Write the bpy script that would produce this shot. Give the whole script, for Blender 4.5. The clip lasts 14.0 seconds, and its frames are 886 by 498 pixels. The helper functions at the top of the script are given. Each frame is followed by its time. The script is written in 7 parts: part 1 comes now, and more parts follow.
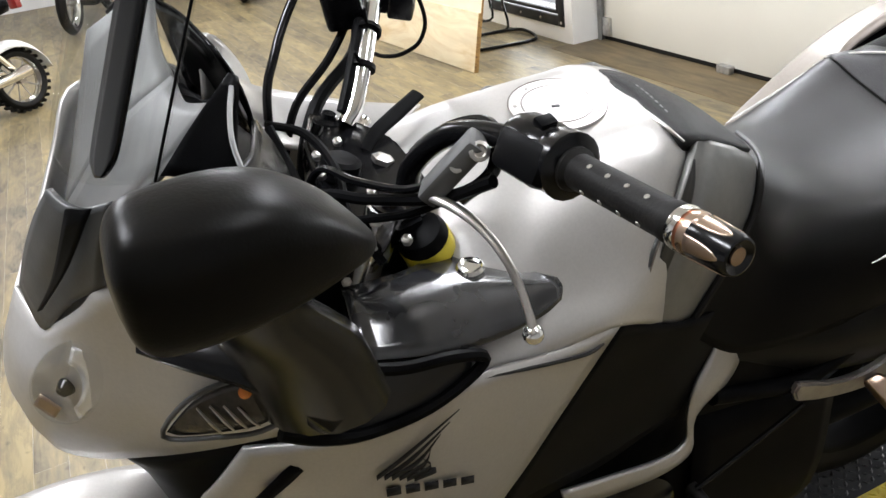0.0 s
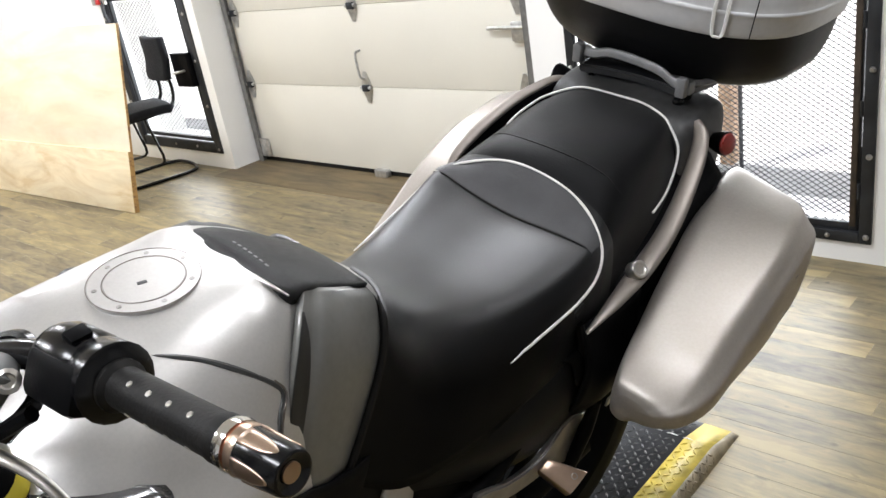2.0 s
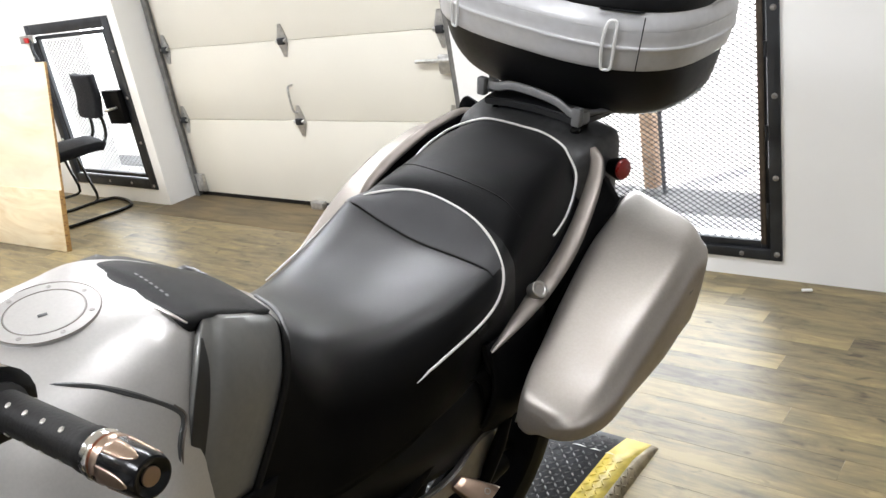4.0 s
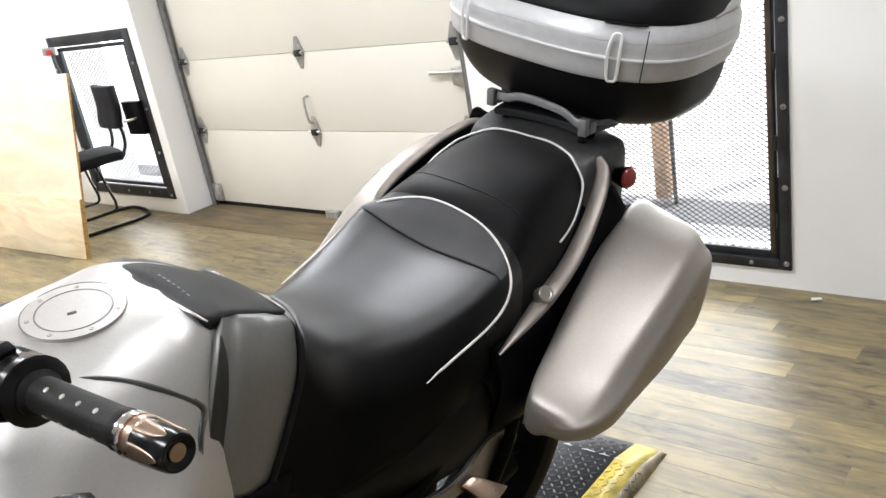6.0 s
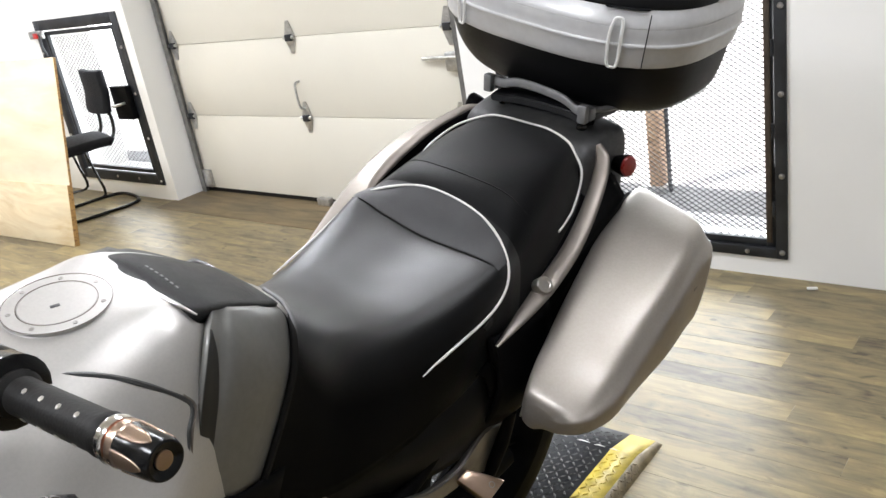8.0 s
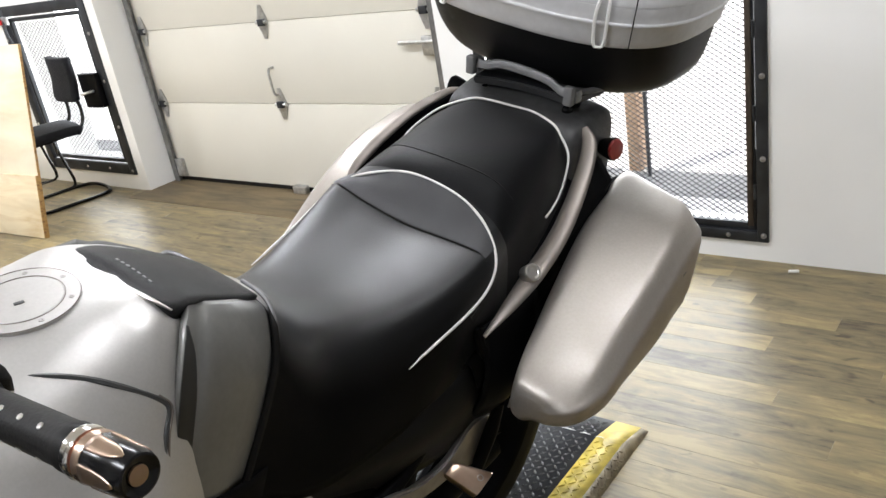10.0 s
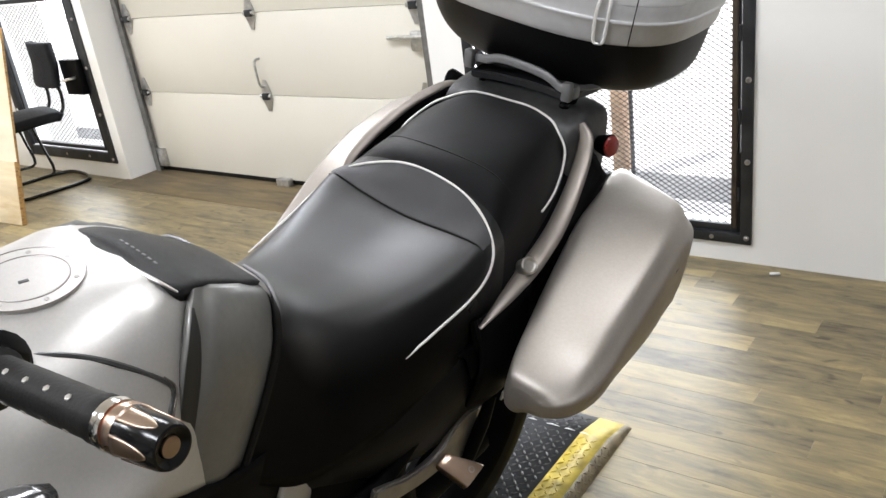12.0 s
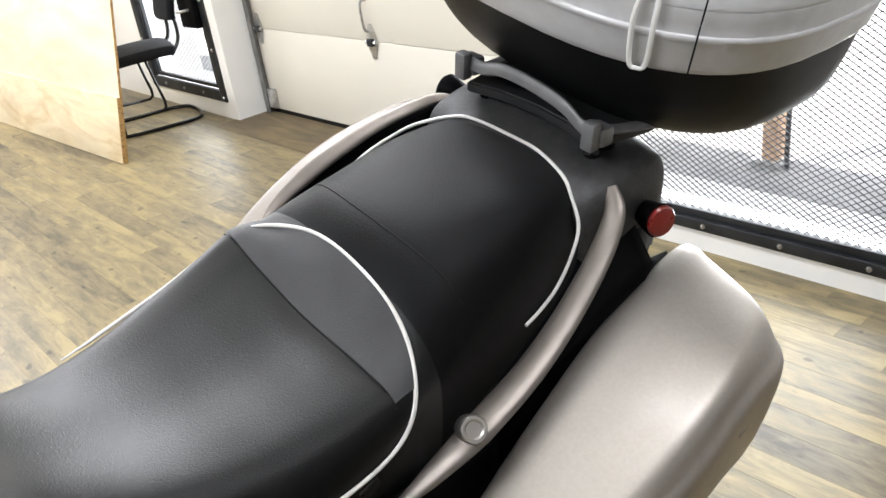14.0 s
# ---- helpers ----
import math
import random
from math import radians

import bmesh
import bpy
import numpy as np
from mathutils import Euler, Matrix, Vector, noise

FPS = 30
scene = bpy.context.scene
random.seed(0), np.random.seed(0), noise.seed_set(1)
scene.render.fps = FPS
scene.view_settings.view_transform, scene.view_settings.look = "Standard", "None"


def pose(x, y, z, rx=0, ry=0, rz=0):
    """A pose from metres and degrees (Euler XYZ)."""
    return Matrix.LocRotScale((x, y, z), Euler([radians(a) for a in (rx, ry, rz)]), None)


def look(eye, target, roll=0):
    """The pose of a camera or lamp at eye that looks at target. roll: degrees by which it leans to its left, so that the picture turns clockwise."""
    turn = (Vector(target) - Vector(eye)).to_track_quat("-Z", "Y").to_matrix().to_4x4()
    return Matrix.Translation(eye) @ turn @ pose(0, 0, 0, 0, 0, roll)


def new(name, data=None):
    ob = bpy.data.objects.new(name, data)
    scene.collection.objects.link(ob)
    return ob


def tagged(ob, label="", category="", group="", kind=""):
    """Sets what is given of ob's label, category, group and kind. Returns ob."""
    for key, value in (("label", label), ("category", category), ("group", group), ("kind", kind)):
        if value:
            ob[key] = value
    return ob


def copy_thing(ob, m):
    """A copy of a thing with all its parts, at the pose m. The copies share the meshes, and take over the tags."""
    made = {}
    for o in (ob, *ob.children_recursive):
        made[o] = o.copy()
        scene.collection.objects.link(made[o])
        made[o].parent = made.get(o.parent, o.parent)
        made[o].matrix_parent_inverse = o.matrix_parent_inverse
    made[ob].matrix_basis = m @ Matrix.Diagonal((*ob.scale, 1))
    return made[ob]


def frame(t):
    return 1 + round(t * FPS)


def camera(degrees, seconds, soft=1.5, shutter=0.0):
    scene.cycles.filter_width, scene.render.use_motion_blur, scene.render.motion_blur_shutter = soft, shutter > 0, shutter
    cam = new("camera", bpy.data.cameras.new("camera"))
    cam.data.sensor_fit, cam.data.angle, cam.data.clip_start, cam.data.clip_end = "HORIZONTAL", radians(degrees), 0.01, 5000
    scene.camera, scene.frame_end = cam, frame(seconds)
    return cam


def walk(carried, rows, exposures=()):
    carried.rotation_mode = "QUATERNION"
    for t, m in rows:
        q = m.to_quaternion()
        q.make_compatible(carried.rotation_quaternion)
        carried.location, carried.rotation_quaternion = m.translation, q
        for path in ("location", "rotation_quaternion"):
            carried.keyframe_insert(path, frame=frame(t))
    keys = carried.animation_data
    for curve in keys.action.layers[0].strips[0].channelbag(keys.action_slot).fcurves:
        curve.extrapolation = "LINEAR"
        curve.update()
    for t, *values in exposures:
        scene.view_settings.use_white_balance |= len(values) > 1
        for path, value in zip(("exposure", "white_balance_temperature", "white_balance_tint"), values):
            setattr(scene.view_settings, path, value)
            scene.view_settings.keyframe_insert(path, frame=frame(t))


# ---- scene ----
cam = camera(56.5, 14.0)
PATH = [
    (0, (0.382, -0.131, 1.541), (-1.272, 0.533, 0.634), -7.8),
    (0.5, (0.363, -0.066, 1.548), (-1.202, 0.843, 0.697), -8.7),
    (1, (0.348, -0.022, 1.544), (-1.131, 1.034, 0.711), -9.6),
    (1.5, (0.348, 0.011, 1.546), (-1.05, 1.207, 0.761), -9.7),
    (2, (0.369, 0.031, 1.55), (-0.941, 1.332, 0.78), -9.8),
    (2.5, (0.4, 0.042, 1.557), (-0.86, 1.404, 0.809), -10.1),
    (3, (0.424, 0.04, 1.556), (-0.816, 1.434, 0.834), -9.5),
    (3.2, (0.439, 0.034, 1.557), (-0.79, 1.442, 0.848), -9.9),
    (5.3, (0.482, 0.028, 1.554), (-0.731, 1.429, 0.802), -10.0),
    (5.5, (0.488, 0.015, 1.554), (-0.748, 1.404, 0.816), -10.1),
    (6, (0.507, -0.003, 1.564), (-0.747, 1.392, 0.87), -10.1),
    (6.5, (0.512, -0.004, 1.566), (-0.724, 1.41, 0.88), -10.2),
    (7, (0.507, 0.006, 1.561), (-0.722, 1.429, 0.88), -10.4),
    (7.5, (0.494, 0.008, 1.56), (-0.736, 1.419, 0.855), -10.2),
    (8, (0.475, 0.02, 1.557), (-0.759, 1.416, 0.83), -9.8),
    (10.5, (0.428, 0.047, 1.539), (-0.751, 1.465, 0.765), -10.0),
    (11, (0.424, 0.046, 1.535), (-0.756, 1.457, 0.749), -9.8),
    (11.5, (0.416, 0.043, 1.531), (-0.745, 1.464, 0.734), -9.5),
    (12, (0.406, 0.017, 1.538), (-0.733, 1.466, 0.761), -8.0),
    (12.5, (0.396, -0.024, 1.542), (-0.672, 1.472, 0.752), -7.6),
    (13, (0.366, 0.093, 1.528), (-0.81, 1.502, 0.734), -12.3),
    (13.5, (0.351, 0.403, 1.546), (-0.989, 1.649, 0.739), -9.4),
    (14, (0.265, 0.696, 1.507), (-1.132, 1.826, 0.627), -8.2),
]
walk(cam, [(t, look(eye, target, roll)) for t, eye, target, roll in PATH],
     exposures=[(0.0, 0.0), (1.0, -0.02), (2.0, -0.10), (3.0, -0.07), (5.5, 0.0), (6.5, 0.0), (7.5, -0.02), (8.0, -0.07), (10.5, -0.15), (11.5, -0.12), (12.5, -0.08), (13.0, -0.08), (13.5, 0.06), (14.0, 0.12)])

# ---- world, sun, lights ----
world = bpy.data.worlds.new("sky")
scene.world = world
world.use_nodes = True
_n = world.node_tree.nodes
_sky = _n.new("ShaderNodeTexSky")
_sky.sky_type, _sky.sun_disc, _sky.sun_elevation, _sky.sun_rotation = "NISHITA", False, radians(78), radians(200)
world.node_tree.links.new(_sky.outputs[0], _n["Background"].inputs[0])
_n["Background"].inputs[1].default_value = 0.14
_sd = bpy.data.lights.new("sun", "SUN")
_sd.energy, _sd.angle, _sd.color = 5.0, radians(0.5), (1.0, 0.95, 0.88)
sun = new("sun", _sd)
sun.matrix_world = look((0, 0, 8), (0.12, 0.17, 7))


def area_lamp(name, m, sx, sy, watts, colour=(1, 1, 1)):
    d = bpy.data.lights.new(name, "AREA")
    d.shape, d.size, d.size_y, d.energy, d.color = "RECTANGLE", sx, sy, watts, colour
    o = new(name, d)
    o.matrix_world = m
    return o


# daylight entering through the openings
area_lamp("gate_daylight", look((-1.15, 3.33, 1.1), (-1.15, 0.0, 0.7)), 1.1, 2.0, 105, (0.93, 0.97, 1.0))
area_lamp("exit_daylight", look((-5.47, 3.33, 0.75), (-5.47, 0.0, 0.5)), 1.1, 1.2, 26, (0.93, 0.97, 1.0))

# ---- materials ----
def mat(name, colour, rough=0.5, metal=0.0, vary=0.12, scale=8.0, bump=0.0, bscale=60.0, coat=0.0, spec=0.5, stretch=(1, 1, 1), per=0.0, wear_sheen=0.0):
    m = bpy.data.materials.new(name)
    m.use_nodes = True
    nt = m.node_tree
    N, Lk = nt.nodes, nt.links
    b = N["Principled BSDF"]
    b.inputs["Roughness"].default_value = rough
    b.inputs["Metallic"].default_value = metal
    b.inputs["Coat Weight"].default_value = coat
    b.inputs["Coat Roughness"].default_value = 0.08
    b.inputs["Specular IOR Level"].default_value = spec
    tc = N.new("ShaderNodeTexCoord")
    mp = N.new("ShaderNodeMapping")
    mp.inputs["Scale"].default_value = stretch
    Lk.new(tc.outputs["Object"], mp.inputs["Vector"])
    n1 = N.new("ShaderNodeTexNoise")
    n1.inputs["Scale"].default_value = scale
    n1.inputs["Detail"].default_value = 6.0
    Lk.new(mp.outputs[0], n1.inputs["Vector"])
    ramp = N.new("ShaderNodeMapRange")
    ramp.inputs["From Min"].default_value, ramp.inputs["From Max"].default_value = 0.3, 0.7
    ramp.inputs["To Min"].default_value, ramp.inputs["To Max"].default_value = 1 - vary, 1 + vary
    Lk.new(n1.outputs["Fac"], ramp.inputs["Value"])
    fac = ramp.outputs[0]
    if per:
        oi = N.new("ShaderNodeObjectInfo")
        gm = N.new("ShaderNodeNewGeometry")
        ad = N.new("ShaderNodeMath")
        ad.operation = "ADD"
        Lk.new(oi.outputs["Random"], ad.inputs[0])
        Lk.new(gm.outputs["Random Per Island"], ad.inputs[1])
        fr = N.new("ShaderNodeMath")
        fr.operation = "FRACT"
        Lk.new(ad.outputs[0], fr.inputs[0])
        r2 = N.new("ShaderNodeMapRange")
        r2.inputs["To Min"].default_value, r2.inputs["To Max"].default_value = 1 - per, 1 + per
        Lk.new(fr.outputs[0], r2.inputs["Value"])
        mu = N.new("ShaderNodeMath")
        mu.operation = "MULTIPLY"
        Lk.new(fac, mu.inputs[0])
        Lk.new(r2.outputs[0], mu.inputs[1])
        fac = mu.outputs[0]
    mix = N.new("ShaderNodeVectorMath")
    mix.operation = "SCALE"
    mix.inputs[0].default_value = colour
    Lk.new(fac, mix.inputs["Scale"])
    Lk.new(mix.outputs[0], b.inputs["Base Color"])
    n2 = N.new("ShaderNodeTexNoise")
    n2.inputs["Scale"].default_value = scale * 0.35
    n2.inputs["Detail"].default_value = 3.0
    Lk.new(mp.outputs[0], n2.inputs["Vector"])
    rr = N.new("ShaderNodeMapRange")
    rr.inputs["To Min"].default_value, rr.inputs["To Max"].default_value = max(0.02, rough - 0.08 - wear_sheen), min(1, rough + 0.08 + wear_sheen)
    Lk.new(n2.outputs["Fac"], rr.inputs["Value"])
    Lk.new(rr.outputs[0], b.inputs["Roughness"])
    if bump:
        n3 = N.new("ShaderNodeTexNoise")
        n3.inputs["Scale"].default_value = bscale
        n3.inputs["Detail"].default_value = 4.0
        Lk.new(mp.outputs[0], n3.inputs["Vector"])
        bp = N.new("ShaderNodeBump")
        bp.inputs["Strength"].default_value = bump
        bp.inputs["Distance"].default_value = 0.002
        Lk.new(n3.outputs["Fac"], bp.inputs["Height"])
        Lk.new(bp.outputs[0], b.inputs["Normal"])
    return m


def wood_mat(name, light, dark, scale=3.0, stretch=(1, 12, 12), rough=0.45, bump=0.15, per=0.2, blotch=0.5):
    m = mat(name, light, rough, 0, 0.1, scale, bump, scale * 14, per=per, stretch=stretch)
    nt = m.node_tree
    N, Lk = nt.nodes, nt.links
    b = N["Principled BSDF"]
    tint = b.inputs["Base Color"].links[0].from_node
    tc = N.new("ShaderNodeTexCoord")
    mp = N.new("ShaderNodeMapping")
    mp.inputs["Scale"].default_value = stretch
    oi = N.new("ShaderNodeObjectInfo")
    sc = N.new("ShaderNodeVectorMath")
    sc.operation = "SCALE"
    sc.inputs[0].default_value = (17.0, 9.0, 5.0)
    Lk.new(oi.outputs["Random"], sc.inputs["Scale"])
    Lk.new(sc.outputs[0], mp.inputs["Location"])
    Lk.new(tc.outputs["Object"], mp.inputs["Vector"])
    nz = N.new("ShaderNodeTexNoise")
    nz.inputs["Scale"].default_value = scale * 0.8
    nz.inputs["Detail"].default_value = 8.0
    nz.inputs["Roughness"].default_value = 0.62
    nz.inputs["Distortion"].default_value = 0.9
    Lk.new(mp.outputs[0], nz.inputs["Vector"])
    cr_ = N.new("ShaderNodeValToRGB")
    cr_.color_ramp.elements[0].position, cr_.color_ramp.elements[0].color = 0.36, (*dark, 1)
    cr_.color_ramp.elements[1].position, cr_.color_ramp.elements[1].color = 0.36 + 0.3 * blotch, (*light, 1)
    Lk.new(nz.outputs["Fac"], cr_.inputs["Fac"])
    Lk.new(cr_.outputs[0], tint.inputs[0])
    return m


M = dict(
    silver=mat("silver_paint", (0.47, 0.457, 0.44), 0.40, 0.65, 0.03, 260, 0.0, coat=0.3),
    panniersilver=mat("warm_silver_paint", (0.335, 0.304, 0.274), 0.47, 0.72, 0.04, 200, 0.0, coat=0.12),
    garnish=mat("dark_grey_trim", (0.045, 0.046, 0.046), 0.45, 0.1, 0.08, 60, 0.1, 300),
    tail=mat("matt_tail_plastic", (0.036, 0.036, 0.0365), 0.5, 0, 0.3, 60, 0.5, 420, spec=0.4),
    rust=mat("rusty_steel", (0.05, 0.036, 0.024), 0.7, 0.2, 0.4, 18, 0.3, 90),
    post=mat("weathered_post", (0.46, 0.30, 0.19), 0.8, 0, 0.2, 9, 0.3, 90),
    kneedark=mat("knee_shade_paint", (0.02, 0.02, 0.019), 0.45, 0.1, 0.06, 90),
    cowlgrey=mat("grey_inner_cowl", (0.085, 0.085, 0.083), 0.5, 0.1, 0.06, 40),
    silver_dark=mat("grey_paint", (0.016, 0.016, 0.017), 0.40, 0, 0.1, 40, spec=0.35),
    pocketgloss=mat("glossy_dark_panel", (0.024, 0.024, 0.025), 0.16, 0, 0.15, 30, 0.25, 14, coat=0.3, spec=0.55),
    mirrorshell=mat("mirror_shell_plastic", (0.005, 0.0047, 0.0043), 0.34, 0, 0.2, 20, 0.08, 420, spec=0.09),
    grey_panel=mat("grey_knee_paint", (0.165, 0.164, 0.156), 0.42, 0.4, 0.06, 90, 0.05, 300, coat=0.3),
    black=mat("black_plastic", (0.003, 0.003, 0.0033), 0.45, 0, 0.25, 20, 0.08, 420, spec=0.045),
    sidecover=mat("side_cover_plastic", (0.006, 0.006, 0.0062), 0.42, 0, 0.25, 20, 0.15, 420, spec=0.12),
    black_gloss=mat("black_gloss", (0.004, 0.004, 0.0045), 0.2, 0, 0.2, 20, spec=0.25),
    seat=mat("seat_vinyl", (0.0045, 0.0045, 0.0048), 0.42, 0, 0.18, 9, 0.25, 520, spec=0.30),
    seatmatt=mat("matt_seat_vinyl", (0.004, 0.004, 0.0043), 0.50, 0, 0.2, 12, 0.3, 420, spec=0.22),
    pad=mat("tank_pad_rubber", (0.005, 0.005, 0.0055), 0.5, 0, 0.2, 40, 0.5, 900, spec=0.25),
    rackgrey=mat("grey_rack_paint", (0.17, 0.17, 0.172), 0.42, 0.3, 0.15, 40),
    sigglass=mat("smoked_signal_lens", (0.055, 0.05, 0.045), 0.14, 0.4, 0.3, 120, 0.3, 90),
    insert=mat("seat_insert_vinyl", (0.040, 0.040, 0.042), 0.42, 0, 0.12, 14, 0.6, 700, spec=0.7),
    rubber=mat("rubber", (0.008, 0.0075, 0.007), 0.55, 0, 0.2, 30, 0.2, 300, spec=0.16),
    piping=mat("white_piping", (0.62, 0.61, 0.58), 0.5, 0, 0.08, 60),
    chrome=mat("chrome", (0.82, 0.81, 0.79), 0.12, 1.0, 0.05, 30),
    steel=mat("brushed_steel", (0.5, 0.48, 0.45), 0.34, 1.0, 0.1, 40, 0.05, 200),
    satin=mat("satin_alloy", (0.20, 0.177, 0.158), 0.45, 0.85, 0.06, 30, 0.05, 200),
    bronze=mat("bronze_aluminium", (0.47, 0.35, 0.27), 0.30, 1.0, 0.08, 40),
    copper=mat("copper_anodised", (0.50, 0.20, 0.12), 0.3, 1.0, 0.08, 40),
    alu=mat("cast_aluminium", (0.36, 0.345, 0.33), 0.40, 0.9, 0.15, 30, 0.15, 160),
    boxband=mat("case_silver", (0.50, 0.50, 0.505), 0.38, 0.15, 0.05, 60, 0.03, 300, coat=0.2),
    boxblack=mat("case_black", (0.005, 0.005, 0.0055), 0.44, 0, 0.2, 20, 0.25, 600, spec=0.14),
    red=mat("red_reflector", (0.22, 0.012, 0.010), 0.3, 0, 0.15, 120, coat=0.5),
    orange=mat("amber_lens", (0.75, 0.22, 0.03), 0.2, 0, 0.15, 80, coat=0.5),
    lens=mat("lens_reflector", (0.86, 0.86, 0.86), 0.2, 0.55, 0.08, 60, 0.5, 55),
    yellow=mat("yellow_paint", (0.50, 0.385, 0.055), 0.52, 0, 0.35, 22, 0.25, 120, wear_sheen=0.2),
    plate=mat("dark_tread_plate", (0.017, 0.018, 0.022), 0.5, 0.2, 0.3, 12, 0.15, 120, wear_sheen=0.1),
    skirt=mat("scuffed_yellow_paint", (0.27, 0.225, 0.15), 0.6, 0.1, 0.45, 26, 0.4, 90, wear_sheen=0.1),
    dullwall=mat("unseen_wall_grey", (0.46, 0.465, 0.475), 0.7, 0, 0.06, 1.6, 0.12, 70),
    plate_worn=mat("worn_tread_plate", (0.09, 0.09, 0.094), 0.40, 0.5, 0.4, 16, 0.1, 120, wear_sheen=0.1),
    wall=mat("white_wall_paint", (0.80, 0.795, 0.775), 0.65, 0, 0.03, 1.6, 0.12, 70),
    ceiling=mat("ceiling_paint", (0.78, 0.77, 0.75), 0.8, 0, 0.04, 2.0, 0.1, 60),
    door=mat("cream_door_paint", (0.70, 0.672, 0.59), 0.42, 0, 0.03, 1.5, 0.06, 260, wear_sheen=0.05),
    galv=mat("galvanised_steel", (0.52, 0.52, 0.51), 0.34, 0.85, 0.25, 30, 0.05, 100),
    trackgrey=mat("dull_track_steel", (0.20, 0.20, 0.195), 0.45, 0.6, 0.25, 24, 0.1, 90),
    frame=mat("dark_steel_frame", (0.03, 0.032, 0.036), 0.5, 0.5, 0.35, 8, 0.15, 90, wear_sheen=0.1),
    mesh=mat("expanded_metal", (0.016, 0.016, 0.018), 0.6, 0.2, 0.2, 20, spec=0.2),
    ply=wood_mat("plywood", (0.80, 0.70, 0.53), (0.72, 0.585, 0.39), 1.6, (0.8, 3.5, 3.5), 0.6, 0.1, 0.04, 0.9),
    plystrip=wood_mat("grainy_plywood", (0.76, 0.645, 0.44), (0.62, 0.47, 0.27), 2.2, (0.8, 3.0, 3.0), 0.6, 0.1, 0.04, 0.6),
    plyedge=wood_mat("plywood_edge", (0.45, 0.27, 0.10), (0.22, 0.12, 0.05), 6, (1, 1, 12), 0.7, 0.2, 0.05),
    threshold=wood_mat("worn_floor_boards", (0.17, 0.125, 0.065), (0.08, 0.06, 0.032), 3.0, (1.0, 5, 5), 0.6, 0.3, 0.15, 0.9),
    concrete=mat("concrete", (0.72, 0.71, 0.69), 0.85, 0, 0.12, 3, 0.3, 80),
    shadedslab=mat("shaded_concrete", (0.30, 0.30, 0.295), 0.9, 0, 0.2, 5, 0.4, 90),
    chairfab=mat("chair_fabric", (0.009, 0.0095, 0.012), 0.8, 0, 0.2, 40, 0.4, 500, spec=0.2),
    label=mat("faded_print", (0.022, 0.022, 0.023), 0.6, 0, 0.1, 60, spec=0.1),
    yellowtag=mat("yellow_spring_paint", (0.55, 0.45, 0.03), 0.4, 0, 0.15, 30),
    redplastic=mat("red_plastic", (0.5, 0.02, 0.02), 0.35, 0, 0.1, 30, coat=0.3),
    whiteplastic=mat("white_plastic", (0.75, 0.75, 0.73), 0.35, 0, 0.05, 20),
    cardboard=mat("cardboard", (0.42, 0.29, 0.17), 0.8, 0, 0.1, 8, 0.2, 60),
)


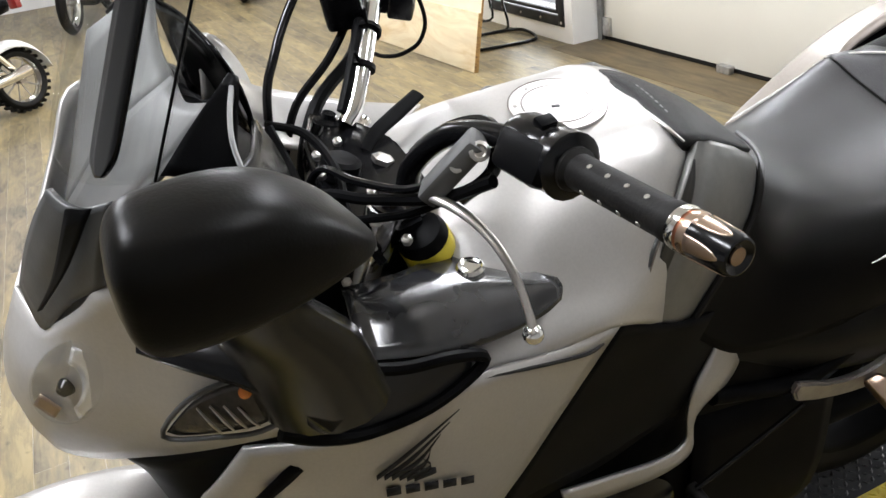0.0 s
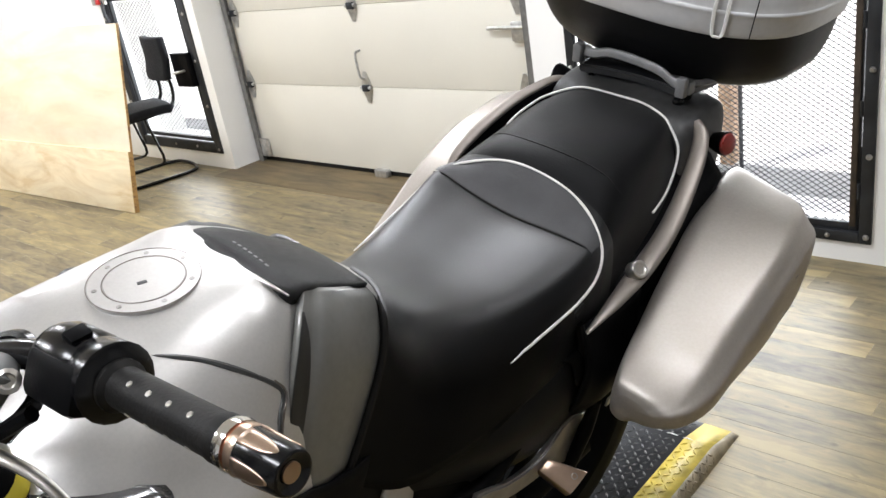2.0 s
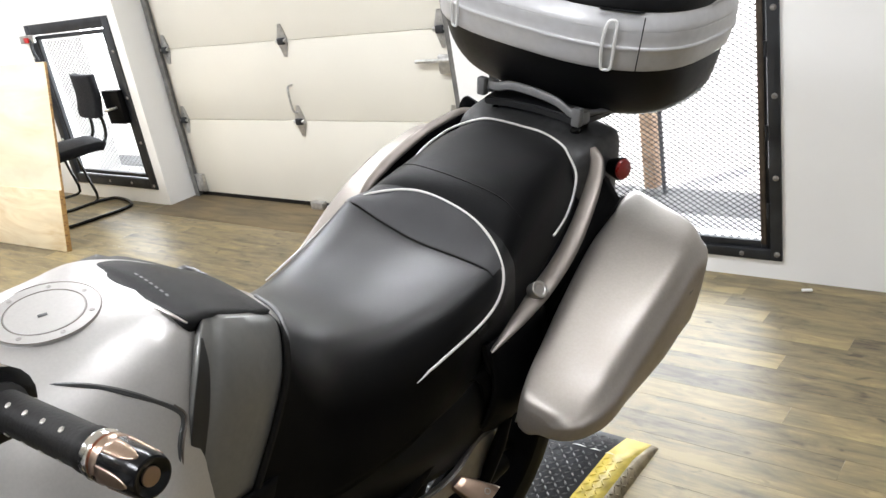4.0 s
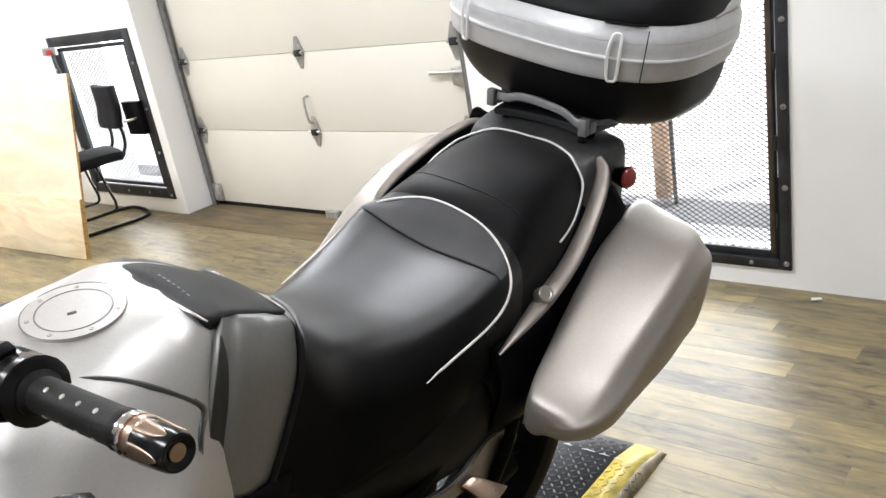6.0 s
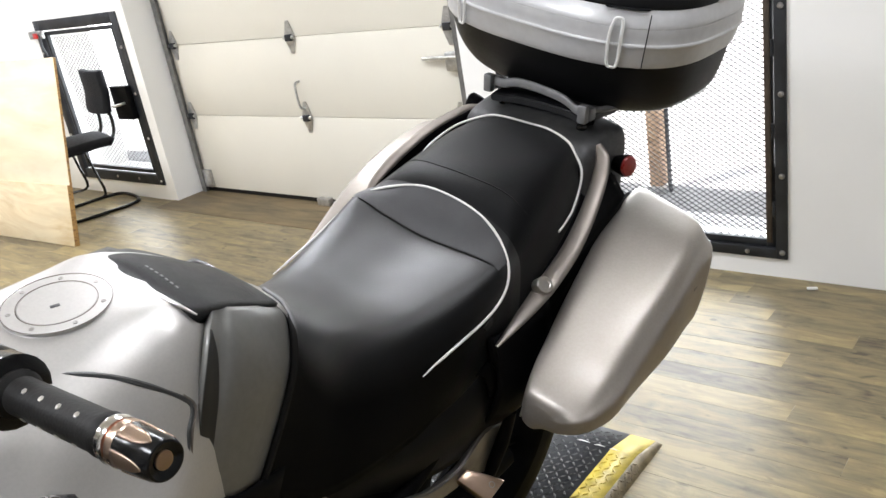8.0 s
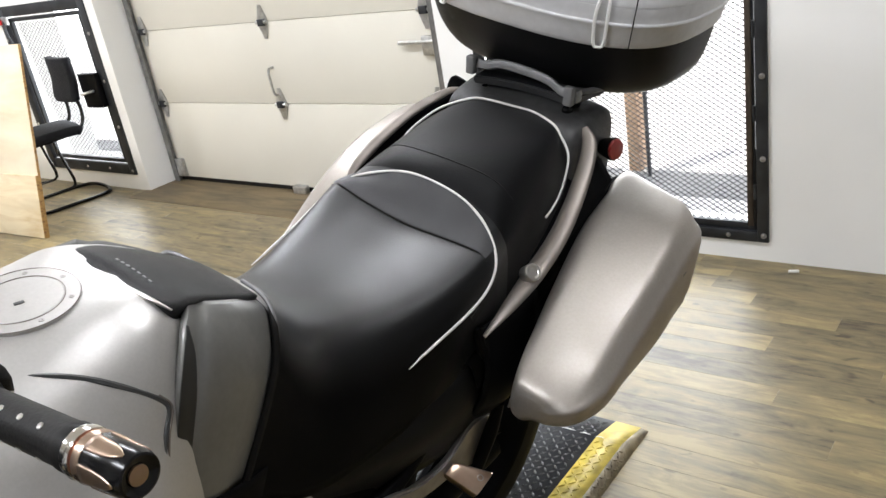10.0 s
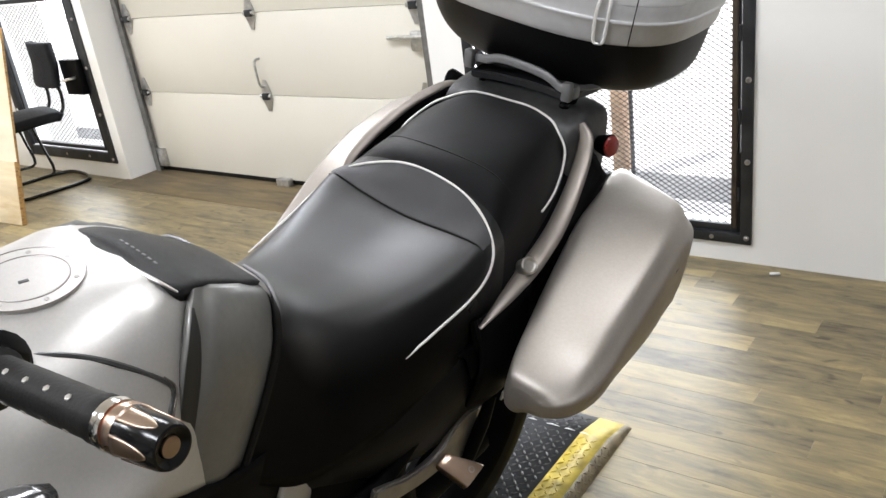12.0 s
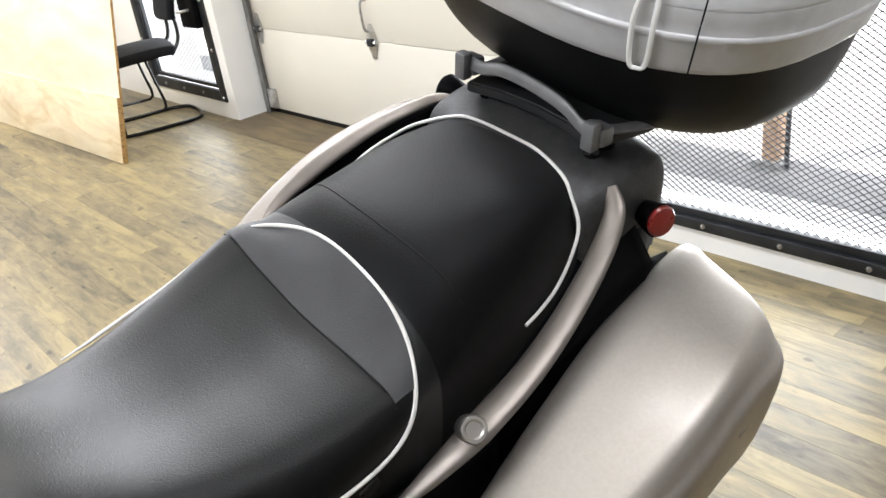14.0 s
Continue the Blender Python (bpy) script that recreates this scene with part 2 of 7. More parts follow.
def plank_mat():
    """Wood-look vinyl: each plank its own tone, long streaks, fine grain and small knots."""
    m = mat("vinyl_plank", (0.3, 0.23, 0.12), 0.40, 0, 0.1, 3.0, 0.10, 60, stretch=(1, 7, 7), spec=0.38)
    N, Lk = m.node_tree.nodes, m.node_tree.links
    b = N["Principled BSDF"]
    tint = b.inputs["Base Color"].links[0].from_node

    def node(kind, **values):
        q = N.new(kind)
        for k, v in values.items():
            q.inputs[k].default_value = v
        return q

    def math_node(op, x, y):
        q = N.new("ShaderNodeMath")
        q.operation = op
        for k, v in enumerate((x, y)):
            if isinstance(v, float):
                q.inputs[k].default_value = v
            else:
                Lk.new(v, q.inputs[k])
        return q.outputs[0]

    own = math_node("FRACT", math_node("ADD", N.new("ShaderNodeObjectInfo").outputs["Random"], N.new("ShaderNodeNewGeometry").outputs["Random Per Island"]), 0.0)
    shift = N.new("ShaderNodeVectorMath")
    shift.operation = "SCALE"
    shift.inputs[0].default_value = (31.0, 17.0, 5.0)
    Lk.new(own, shift.inputs["Scale"])
    tc = N.new("ShaderNodeTexCoord")

    def noise_at(stretch, scale, detail, rough, distort):
        mp = node("ShaderNodeMapping", Scale=stretch)
        Lk.new(tc.outputs["Object"], mp.inputs["Vector"])
        Lk.new(shift.outputs[0], mp.inputs["Location"])
        q = node("ShaderNodeTexNoise", Scale=scale, Detail=detail, Roughness=rough, Distortion=distort)
        Lk.new(mp.outputs[0], q.inputs["Vector"])
        return q.outputs["Fac"]

    tone = noise_at((0.9, 5.0, 5.0), 1.7, 6.0, 0.6, 1.2)
    grain = noise_at((3.0, 60.0, 60.0), 2.0, 4.0, 0.6, 0.4)
    own2 = math_node("FRACT", math_node("MULTIPLY", own, 7.31), 0.0)
    blotch = noise_at((1.4, 4.5, 4.5), 4.2, 5.0, 0.65, 0.8)
    tone = math_node("ADD", math_node("MULTIPLY", tone, 0.52), math_node("MULTIPLY", blotch, 0.50))
    mixed = math_node("ADD", math_node("ADD", math_node("MULTIPLY", tone, 0.95), math_node("ADD", math_node("MULTIPLY", own2, 0.14), 0.08)), math_node("MULTIPLY", grain, 0.16))
    ramp = N.new("ShaderNodeValToRGB")
    el = ramp.color_ramp.elements
    el[0].position, el[0].color = 0.53, (0.059, 0.046, 0.028, 1)
    el[1].position, el[1].color = 0.84, (0.299, 0.233, 0.113, 1)
    for p, c in ((0.60, (0.116, 0.092, 0.053, 1)), (0.68, (0.173, 0.138, 0.076, 1)), (0.77, (0.231, 0.181, 0.091, 1))):
        e = el.new(p)
        e.color = c
    Lk.new(mixed, ramp.inputs["Fac"])
    knot = node("ShaderNodeMapRange")
    for k, v in (("From Min", 0.70), ("From Max", 0.78), ("To Min", 1.0), ("To Max", 0.45)):
        knot.inputs[k].default_value = v
    Lk.new(noise_at((3.0, 5.0, 5.0), 4.5, 1.0, 0.4, 0.2), knot.inputs["Value"])
    dark = N.new("ShaderNodeVectorMath")
    dark.operation = "SCALE"
    Lk.new(ramp.outputs[0], dark.inputs[0])
    Lk.new(knot.outputs[0], dark.inputs["Scale"])
    Lk.new(dark.outputs[0], tint.inputs[0])
    return m


M["plank"] = plank_mat()


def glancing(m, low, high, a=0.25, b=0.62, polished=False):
    """Vinyl that is dull seen straight on and glossy at a glancing angle; polished: gloss fades off the sides, for the
    shade there.
    """
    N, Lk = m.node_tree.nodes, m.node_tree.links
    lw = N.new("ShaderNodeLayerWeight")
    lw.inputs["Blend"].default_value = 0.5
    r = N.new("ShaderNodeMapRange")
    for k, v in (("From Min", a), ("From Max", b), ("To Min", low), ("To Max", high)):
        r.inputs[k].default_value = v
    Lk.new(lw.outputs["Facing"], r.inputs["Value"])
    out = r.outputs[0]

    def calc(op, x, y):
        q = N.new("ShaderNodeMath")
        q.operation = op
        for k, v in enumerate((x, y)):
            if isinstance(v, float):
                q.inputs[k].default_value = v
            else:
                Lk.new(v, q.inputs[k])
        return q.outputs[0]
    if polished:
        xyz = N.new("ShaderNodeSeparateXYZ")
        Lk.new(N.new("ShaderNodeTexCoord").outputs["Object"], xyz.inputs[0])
        # gloss drops by position, imitating the shade on the seat's sides
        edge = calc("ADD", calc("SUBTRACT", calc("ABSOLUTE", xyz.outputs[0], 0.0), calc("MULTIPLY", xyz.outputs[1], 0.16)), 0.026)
        wear_sheen = N.new("ShaderNodeMapRange")
        wear_sheen.interpolation_type = "SMOOTHSTEP"
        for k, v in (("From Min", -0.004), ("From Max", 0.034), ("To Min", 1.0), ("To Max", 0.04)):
            wear_sheen.inputs[k].default_value = v
        Lk.new(edge, wear_sheen.inputs["Value"])
        out = calc("MULTIPLY", out, wear_sheen.outputs[0])
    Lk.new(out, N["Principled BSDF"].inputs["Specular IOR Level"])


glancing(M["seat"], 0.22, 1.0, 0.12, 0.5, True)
glancing(M["seatmatt"], 0.08, 0.32)
glancing(M["insert"], 0.25, 1.0)


def glass(name, tint, rough=0.02, clear=0.85):
    m = bpy.data.materials.new(name)
    m.use_nodes = True
    N, Lk = m.node_tree.nodes, m.node_tree.links
    b = N["Principled BSDF"]
    tr = N.new("ShaderNodeBsdfTransparent")
    tr.inputs[0].default_value = (*tint, 1)
    gl = N.new("ShaderNodeBsdfGlossy")
    gl.inputs["Roughness"].default_value = rough
    mx = N.new("ShaderNodeMixShader")
    mx.inputs[0].default_value = 1 - clear
    Lk.new(tr.outputs[0], mx.inputs[1])
    Lk.new(gl.outputs[0], mx.inputs[2])
    Lk.new(mx.outputs[0], N["Material Output"].inputs["Surface"])
    N.remove(b)
    return m


M["screen"] = glass("clear_screen", (0.95, 0.955, 0.95), 0.03, 0.965)
M["lensglass"] = glass("lens_glass", (0.95, 0.95, 0.95), 0.03, 0.92)


def emit(name, colour, strength):
    m = bpy.data.materials.new(name)
    m.use_nodes = True
    b = m.node_tree.nodes["Principled BSDF"]
    b.inputs["Base Color"].default_value = (*colour, 1)
    b.inputs["Emission Color"].default_value = (*colour, 1)
    b.inputs["Emission Strength"].default_value = strength
    return m


# ---- mesh helpers ----
def V(*a):
    return Vector(a)


def cr(pts, n, closed=False):
    """Catmull-Rom through the points, n steps a span."""
    p = np.array([list(q) for q in pts], float)
    k = len(p)
    if n <= 1:
        return p
    out = []
    spans = k if closed else k - 1
    for i in range(spans):
        if closed:
            a, b, c, d = p[i - 1], p[i], p[(i + 1) % k], p[(i + 2) % k]
        else:
            b, c = p[i], p[i + 1]
            a = p[i - 1] if i else 2 * b - c
            d = p[i + 2] if i + 2 < k else 2 * c - b
        for s in range(n):
            t = s / n
            out.append(0.5 * (2 * b + (c - a) * t + (2 * a - 5 * b + 4 * c - d) * t * t + (3 * b - a - 3 * c + d) * t ** 3))
    if not closed:
        out.append(p[-1])
    return np.array(out)


def skin(rows, nu=4, nv=4, ring=False, cap=False, bm=None):
    """A smooth sheet through rows of points; ring: each row is closed; cap: the first and last rows are filled."""
    bm = bm or bmesh.new()
    R = [cr(r, nv, ring) for r in rows]
    R = np.stack(R)
    C = np.stack([cr(R[:, j], nu) for j in range(R.shape[1])], axis=1)
    vs = [[bm.verts.new(p) for p in row] for row in C]
    m = C.shape[1]
    for i in range(len(vs) - 1):
        for j in range(m if ring else m - 1):
            bm.faces.new((vs[i][j], vs[i][(j + 1) % m], vs[i + 1][(j + 1) % m], vs[i + 1][j]))
    if cap:
        for row in (vs[0], vs[-1]):
            c = bm.verts.new(sum((v.co for v in row), Vector()) / m)
            for j in range(m if ring else m - 1):
                bm.faces.new((row[j], row[(j + 1) % m], c))
    bmesh.ops.recalc_face_normals(bm, faces=bm.faces)
    return bm


def tube(path, r, n=4, seg=10, closed=False, bm=None, flat=1.0):
    """A round bar along a smooth path; r: one radius or one for each point; flat squeezes it."""
    bm = bm or bmesh.new()
    P = cr(path, n, closed)
    k = len(P)
    rad = np.full(k, r, float) if np.isscalar(r) else np.interp(np.linspace(0, 1, k), np.linspace(0, 1, len(r)), r)
    up = Vector((0.13, 0.21, 0.97))
    rings = []
    side = None
    for i in range(k):
        a, b = (P[i - 1], P[(i + 1) % k]) if closed else (P[max(i - 1, 0)], P[min(i + 1, k - 1)])
        t = Vector(b - a).normalized()
        if side is None:
            side = t.cross(up if abs(t.dot(up)) < 0.95 else Vector((1, 0, 0))).normalized()
        else:
            side = (side - t * side.dot(t)).normalized()
        o = t.cross(side)
        rings.append([bm.verts.new(Vector(P[i]) + float(rad[i]) * (math.cos(q) * side + flat * math.sin(q) * o)) for q in [2 * math.pi * j / seg for j in range(seg)]])
    for i in range(k if closed else k - 1):
        A, B = rings[i], rings[(i + 1) % k]
        for j in range(seg):
            bm.faces.new((A[j], A[(j + 1) % seg], B[(j + 1) % seg], B[j]))
    if not closed:
        for A in (rings[0], rings[-1]):
            bm.faces.new(A)
    bmesh.ops.recalc_face_normals(bm, faces=bm.faces)
    return bm


def rod(a, b, r, seg=12, bm=None, r2=None):
    return tube([a, b], r if r2 is None else [r, r2], 1, seg, bm=bm)


def lathe(profile, m=None, seg=24, bm=None):
    """A turned solid: (radius, height) pairs about z, moved by m."""
    bm = bm or bmesh.new()
    m = m or Matrix()
    rings = []
    for r, h in profile:
        rings.append([bm.verts.new(m @ Vector((r * math.cos(2 * math.pi * j / seg), r * math.sin(2 * math.pi * j / seg), h))) for j in range(seg)])
    for A, B in zip(rings, rings[1:]):
        for j in range(seg):
            bm.faces.new((A[j], A[(j + 1) % seg], B[(j + 1) % seg], B[j]))
    bm.faces.new(rings[0])
    bm.faces.new(rings[-1])
    bmesh.ops.recalc_face_normals(bm, faces=bm.faces)
    return bm


def along(a, b):
    """The pose at a whose z axis points to b."""
    a, b = Vector(a), Vector(b)
    return Matrix.Translation(a) @ (b - a).to_track_quat("Z", "Y").to_matrix().to_4x4()


def block(lo, hi, bevel=0.0, bm=None, m=None, seg=2):
    bm2 = bmesh.new()
    bmesh.ops.create_cube(bm2, size=1)
    lo, hi = Vector(lo), Vector(hi)
    for v in bm2.verts:
        v.co = Vector([lo[i] + (v.co[i] + 0.5) * (hi[i] - lo[i]) for i in range(3)])
    if bevel:
        bmesh.ops.bevel(bm2, geom=bm2.edges[:], offset=bevel, segments=seg, affect="EDGES", profile=0.5)
    if m:
        bmesh.ops.transform(bm2, matrix=m, verts=bm2.verts)
    if bm is None:
        return bm2
    join(bm, bm2)
    return bm


def join(bm, other):
    me = bpy.data.meshes.new("tmp")
    other.to_mesh(me)
    bm.from_mesh(me)
    bpy.data.meshes.remove(me)
    other.free()
    return bm


def outline(pts, depth, m=None, bevel=0.0, n=1, closed=True):
    """A flat plate of that outline (x, y pairs), depth thick along z, moved by m."""
    bm = bmesh.new()
    P = cr(pts, n, closed)
    A = [bm.verts.new((p[0], p[1], 0)) for p in P]
    f = bm.faces.new(A)
    ext = bmesh.ops.extrude_face_region(bm, geom=[f])
    bmesh.ops.translate(bm, vec=(0, 0, depth), verts=[g for g in ext["geom"] if isinstance(g, bmesh.types.BMVert)])
    bmesh.ops.recalc_face_normals(bm, faces=bm.faces)
    if bevel:
        bmesh.ops.bevel(bm, geom=[e for e in bm.edges], offset=bevel, segments=2, affect="EDGES")
    if m:
        bmesh.ops.transform(bm, matrix=m, verts=bm.verts)
    return bm


def part(name, bm, material, parent=None, label="", thick=0.0, sharp=38, m=None):
    """Links a bmesh as one mesh object under a thing or under a part."""
    for e in bm.edges:
        if len(e.link_faces) == 2:
            e.smooth = e.calc_face_angle(0) < radians(sharp)
    for f in bm.faces:
        f.smooth = True
    me = bpy.data.meshes.new(name)
    bm.to_mesh(me)
    bm.free()
    me.materials.append(material)
    o = new(name, me)
    if thick:
        s = o.modifiers.new("shell", "SOLIDIFY")
        s.thickness, s.offset = thick, -1
    if parent:
        o.parent = parent
    if m:
        o.matrix_basis = m
    if label:
        o["label"] = label
    return o


def thing(name, label, category, m=None, group="", kind=""):
    o = new(name)
    o.empty_display_size = 0.1
    if m:
        o.matrix_basis = m
    return tagged(o, label, category, group, kind)


def structure(name, bm, material, label, category, parent=None):
    return tagged(part(name, bm, material, parent), label, category, kind="structure")

# ---- the room ----
WALL, BACK = 3.18, 3.42          # inner face of the front wall; plane of the garage door
XL, XR, YB, TOP = -12.5, 2.6, -3.6, 3.0
OPEN = dict(exit=(-6.04, -4.87, 0.115, 1.36), garage=(-4.77, -2.0, -0.1, 2.22), gate=(-1.80, -0.49, 0.085, 2.15))


def wall_run(name, x0, x1, openings, y0, y1, label):
    """A wall along x with openings cut through it, built from blocks between them."""
    bm = bmesh.new()
    x = x0
    for a, b, lo, hi in sorted(openings):
        block((x, y0, -0.05), (a, y1, TOP), bm=bm)
        if lo > 0:
            block((a, y0, -0.05), (b, y1, lo), bm=bm)
        block((a, y0, hi), (b, y1, TOP), bm=bm)
        x = b
    block((x, y0, -0.05), (x1, y1, TOP), bm=bm)
    return structure(name, bm, M["wall"], label, "wall")


wall_run("wall_north", XL, XR, OPEN.values(), WALL, WALL + 0.42, "white painted wall with a garage door and two barred openings")
# south and east walls are out of view; their grey limits bounced light
structure("wall_south", block((XL, YB - 0.2, -0.05), (XR, YB, TOP)), M["dullwall"], "unseen workshop wall, kept grey to limit bounced light", "wall")
structure("wall_east", block((XR, YB - 0.2, -0.05), (XR + 0.2, WALL + 0.42, TOP)), M["dullwall"], "unseen side wall, kept grey to limit bounced light", "wall")
structure("wall_west", block((XL - 0.2, YB - 0.2, -0.05), (XL, WALL + 0.42, TOP)), M["wall"], "white painted wall behind the parked motorcycles", "wall")
structure("ceiling", block((XL - 0.2, YB - 0.2, TOP), (XR + 0.2, WALL + 0.42, TOP + 0.15)), M["ceiling"], "white painted workshop ceiling", "ceiling")
# the apron's darker grey paints the building's shadow onto the concrete
structure("pavement", block((-9, WALL + 0.4, 0.0), (3, 4.13, 0.012), 0.003), M["shadedslab"], "concrete apron outside the openings, greyed for the wall shadow", "pavement")
ground = structure("ground", block((-60, WALL + 0.41, -0.2), (60, 90, 0.0)), M["concrete"], "pale concrete yard outside the openings", "ground")
floor = structure("floor", block((XL - 0.2, YB - 0.2, -0.12), (XR + 0.2, WALL + 0.42, -0.006)), M["concrete"], "wood-look plank floor of the workshop", "floor")
tagged(floor, kind="structure")
sill = structure("threshold", block((-4.82, 3.02, -0.004), (-1.98, BACK + 0.08, 0.003), 0.002), M["threshold"], "worn dirty brown boards before the garage door", "threshold")

# ---- garage door ----
def garage_door():
    d = thing("garage_door", "closed cream sectional garage door with galvanised hinges", "garage door", kind="structure")
    x0, x1 = -4.72, -2.17
    joints = (0.03, 0.574, 1.070, 1.60, 2.2)
    for lo, hi in zip(joints, joints[1:]):
        part("panel", block((x0, BACK, lo + 0.0012), (x1, BACK + 0.05, hi - 0.0012), 0.004), M["door"], d)
    part("backing", block((x0, BACK + 0.046, 0.03), (x1, BACK + 0.056, 2.2)), M["door"], d)
    part("bottom_seal", block((x0, BACK + 0.005, 0.0), (x1, BACK + 0.045, 0.03), 0.004), M["rubber"], d, "black rubber bottom seal")
    def hinge(x, z):
        bm = outline([(-0.012, -0.098), (0.012, -0.098), (0.042, -0.018), (0.042, 0.018), (0.012, 0.098), (-0.012, 0.098), (-0.042, 0.018), (-0.042, -0.018)], 0.004, pose(x, BACK - 0.004, z, 90, 0, 0) @ pose(0, 0, 0))
        rod((x - 0.044, BACK - 0.014, z), (x + 0.044, BACK - 0.014, z), 0.012, 8, bm)
        for dz in (-0.045, 0.045):
            rod((x, BACK - 0.001, z + dz), (x, BACK - 0.011, z + dz), 0.006, 6, bm)
        return bm
    for k in (1, 2, 3):
        for x in (x0 + 0.06, -3.45, x1 - 0.06):
            h_ = part("hinge", hinge(x, joints[k]), M["galv"], d, "galvanised hinge")
            part("roller_box", block((x - 0.026, BACK - 0.028, joints[k] - 0.022), (x + 0.026, BACK - 0.008, joints[k] + 0.018), 0.004), M["frame"], h_, "dark roller box")
    for x, s in ((x0, -1), (x1, 1)):
        bm = block((min(x, x + s * 0.03), BACK - 0.03, 0.0), (max(x, x + s * 0.03), BACK + 0.06, 2.2))
        block((min(x - s * 0.02, x + s * 0.03), BACK - 0.036, 0), (max(x - s * 0.02, x + s * 0.03), BACK - 0.03, 2.2), bm=bm)
        part("track", bm, M["trackgrey"], d, "vertical galvanised roller track")
        part("bottom_bracket", block((min(x, x - s * 0.10), BACK - 0.03, 0.04), (max(x, x - s * 0.10), BACK - 0.001, 0.17), 0.006), M["galv"], d)
    part("floor_bracket", block((-3.49, BACK - 0.05, 0.0), (-3.38, BACK - 0.004, 0.05), 0.006), M["galv"], d)
    part("pull_handle", tube([(-3.46, BACK, 0.80), (-3.465, BACK - 0.035, 0.79), (-3.465, BACK - 0.04, 0.72), (-3.46, BACK - 0.035, 0.645), (-3.455, BACK, 0.63)], 0.0075, 4, 8), M["galv"], d, "curved steel pull handle")
    bm = block((-2.27, BACK - 0.03, 0.84), (-2.19, BACK - 0.002, 0.94), 0.008)
    rod((-2.42, BACK - 0.028, 0.91), (-2.19, BACK - 0.028, 0.91), 0.011, 8, bm)
    part("slide_bolt", bm, M["galv"], d, "galvanised slide bolt")
garage_door()


# ---- mesh gate and mesh window ----
def mesh_sheet(x0, x1, z0, z1, y, cw, ch, r):
    """Expanded metal: zigzag strands that meet at diamonds' corners."""
    verts, faces = [], []
    cols = int((x1 - x0) / cw)
    rowsn = int((z1 - z0) / ch)
    for i in range(rowsn):
        for s in (0, 1):
            for j in range(2 * cols):
                xa, xb = x0 + j * cw / 2, x0 + (j + 1) * cw / 2
                up = (j % 2 == 0)
                za, zb = (0, ch / 2) if up else (ch / 2, 0)
                if s:
                    za, zb = ch - za, ch - zb
                za, zb = z0 + i * ch + za, z0 + i * ch + zb
                k = len(verts)
                for (xx, zz) in ((xa, za), (xb, zb)):
                    verts += [(xx, y - r, zz - r * 0.5), (xx, y + r, zz - r * 0.5), (xx, y + r, zz + r), (xx, y - r, zz + r)]
                for q in range(4):
                    faces.append((k + q, k + (q + 1) % 4, k + 4 + (q + 1) % 4, k + 4 + q))
    bm = bmesh.new()
    me = bpy.data.meshes.new("tmp")
    me.from_pydata(verts, [], faces)
    bm.from_mesh(me)
    bpy.data.meshes.remove(me)
    return bm


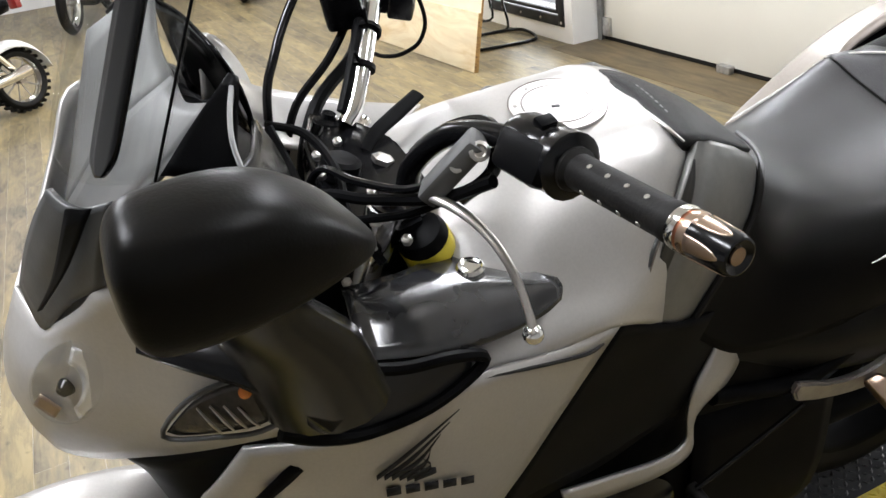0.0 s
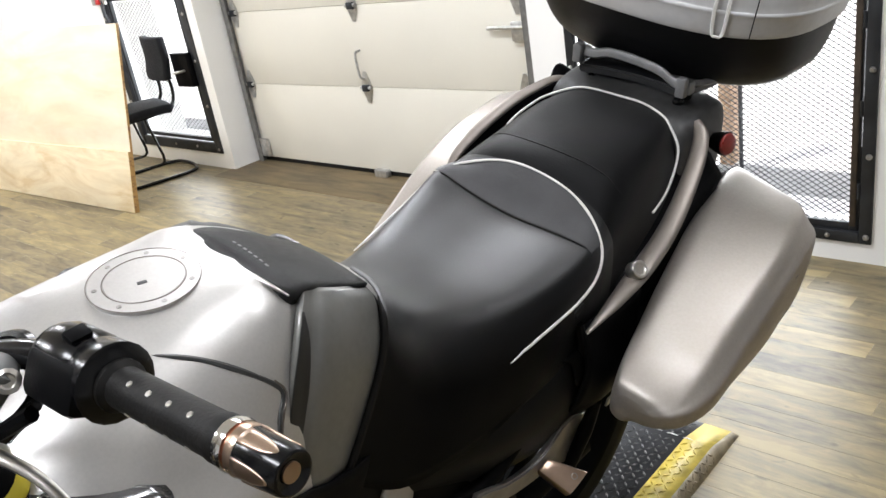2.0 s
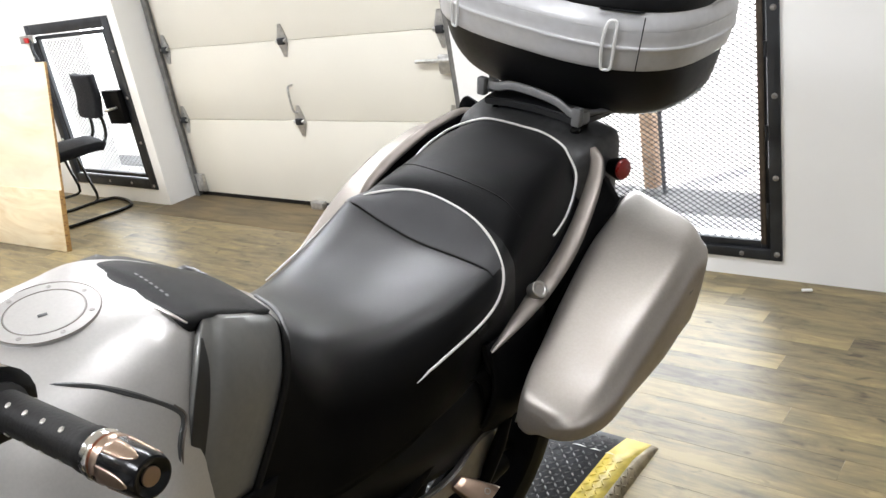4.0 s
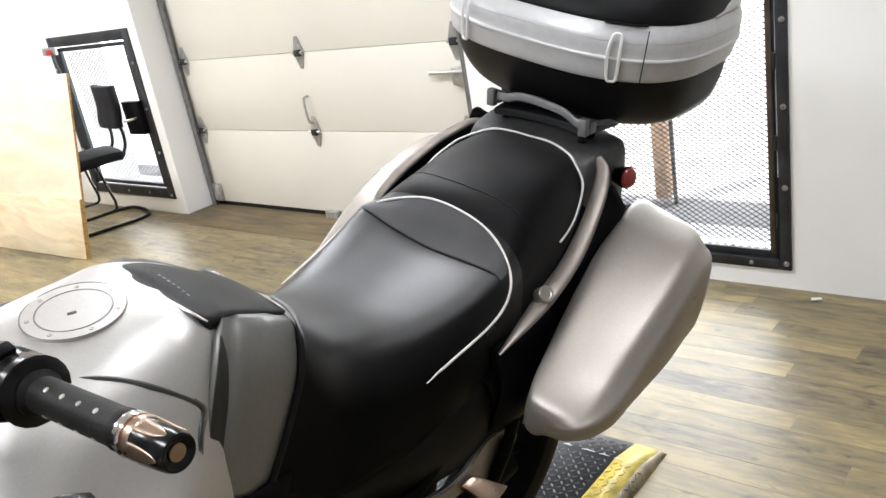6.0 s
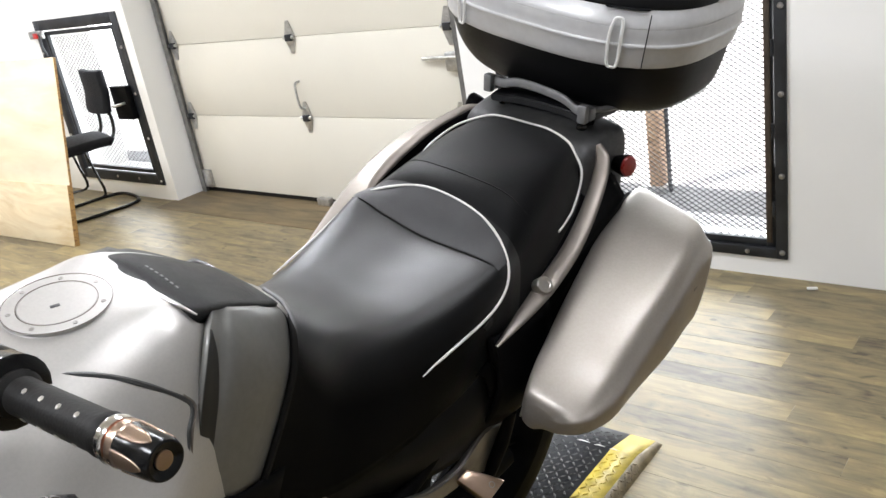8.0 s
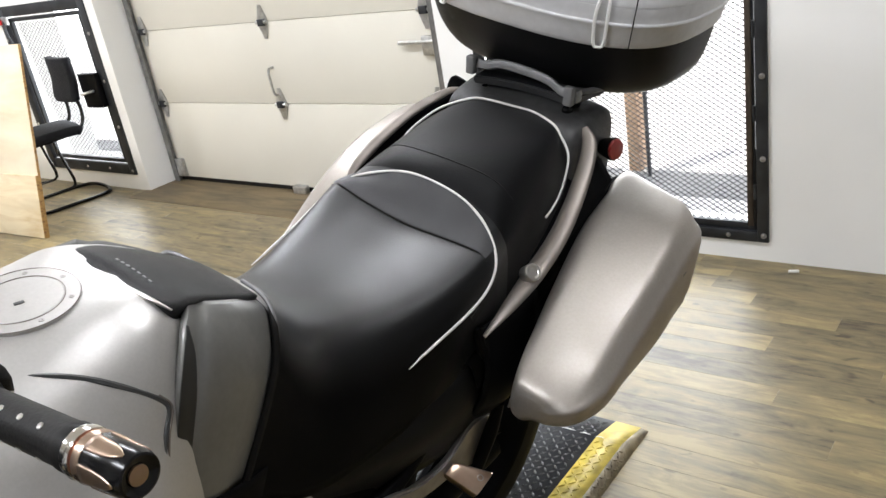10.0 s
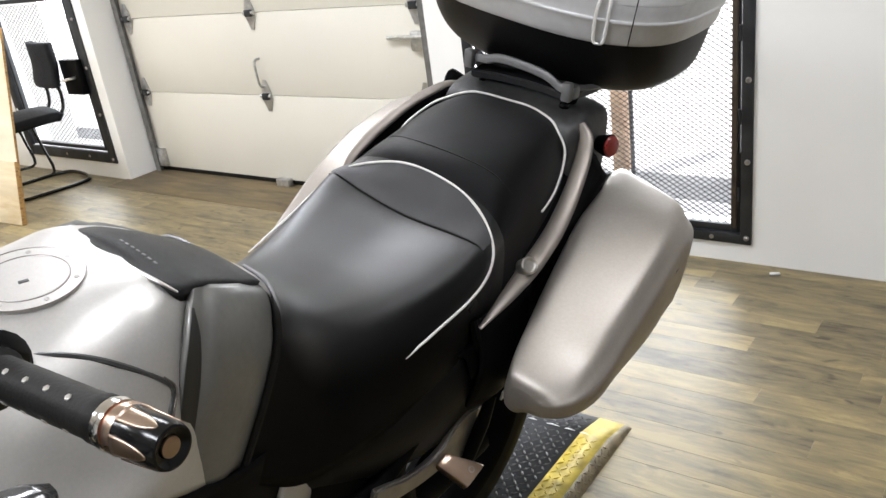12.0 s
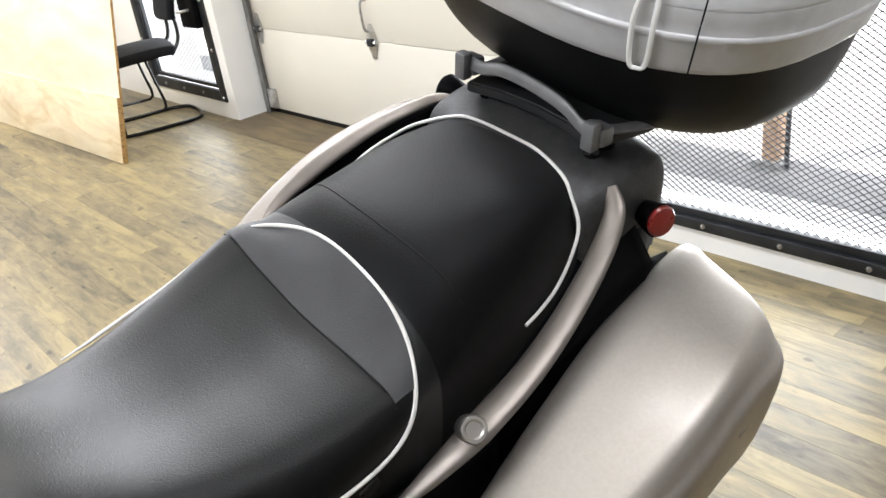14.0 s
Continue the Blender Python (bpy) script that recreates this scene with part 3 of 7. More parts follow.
def steel_opening(name, key, label, category, cw, ch, bolts, lock, w=0.075, gap=0.03, i=0.028):
    x0, x1, z0, z1 = OPEN[key]
    g = thing(name, label, category, kind="structure")
    y = WALL - 0.012
    for lo, hi in (((x0, y, z0), (x0 + w, y + 0.03, z1)), ((x1 - w, y, z0), (x1, y + 0.03, z1)), ((x0 + w, y, z0), (x1 - w, y + 0.03, z0 + w)), ((x0 + w, y, z1 - w), (x1 - w, y + 0.03, z1))):
        part("frame_bar", block(lo, hi, 0.003), M["frame"], g)
    a, b, c, d = x0 + w + 0.012, x1 - w - gap, z0 + w + (0.006 if lock else -0.004), z1 - w - 0.012
    for lo, hi in (((a, y + 0.02, c), (a + i, y + 0.05, d)), ((b - i, y + 0.02, c), (b, y + 0.05, d)), ((a + i, y + 0.02, c), (b - i, y + 0.05, c + i)), ((a + i, y + 0.02, d - i), (b - i, y + 0.05, d))):
        part("leaf_bar", block(lo, hi, 0.003), M["frame"], g)
    part("mesh_panel", mesh_sheet(a + i * 0.5, b + (0.02 if not lock else -i * 0.5), c + i * 0.5, d - i * 0.5, y + 0.04, cw, ch, 0.0011 if lock else 0.0021), M["mesh"], g, "black expanded metal mesh")
    for k in range(bolts):
        z = z0 + 0.03 + k * 0.325
        if z < z1 - 0.02:
            part("bolt", lathe([(0.012, 0), (0.0115, 0.004), (0.007, 0.009), (0.001, 0.0095)], along((x1 - 0.42 * w, y, z), (x1 - 0.42 * w, y - 1, z)), 12), M["alu"], g)
            part("bolt", lathe([(0.012, 0), (0.0115, 0.004), (0.007, 0.009), (0.001, 0.0095)], along((x0 + 0.42 * w, y, z), (x0 + 0.42 * w, y - 1, z)), 12), M["galv"], g)
    for x in np.arange(x0 + 0.25, x1 - 0.1, 0.3):
        part("bolt", lathe([(0.010, 0), (0.0095, 0.004), (0.006, 0.008), (0.001, 0.0085)], along((x, y, z0 + 0.5 * w), (x, y - 1, z0 + 0.5 * w)), 12), M["alu"], g)
    if lock:
        bm = block((x1 - 0.27, y - 0.05, 0.62), (x1 - 0.06, y - 0.002, 0.86), 0.008)
        part("lock_box", bm, M["black"], g, "black steel lock box")
        part("lock_lever", tube([(x1 - 0.12, y - 0.05, 0.74), (x1 - 0.12, y - 0.09, 0.74), (x1 - 0.19, y - 0.1, 0.73)], 0.01, 4, 8), M["galv"], g)
    if lock:
        part("stay_bracket", block((x0 - 0.06, y - 0.03, z1 - 0.13), (x0 + 0.14, y - 0.004, z1 - 0.07), 0.006), M["galv"], g, "steel stay bracket")
        part("stay_arm", tube([(x0 + 0.10, y - 0.02, z1 - 0.10), (x0 + 0.13, y - 0.05, z1 - 0.18), (x0 + 0.15, y - 0.04, z1 - 0.26)], 0.012, 3, 8), M["frame"], g)
        part("red_tag", block((x0 + 0.03, y - 0.045, z1 - 0.125), (x0 + 0.09, y - 0.031, z1 - 0.085), 0.004), M["redplastic"], g, "small red tag")
    return g


gate = steel_opening("gate_1", "gate", "dark steel framed gate of expanded metal mesh", "gate", 0.034, 0.022, 7, False, 0.044, 0.009, 0.034)
exitw = steel_opening("window_1", "exit", "dark steel framed mesh hatch with lock box", "mesh hatch", 0.05, 0.03, 5, True)
part("edge_slat", block((-0.575, WALL - 0.002, 0.15), (-0.552, WALL + 0.006, 2.05), 0.002), M["rust"], gate, "rusty brown steel strip")
for z in (0.30, 0.62, 0.94, 1.26, 1.58):
    part("hinge_knuckle", rod((-0.541, WALL - 0.006, z - 0.03), (-0.541, WALL - 0.006, z + 0.03), 0.008, 8), M["frame"], gate)
part("slot_filler", block((-0.545, WALL + 0.012, 0.13), (-0.531, WALL + 0.016, 0.47), 0.001), M["frame"], gate)
# outside: glowing backdrop in place of blown-out daylight, and a timber post
M["glow"] = emit("daylight_glow", (0.97, 0.98, 1.0), 4.0)
structure("backdrop", block((-40, 12, -1), (40, 12.2, 9)), M["glow"], "glowing white backdrop standing in for overexposed daylight across the yard", "backdrop")
col = thing("timber_post", "orange-brown timber post standing outside the gate", "post")
part("shaft", block((-1.47, 4.0, 0.012), (-1.40, 4.09, 2.8), 0.006), M["post"], col)
part("conduit", rod((-1.365, 4.03, 0.0), (-1.365, 4.03, 2.8), 0.012, 8), M["frame"], col, "dark steel conduit")
part("base", block((-1.51, 3.985, 0.012), (-1.37, 4.105, 0.05), 0.005), M["galv"], col)


# ---- plywood, chair ----
def plywood():
    p = thing("plywood_sheet", "pale plywood sheets leaning upright on the floor", "plywood", pose(-4.69, 2.33, 0.0, -12, 0, 3.4))
    part("upper_sheet", block((-2.42, 0, 0.0), (0, 0.016, 1.20), 0.001), M["ply"], p)
    part("lower_sheet", block((-2.30, -0.018, 0.0), (0.0, -0.001, 0.40), 0.001), M["plystrip"], p, "narrow lower plywood strip with strong grain")
    part("edge", block((0.0005, -0.018, 0.002), (0.004, -0.001, 0.399), 0.0005), M["plyedge"], p, "brown layered plywood edge")
    part("edge", block((0.0005, 0.0005, 0.002), (0.003, 0.0155, 1.198), 0.0005), M["plyedge"], p, "brown layered plywood edge")
plywood()


def cantilever_chair(m):
    c = thing("office_chair", "black padded cantilever chair beside the mesh hatch", "chair", m)
    part("seat", skin([[(x * 0.24, y, 0.50 + 0.02 * (1 - (x) ** 2) + 0.03 * e) for x in np.linspace(-1, 1, 7)] for y, e in ((-0.24, 0), (-0.2, 0.6), (0, 1), (0.18, 0.9), (0.22, 0.2))], 4, 3), M["chairfab"], c, thick=0.06)
    part("backrest", skin([[(x * 0.2, 0.24 + 0.03 * (x ** 2) + 0.02 * (z > 0.75), z) for x in np.linspace(-1, 1, 7)] for z in (0.69, 0.72, 0.82, 0.94, 0.985)], 3, 3), M["chairfab"], c, thick=0.05)
    for s in (-1, 1):
        part("leg", tube([(s * 0.14, 0.25, 0.76), (s * 0.14, 0.27, 0.62), (s * 0.15, 0.235, 0.51), (s * 0.19, 0.1, 0.475), (s * 0.22, -0.2, 0.465), (s * 0.235, -0.27, 0.42), (s * 0.235, -0.26, 0.06), (s * 0.24, -0.22, 0.015), (s * 0.24, 0.17, 0.013)], 0.0125, 4, 8), M["black_gloss"], c)
    for s in (-1, 1):
        part("strut", tube([(s * 0.19, 0.0, 0.475), (s * 0.20, 0.03, 0.30), (s * 0.205, 0.05, 0.14), (s * 0.22, -0.05, 0.12), (s * 0.235, -0.26, 0.12)], 0.010, 3, 8), M["black_gloss"], c)
    part("floor_bar", tube([(-0.24, 0.17, 0.013), (-0.19, 0.27, 0.013), (0, 0.30, 0.013), (0.19, 0.27, 0.013), (0.24, 0.17, 0.013)], 0.0125, 4, 8), M["black_gloss"], c)
    return c
cantilever_chair(pose(-5.38, 2.86, 0.0, 0, 0, -12))


# small scrap on the floor by the gate
scrap = thing("floor_scrap", "small pale scrap lying on the floor by the wall", "scrap", pose(-0.377, 3.106, 0.0, 0, 0, 20))
part("chip", block((-0.02, -0.008, 0.0), (0.02, 0.008, 0.010), 0.004), M["whiteplastic"], scrap)

# ---- tread-plate platform under the motorcycle ----
def platform():
    p = thing("tread_platform", "black tread-plate platform with a yellow painted edge", "platform")
    x0, x1, y0, y1, yc, h = -1.48, -0.503, -0.90, 1.938, 1.812, 0.038
    xb = -0.586
    def strip(a, b):
        return skin([[(a, y, z), (b, y, z)] for y, z in ((y0, h), (yc, h), (y1, 0.008))], 1, 1)
    part("deck", strip(x0, xb), M["plate"], p, thick=0.006)
    part("yellow_edge", strip(xb, x1), M["yellow"], p, "worn yellow painted edge", thick=0.006)
    part("side_skirt", skin([[(x1, y, z), (x1 + 0.022, y, 0.001)] for y, z in ((y0, h), (yc, h), (y1, 0.008))], 1, 1), M["skirt"], p, "scuffed dirty side of the yellow edge", thick=0.003)
    part("end_lip", block((x0, y1 - 0.003, 0.0), (x1, y1 + 0.002, 0.005), 0.001), M["skirt"], p)
    def treads(nm, m_, nx, ny, at):
        """Raised lozenges in alternate directions; at(i, j) gives a place and two directions on the sheet."""
        verts, faces = [], []
        for i in range(nx):
            for j in range(ny):
                o, ex, ey = at(i, j)
                ez = ex.cross(ey)
                q = radians(45 if (i + j) % 2 else -45)
                k = len(verts)
                for u_, v_, t in ((-0.0118, 0, 0), (0, -0.0043, 0), (0.0118, 0, 0), (0, 0.0043, 0), (-0.005, 0, 0.0028), (0.005, 0, 0.0028)):
                    verts.append(tuple(o + ex * (u_ * math.cos(q) - v_ * math.sin(q)) + ey * (u_ * math.sin(q) + v_ * math.cos(q)) + ez * (t - 0.0002)))
                faces += [(k, k + 1, k + 5, k + 4), (k + 1, k + 2, k + 5), (k + 2, k + 3, k + 4, k + 5), (k + 3, k, k + 4)]
        me = bpy.data.meshes.new(nm)
        me.from_pydata(verts, [], faces)
        me.materials.append(m_)
        o = new(nm, me)
        o.parent = p
        o["kind"] = "stuff"
    pitch = 0.021
    ramp_dir = Vector((0, y1 - yc, 0.008 - h)).normalized()
    rise = (h - 0.008) / (y1 - yc)
    for nm, a, b, m_ in (("tread_pattern", x0, xb, M["plate_worn"]), ("yellow_tread_pattern", xb, x1, M["yellow"])):
        nx = int((b - a) / pitch)
        treads(nm, m_, nx, int((yc - 0.2) / pitch), lambda i, j: (Vector((a + (i + 0.55) * pitch, 0.2 + (j + 0.5) * pitch, h)), Vector((1, 0, 0)), Vector((0, 1, 0))))
        if b == xb:
            treads("ramp_tread_pattern", m_, nx, int((y1 - yc) / pitch), lambda i, j: (Vector((a + (i + 0.55) * pitch, yc + (j + 0.55) * pitch, h - (j + 0.55) * pitch * rise)), Vector((1, 0, 0)), ramp_dir))
    side = Vector((0.022, 0, 0.001 - h)).normalized()
    treads("side_tread_pattern", M["skirt"], 2, int((yc - 0.2) / pitch), lambda i, j: (Vector((x1, 0.2 + (j + 0.5) * pitch, h)) + side * (0.011 + 0.019 * i), side, Vector((0, 1, 0))))
    for a, b in ((-0.93, -0.885), (-0.84, -0.79), (-0.765, -0.735), (-0.70, -0.655), (-0.64, -0.605), (-0.59, -0.56)):
        part("worn_bend", tube([(a, yc - 0.002, h - 0.0004), (0.6 * a + 0.4 * b, yc + 0.001, h - 0.0001), (b, yc, h - 0.0004)], [0.0008, 0.0022, 0.0008], 3, 6), M["whiteplastic"], p, "paint worn pale along the bend")
platform()


# ---- the touring motorcycle: x to its left, y to its rear, z up ----
bike = thing("motorcycle", "silver touring motorcycle with panniers and top case on its side stand", "motorcycle", pose(-0.7974, -0.1682, 0.0139, 0, 12.3, -1.94) @ Matrix.Scale(1.0387, 4))


def half(u, pts):
    """A section at u from right to left through (v, w) pairs of the left half."""
    return [(-v, u, w) for v, w in reversed(pts)] + [(v, u, w) for v, w in pts if v > 0.0005]


def half2(rows):
    return [half(u, p) for u, p in rows]


def both(pts):
    return [(-v, u, w + (0.07 * v + 0.75 * v * v) * (1.0 if u < 1.24 else max(0.25, 1.0 - 5 * (u - 1.24)))) for v, u, w in reversed(pts) if v > 0.0005] + list(pts)


def flat_row(u, pts):
    return [(v, u, w) for v, w in pts]


# seat: rows of (v, u, w) for the left half, front to rear
SEAT = [
    [(0, 0.828, 1.078), (0.05, 0.829, 1.076), (0.084, 0.828, 1.071), (0.110, 0.824, 1.060), (0.133, 0.810, 1.028), (0.148, 0.778, 0.978), (0.158, 0.738, 0.918), (0.162, 0.705, 0.86)],
    [(0, 0.862, 1.035), (0.05, 0.862, 1.033), (0.084, 0.861, 1.024), (0.110, 0.858, 1.004), (0.131, 0.846, 0.970), (0.146, 0.818, 0.924), (0.157, 0.780, 0.866), (0.163, 0.75, 0.81)],
    [(0, 0.910, 0.992), (0.05, 0.910, 0.990), (0.086, 0.909, 0.980), (0.113, 0.906, 0.960), (0.133, 0.896, 0.926), (0.147, 0.875, 0.884), (0.158, 0.848, 0.826), (0.164, 0.82, 0.76)],
    [(0, 0.975, 0.962), (0.06, 0.975, 0.961), (0.102, 0.974, 0.953), (0.130, 0.971, 0.934), (0.148, 0.964, 0.905), (0.158, 0.95, 0.867), (0.166, 0.93, 0.81), (0.170, 0.92, 0.745)],
    flat_row(1.05, [(0, 0.949), (0.072, 0.949), (0.118, 0.945), (0.146, 0.931), (0.163, 0.906), (0.172, 0.868), (0.176, 0.81), (0.175, 0.745)]),
    flat_row(1.13, [(0, 0.954), (0.085, 0.955), (0.133, 0.953), (0.160, 0.943), (0.176, 0.920), (0.183, 0.888), (0.184, 0.82), (0.178, 0.75)]),
    flat_row(1.19, [(0, 0.966), (0.09, 0.967), (0.140, 0.966), (0.167, 0.959), (0.182, 0.938), (0.188, 0.902), (0.187, 0.84), (0.180, 0.77)]),
    flat_row(1.235, [(0, 0.980), (0.09, 0.981), (0.140, 0.981), (0.167, 0.977), (0.183, 0.960), (0.190, 0.930), (0.188, 0.86), (0.182, 0.79)]),
    flat_row(1.258, [(0, 1.002), (0.085, 0.999), (0.133, 0.994), (0.162, 0.987), (0.180, 0.971), (0.189, 0.944), (0.189, 0.88), (0.183, 0.81)]),
    flat_row(1.282, [(0, 1.030), (0.078, 1.022), (0.122, 1.010), (0.153, 0.998), (0.173, 0.980), (0.184, 0.954), (0.186, 0.89), (0.183, 0.83)]),
    flat_row(1.32, [(0, 1.064), (0.076, 1.056), (0.118, 1.042), (0.147, 1.022), (0.166, 0.996), (0.177, 0.966), (0.181, 0.91), (0.180, 0.86)]),
    flat_row(1.38, [(0, 1.084), (0.075, 1.078), (0.115, 1.066), (0.142, 1.046), (0.159, 1.018), (0.169, 0.983), (0.174, 0.94), (0.175, 0.89)]),
    flat_row(1.48, [(0, 1.096), (0.072, 1.094), (0.110, 1.087), (0.134, 1.072), (0.149, 1.044), (0.158, 1.006), (0.163, 0.965), (0.165, 0.92)]),
    flat_row(1.56, [(0, 1.100), (0.066, 1.099), (0.100, 1.093), (0.121, 1.078), (0.134, 1.052), (0.142, 1.020), (0.147, 0.985), (0.149, 0.95)]),
    flat_row(1.60, [(0, 1.094), (0.055, 1.093), (0.084, 1.087), (0.102, 1.072), (0.113, 1.048), (0.120, 1.020), (0.124, 0.985), (0.126, 0.95)]),
]
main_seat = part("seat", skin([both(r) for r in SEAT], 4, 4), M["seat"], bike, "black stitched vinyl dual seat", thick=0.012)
SGRID = np.stack([cr(c, 6) for c in np.stack([cr(both(r), 6) for r in SEAT]).transpose(1, 0, 2)]).transpose(1, 0, 2)


def on_seat(v, u, lift=0.002):
    """A point on the seat's top at that place."""
    i = int(np.argmin(np.abs(SGRID[:, 0, 1] - u)))
    j = i + 1 if SGRID[i, 0, 1] < u else i - 1
    f = (u - SGRID[i, 0, 1]) / (SGRID[j, 0, 1] - SGRID[i, 0, 1])
    row = (1 - f) * SGRID[i] + f * SGRID[j]
    top = row[np.abs(np.gradient(row[:, 2], row[:, 0] + np.arange(len(row)) * 1e-9)) < 2.5]
    k = np.argsort(top[:, 0])
    return (v, u, float(np.interp(v, top[k, 0], top[k, 2])) + lift)


SIDE = [(0.1745, 1.036, 0.863), (0.181, 1.08, 0.884), (0.1875, 1.145, 0.895), (0.193, 1.212, 0.911), (0.1935, 1.240, 0.937)]
arc = [(0.189, 1.256, 0.965), (0.176, 1.267, 0.981), (0.158, 1.278, 0.995), (0.138, 1.287, 1.005), (0.115, 1.293, 1.018), (0.08, 1.297, 1.033), (0.04, 1.299, 1.043), (0.0, 1.300, 1.046)]
def hug(p, lift=0.0022):
    """The point lifted onto the seat's top where that lies under it."""
    g = SGRID.reshape(-1, 3)
    g = g[g[:, 2] > 0.95]
    d = np.hypot(g[:, 0] - p[0], g[:, 1] - p[1])
    k = np.argsort(d)[:6]
    wt = 1.0 / (d[k] + 1e-4)
    return (p[0], p[1], float((g[k, 2] * wt).sum() / wt.sum()) + lift)


line = [tuple(q) for q in cr(SIDE + arc, 5)]
line = [hug(q) if q[0] < 0.174 else q for q in line]
w_ = np.array([q[2] for q in line])
w_ = np.convolve(np.pad(w_, 2, mode="edge"), np.ones(5) / 5, "valid")
line = [(q[0], q[1], float(h)) for q, h in zip(line, w_)]
far_side = [hug(tuple(q), 0.003) for q in cr([(-0.03, 1.300, 1.05), (-0.056, 1.299, 1.044), (-0.114, 1.287, 1.04), (-0.157, 1.268, 1.025), (-0.182, 1.238, 1.0), (-0.183, 1.18, 0.98), (-0.170, 1.11, 0.965), (-0.155, 1.055, 0.95), (-0.14, 1.0, 0.945)], 5)]
whole = np.array(line + far_side)
for _ in range(2):
    whole[4:-4] = np.stack([np.convolve(whole[:, k], np.ones(9) / 9, "valid") for k in range(3)], axis=1)
part("piping", tube([tuple(q) for q in whole], [min(0.0026, 0.0009 + 0.0004 * min(k, len(whole) - 1 - k)) for k in range(len(whole))], 1, 8), M["piping"], main_seat, "white seat piping")
pas = [(0.1715, 1.441, 0.967), (0.1685, 1.468, 0.974), (0.1645, 1.50, 0.990), (0.158, 1.53, 1.022), (0.1475, 1.550, 1.052), on_seat(0.122, 1.560, 0.003), on_seat(0.10, 1.567, 0.003), on_seat(0.05, 1.577, 0.006), on_seat(0.0, 1.580, 0.006)]
part("piping", tube(pas + [on_seat(-0.06, 1.574, 0.006), on_seat(-0.098, 1.564, 0.005), (-0.142, 1.530, 1.083), (-0.157, 1.495, 1.068), (-0.164, 1.462, 1.054), (-0.165, 1.438, 1.043)], 0.0024, 4, 8), M["piping"], main_seat, "white seat piping")
main_seat.data.materials.append(M["seatmatt"])
for f in main_seat.data.polygons:
    f.material_index = 1 if f.center.y > 1.298 else 0
part("stitch_line", tube([on_seat(v, 1.238 + 0.0 * v, 0.0005) for v in np.linspace(-0.178, 0.178, 15)], 0.0016, 3, 6), M["rubber"], main_seat, "stitched seam")
part("stitch_line", tube([on_seat(v, 1.345 + 0.5 * v * v, 0.0002) for v in np.linspace(-0.15, 0.15, 13)], 0.001, 3, 6), M["rubber"], main_seat, "stitched seam")
rows = []
for k in range(6):
    f = k / 5
    row = []
    for v in np.linspace(-0.176, 0.176, 31):
        u0 = 1.238
        u1 = float(np.interp(abs(v), (0, 0.08, 0.12, 0.14, 0.16, 0.17, 0.178), (1.299, 1.296, 1.291, 1.285, 1.275, 1.269, 1.262)))
        row.append(on_seat(v, u0 + f * (u1 - u0), 0.0035))
    rows.append(row)
part("seat_insert", skin(rows, 2, 1), M["insert"], main_seat, "grey ribbed vinyl insert")

part("seat_tag", block((-0.002, -0.013, -0.006), (0.002, 0.013, 0.006), 0.0012, m=pose(0.196, 1.186, 0.898, 18, -14, 0)), M["rubber"], main_seat, "small black sewn tag")

# tank
TK = [
    (0.315, [(0, 1.10), (0.06, 1.10), (0.12, 1.085), (0.18, 1.05), (0.225, 1.03), (0.245, 1.02), (0.248, 1.01)]),
    (0.36, [(0, 1.125), (0.06, 1.125), (0.125, 1.11), (0.185, 1.075), (0.225, 1.045), (0.247, 1.025), (0.25, 1.01)]),
    (0.44, [(0, 1.155), (0.06, 1.152), (0.12, 1.138), (0.172, 1.10), (0.21, 1.055), (0.238, 1.03), (0.245, 1.01)]),
    (0.52, [(0, 1.168), (0.06, 1.165), (0.115, 1.148), (0.16, 1.108), (0.195, 1.05), (0.222, 1.02), (0.232, 1.0)]),
    (0.60, [(0, 1.174), (0.055, 1.172), (0.105, 1.157), (0.15, 1.114), (0.178, 1.05), (0.198, 0.99), (0.205, 0.95)]),
    (0.67, [(0, 1.168), (0.05, 1.167), (0.095, 1.160), (0.13, 1.132), (0.155, 1.06), (0.168, 0.96), (0.17, 0.88)]),
    (0.76, [(0, 1.128), (0.045, 1.126), (0.083, 1.118), (0.106, 1.078), (0.12, 1.0), (0.125, 0.92), (0.125, 0.86)]),
    (0.87, [(0, 1.045), (0.04, 1.04), (0.068, 1.02), (0.08, 0.98), (0.086, 0.93), (0.09, 0.87), (0.09, 0.83)]),
]
tank = part("fuel_tank", skin(half2(TK), 5, 4), M["silver"], bike, "silver painted fuel tank", thick=0.01)


# filler cap
capm = along((0.006, 0.57, 1.1735), (0.03, 0.545, 2.166))
cap_ring = part("filler_ring", lathe([(0.062, -0.012), (0.062, -0.0004), (0.061, 0.0006), (0.0465, 0.0006), (0.0455, -0.001), (0.001, -0.001)], capm, 48), M["silver"], tank, "flush silver filler ring")
for rr in (0.0625, 0.0458):
    part("ring_gap", tube([tuple(capm @ Vector((rr * math.cos(q), rr * math.sin(q), 0.0007))) for q in [2 * math.pi * k / 24 for k in range(24)]], 0.0006, 2, 6, closed=True), M["satin"], tank)
part("filler_cap", lathe([(0.0448, -0.004), (0.0448, 0.0002), (0.044, 0.001), (0.001, 0.001)], capm, 40), M["silver"], tank, "locking silver filler cap")
for k in range(7):
    q = 2 * math.pi * k / 7
    part("cap_screw", lathe([(0.0032, 0.0), (0.0032, 0.0012), (0.002, 0.0014), (0.001, 0.0008)], capm @ pose(0.0535 * math.cos(q), 0.0535 * math.sin(q), 0), 8), M["alu"], cap_ring)
part("key_slot", block((-0.0055, -0.003, 0.0), (0.0055, 0.003, 0.0018), 0.0008, m=capm @ pose(0.0, -0.008, 0, 0, 0, 30)), M["garnish"], tank)

# tank pad, black, from the cap's rear to the seat's nose
rows = []
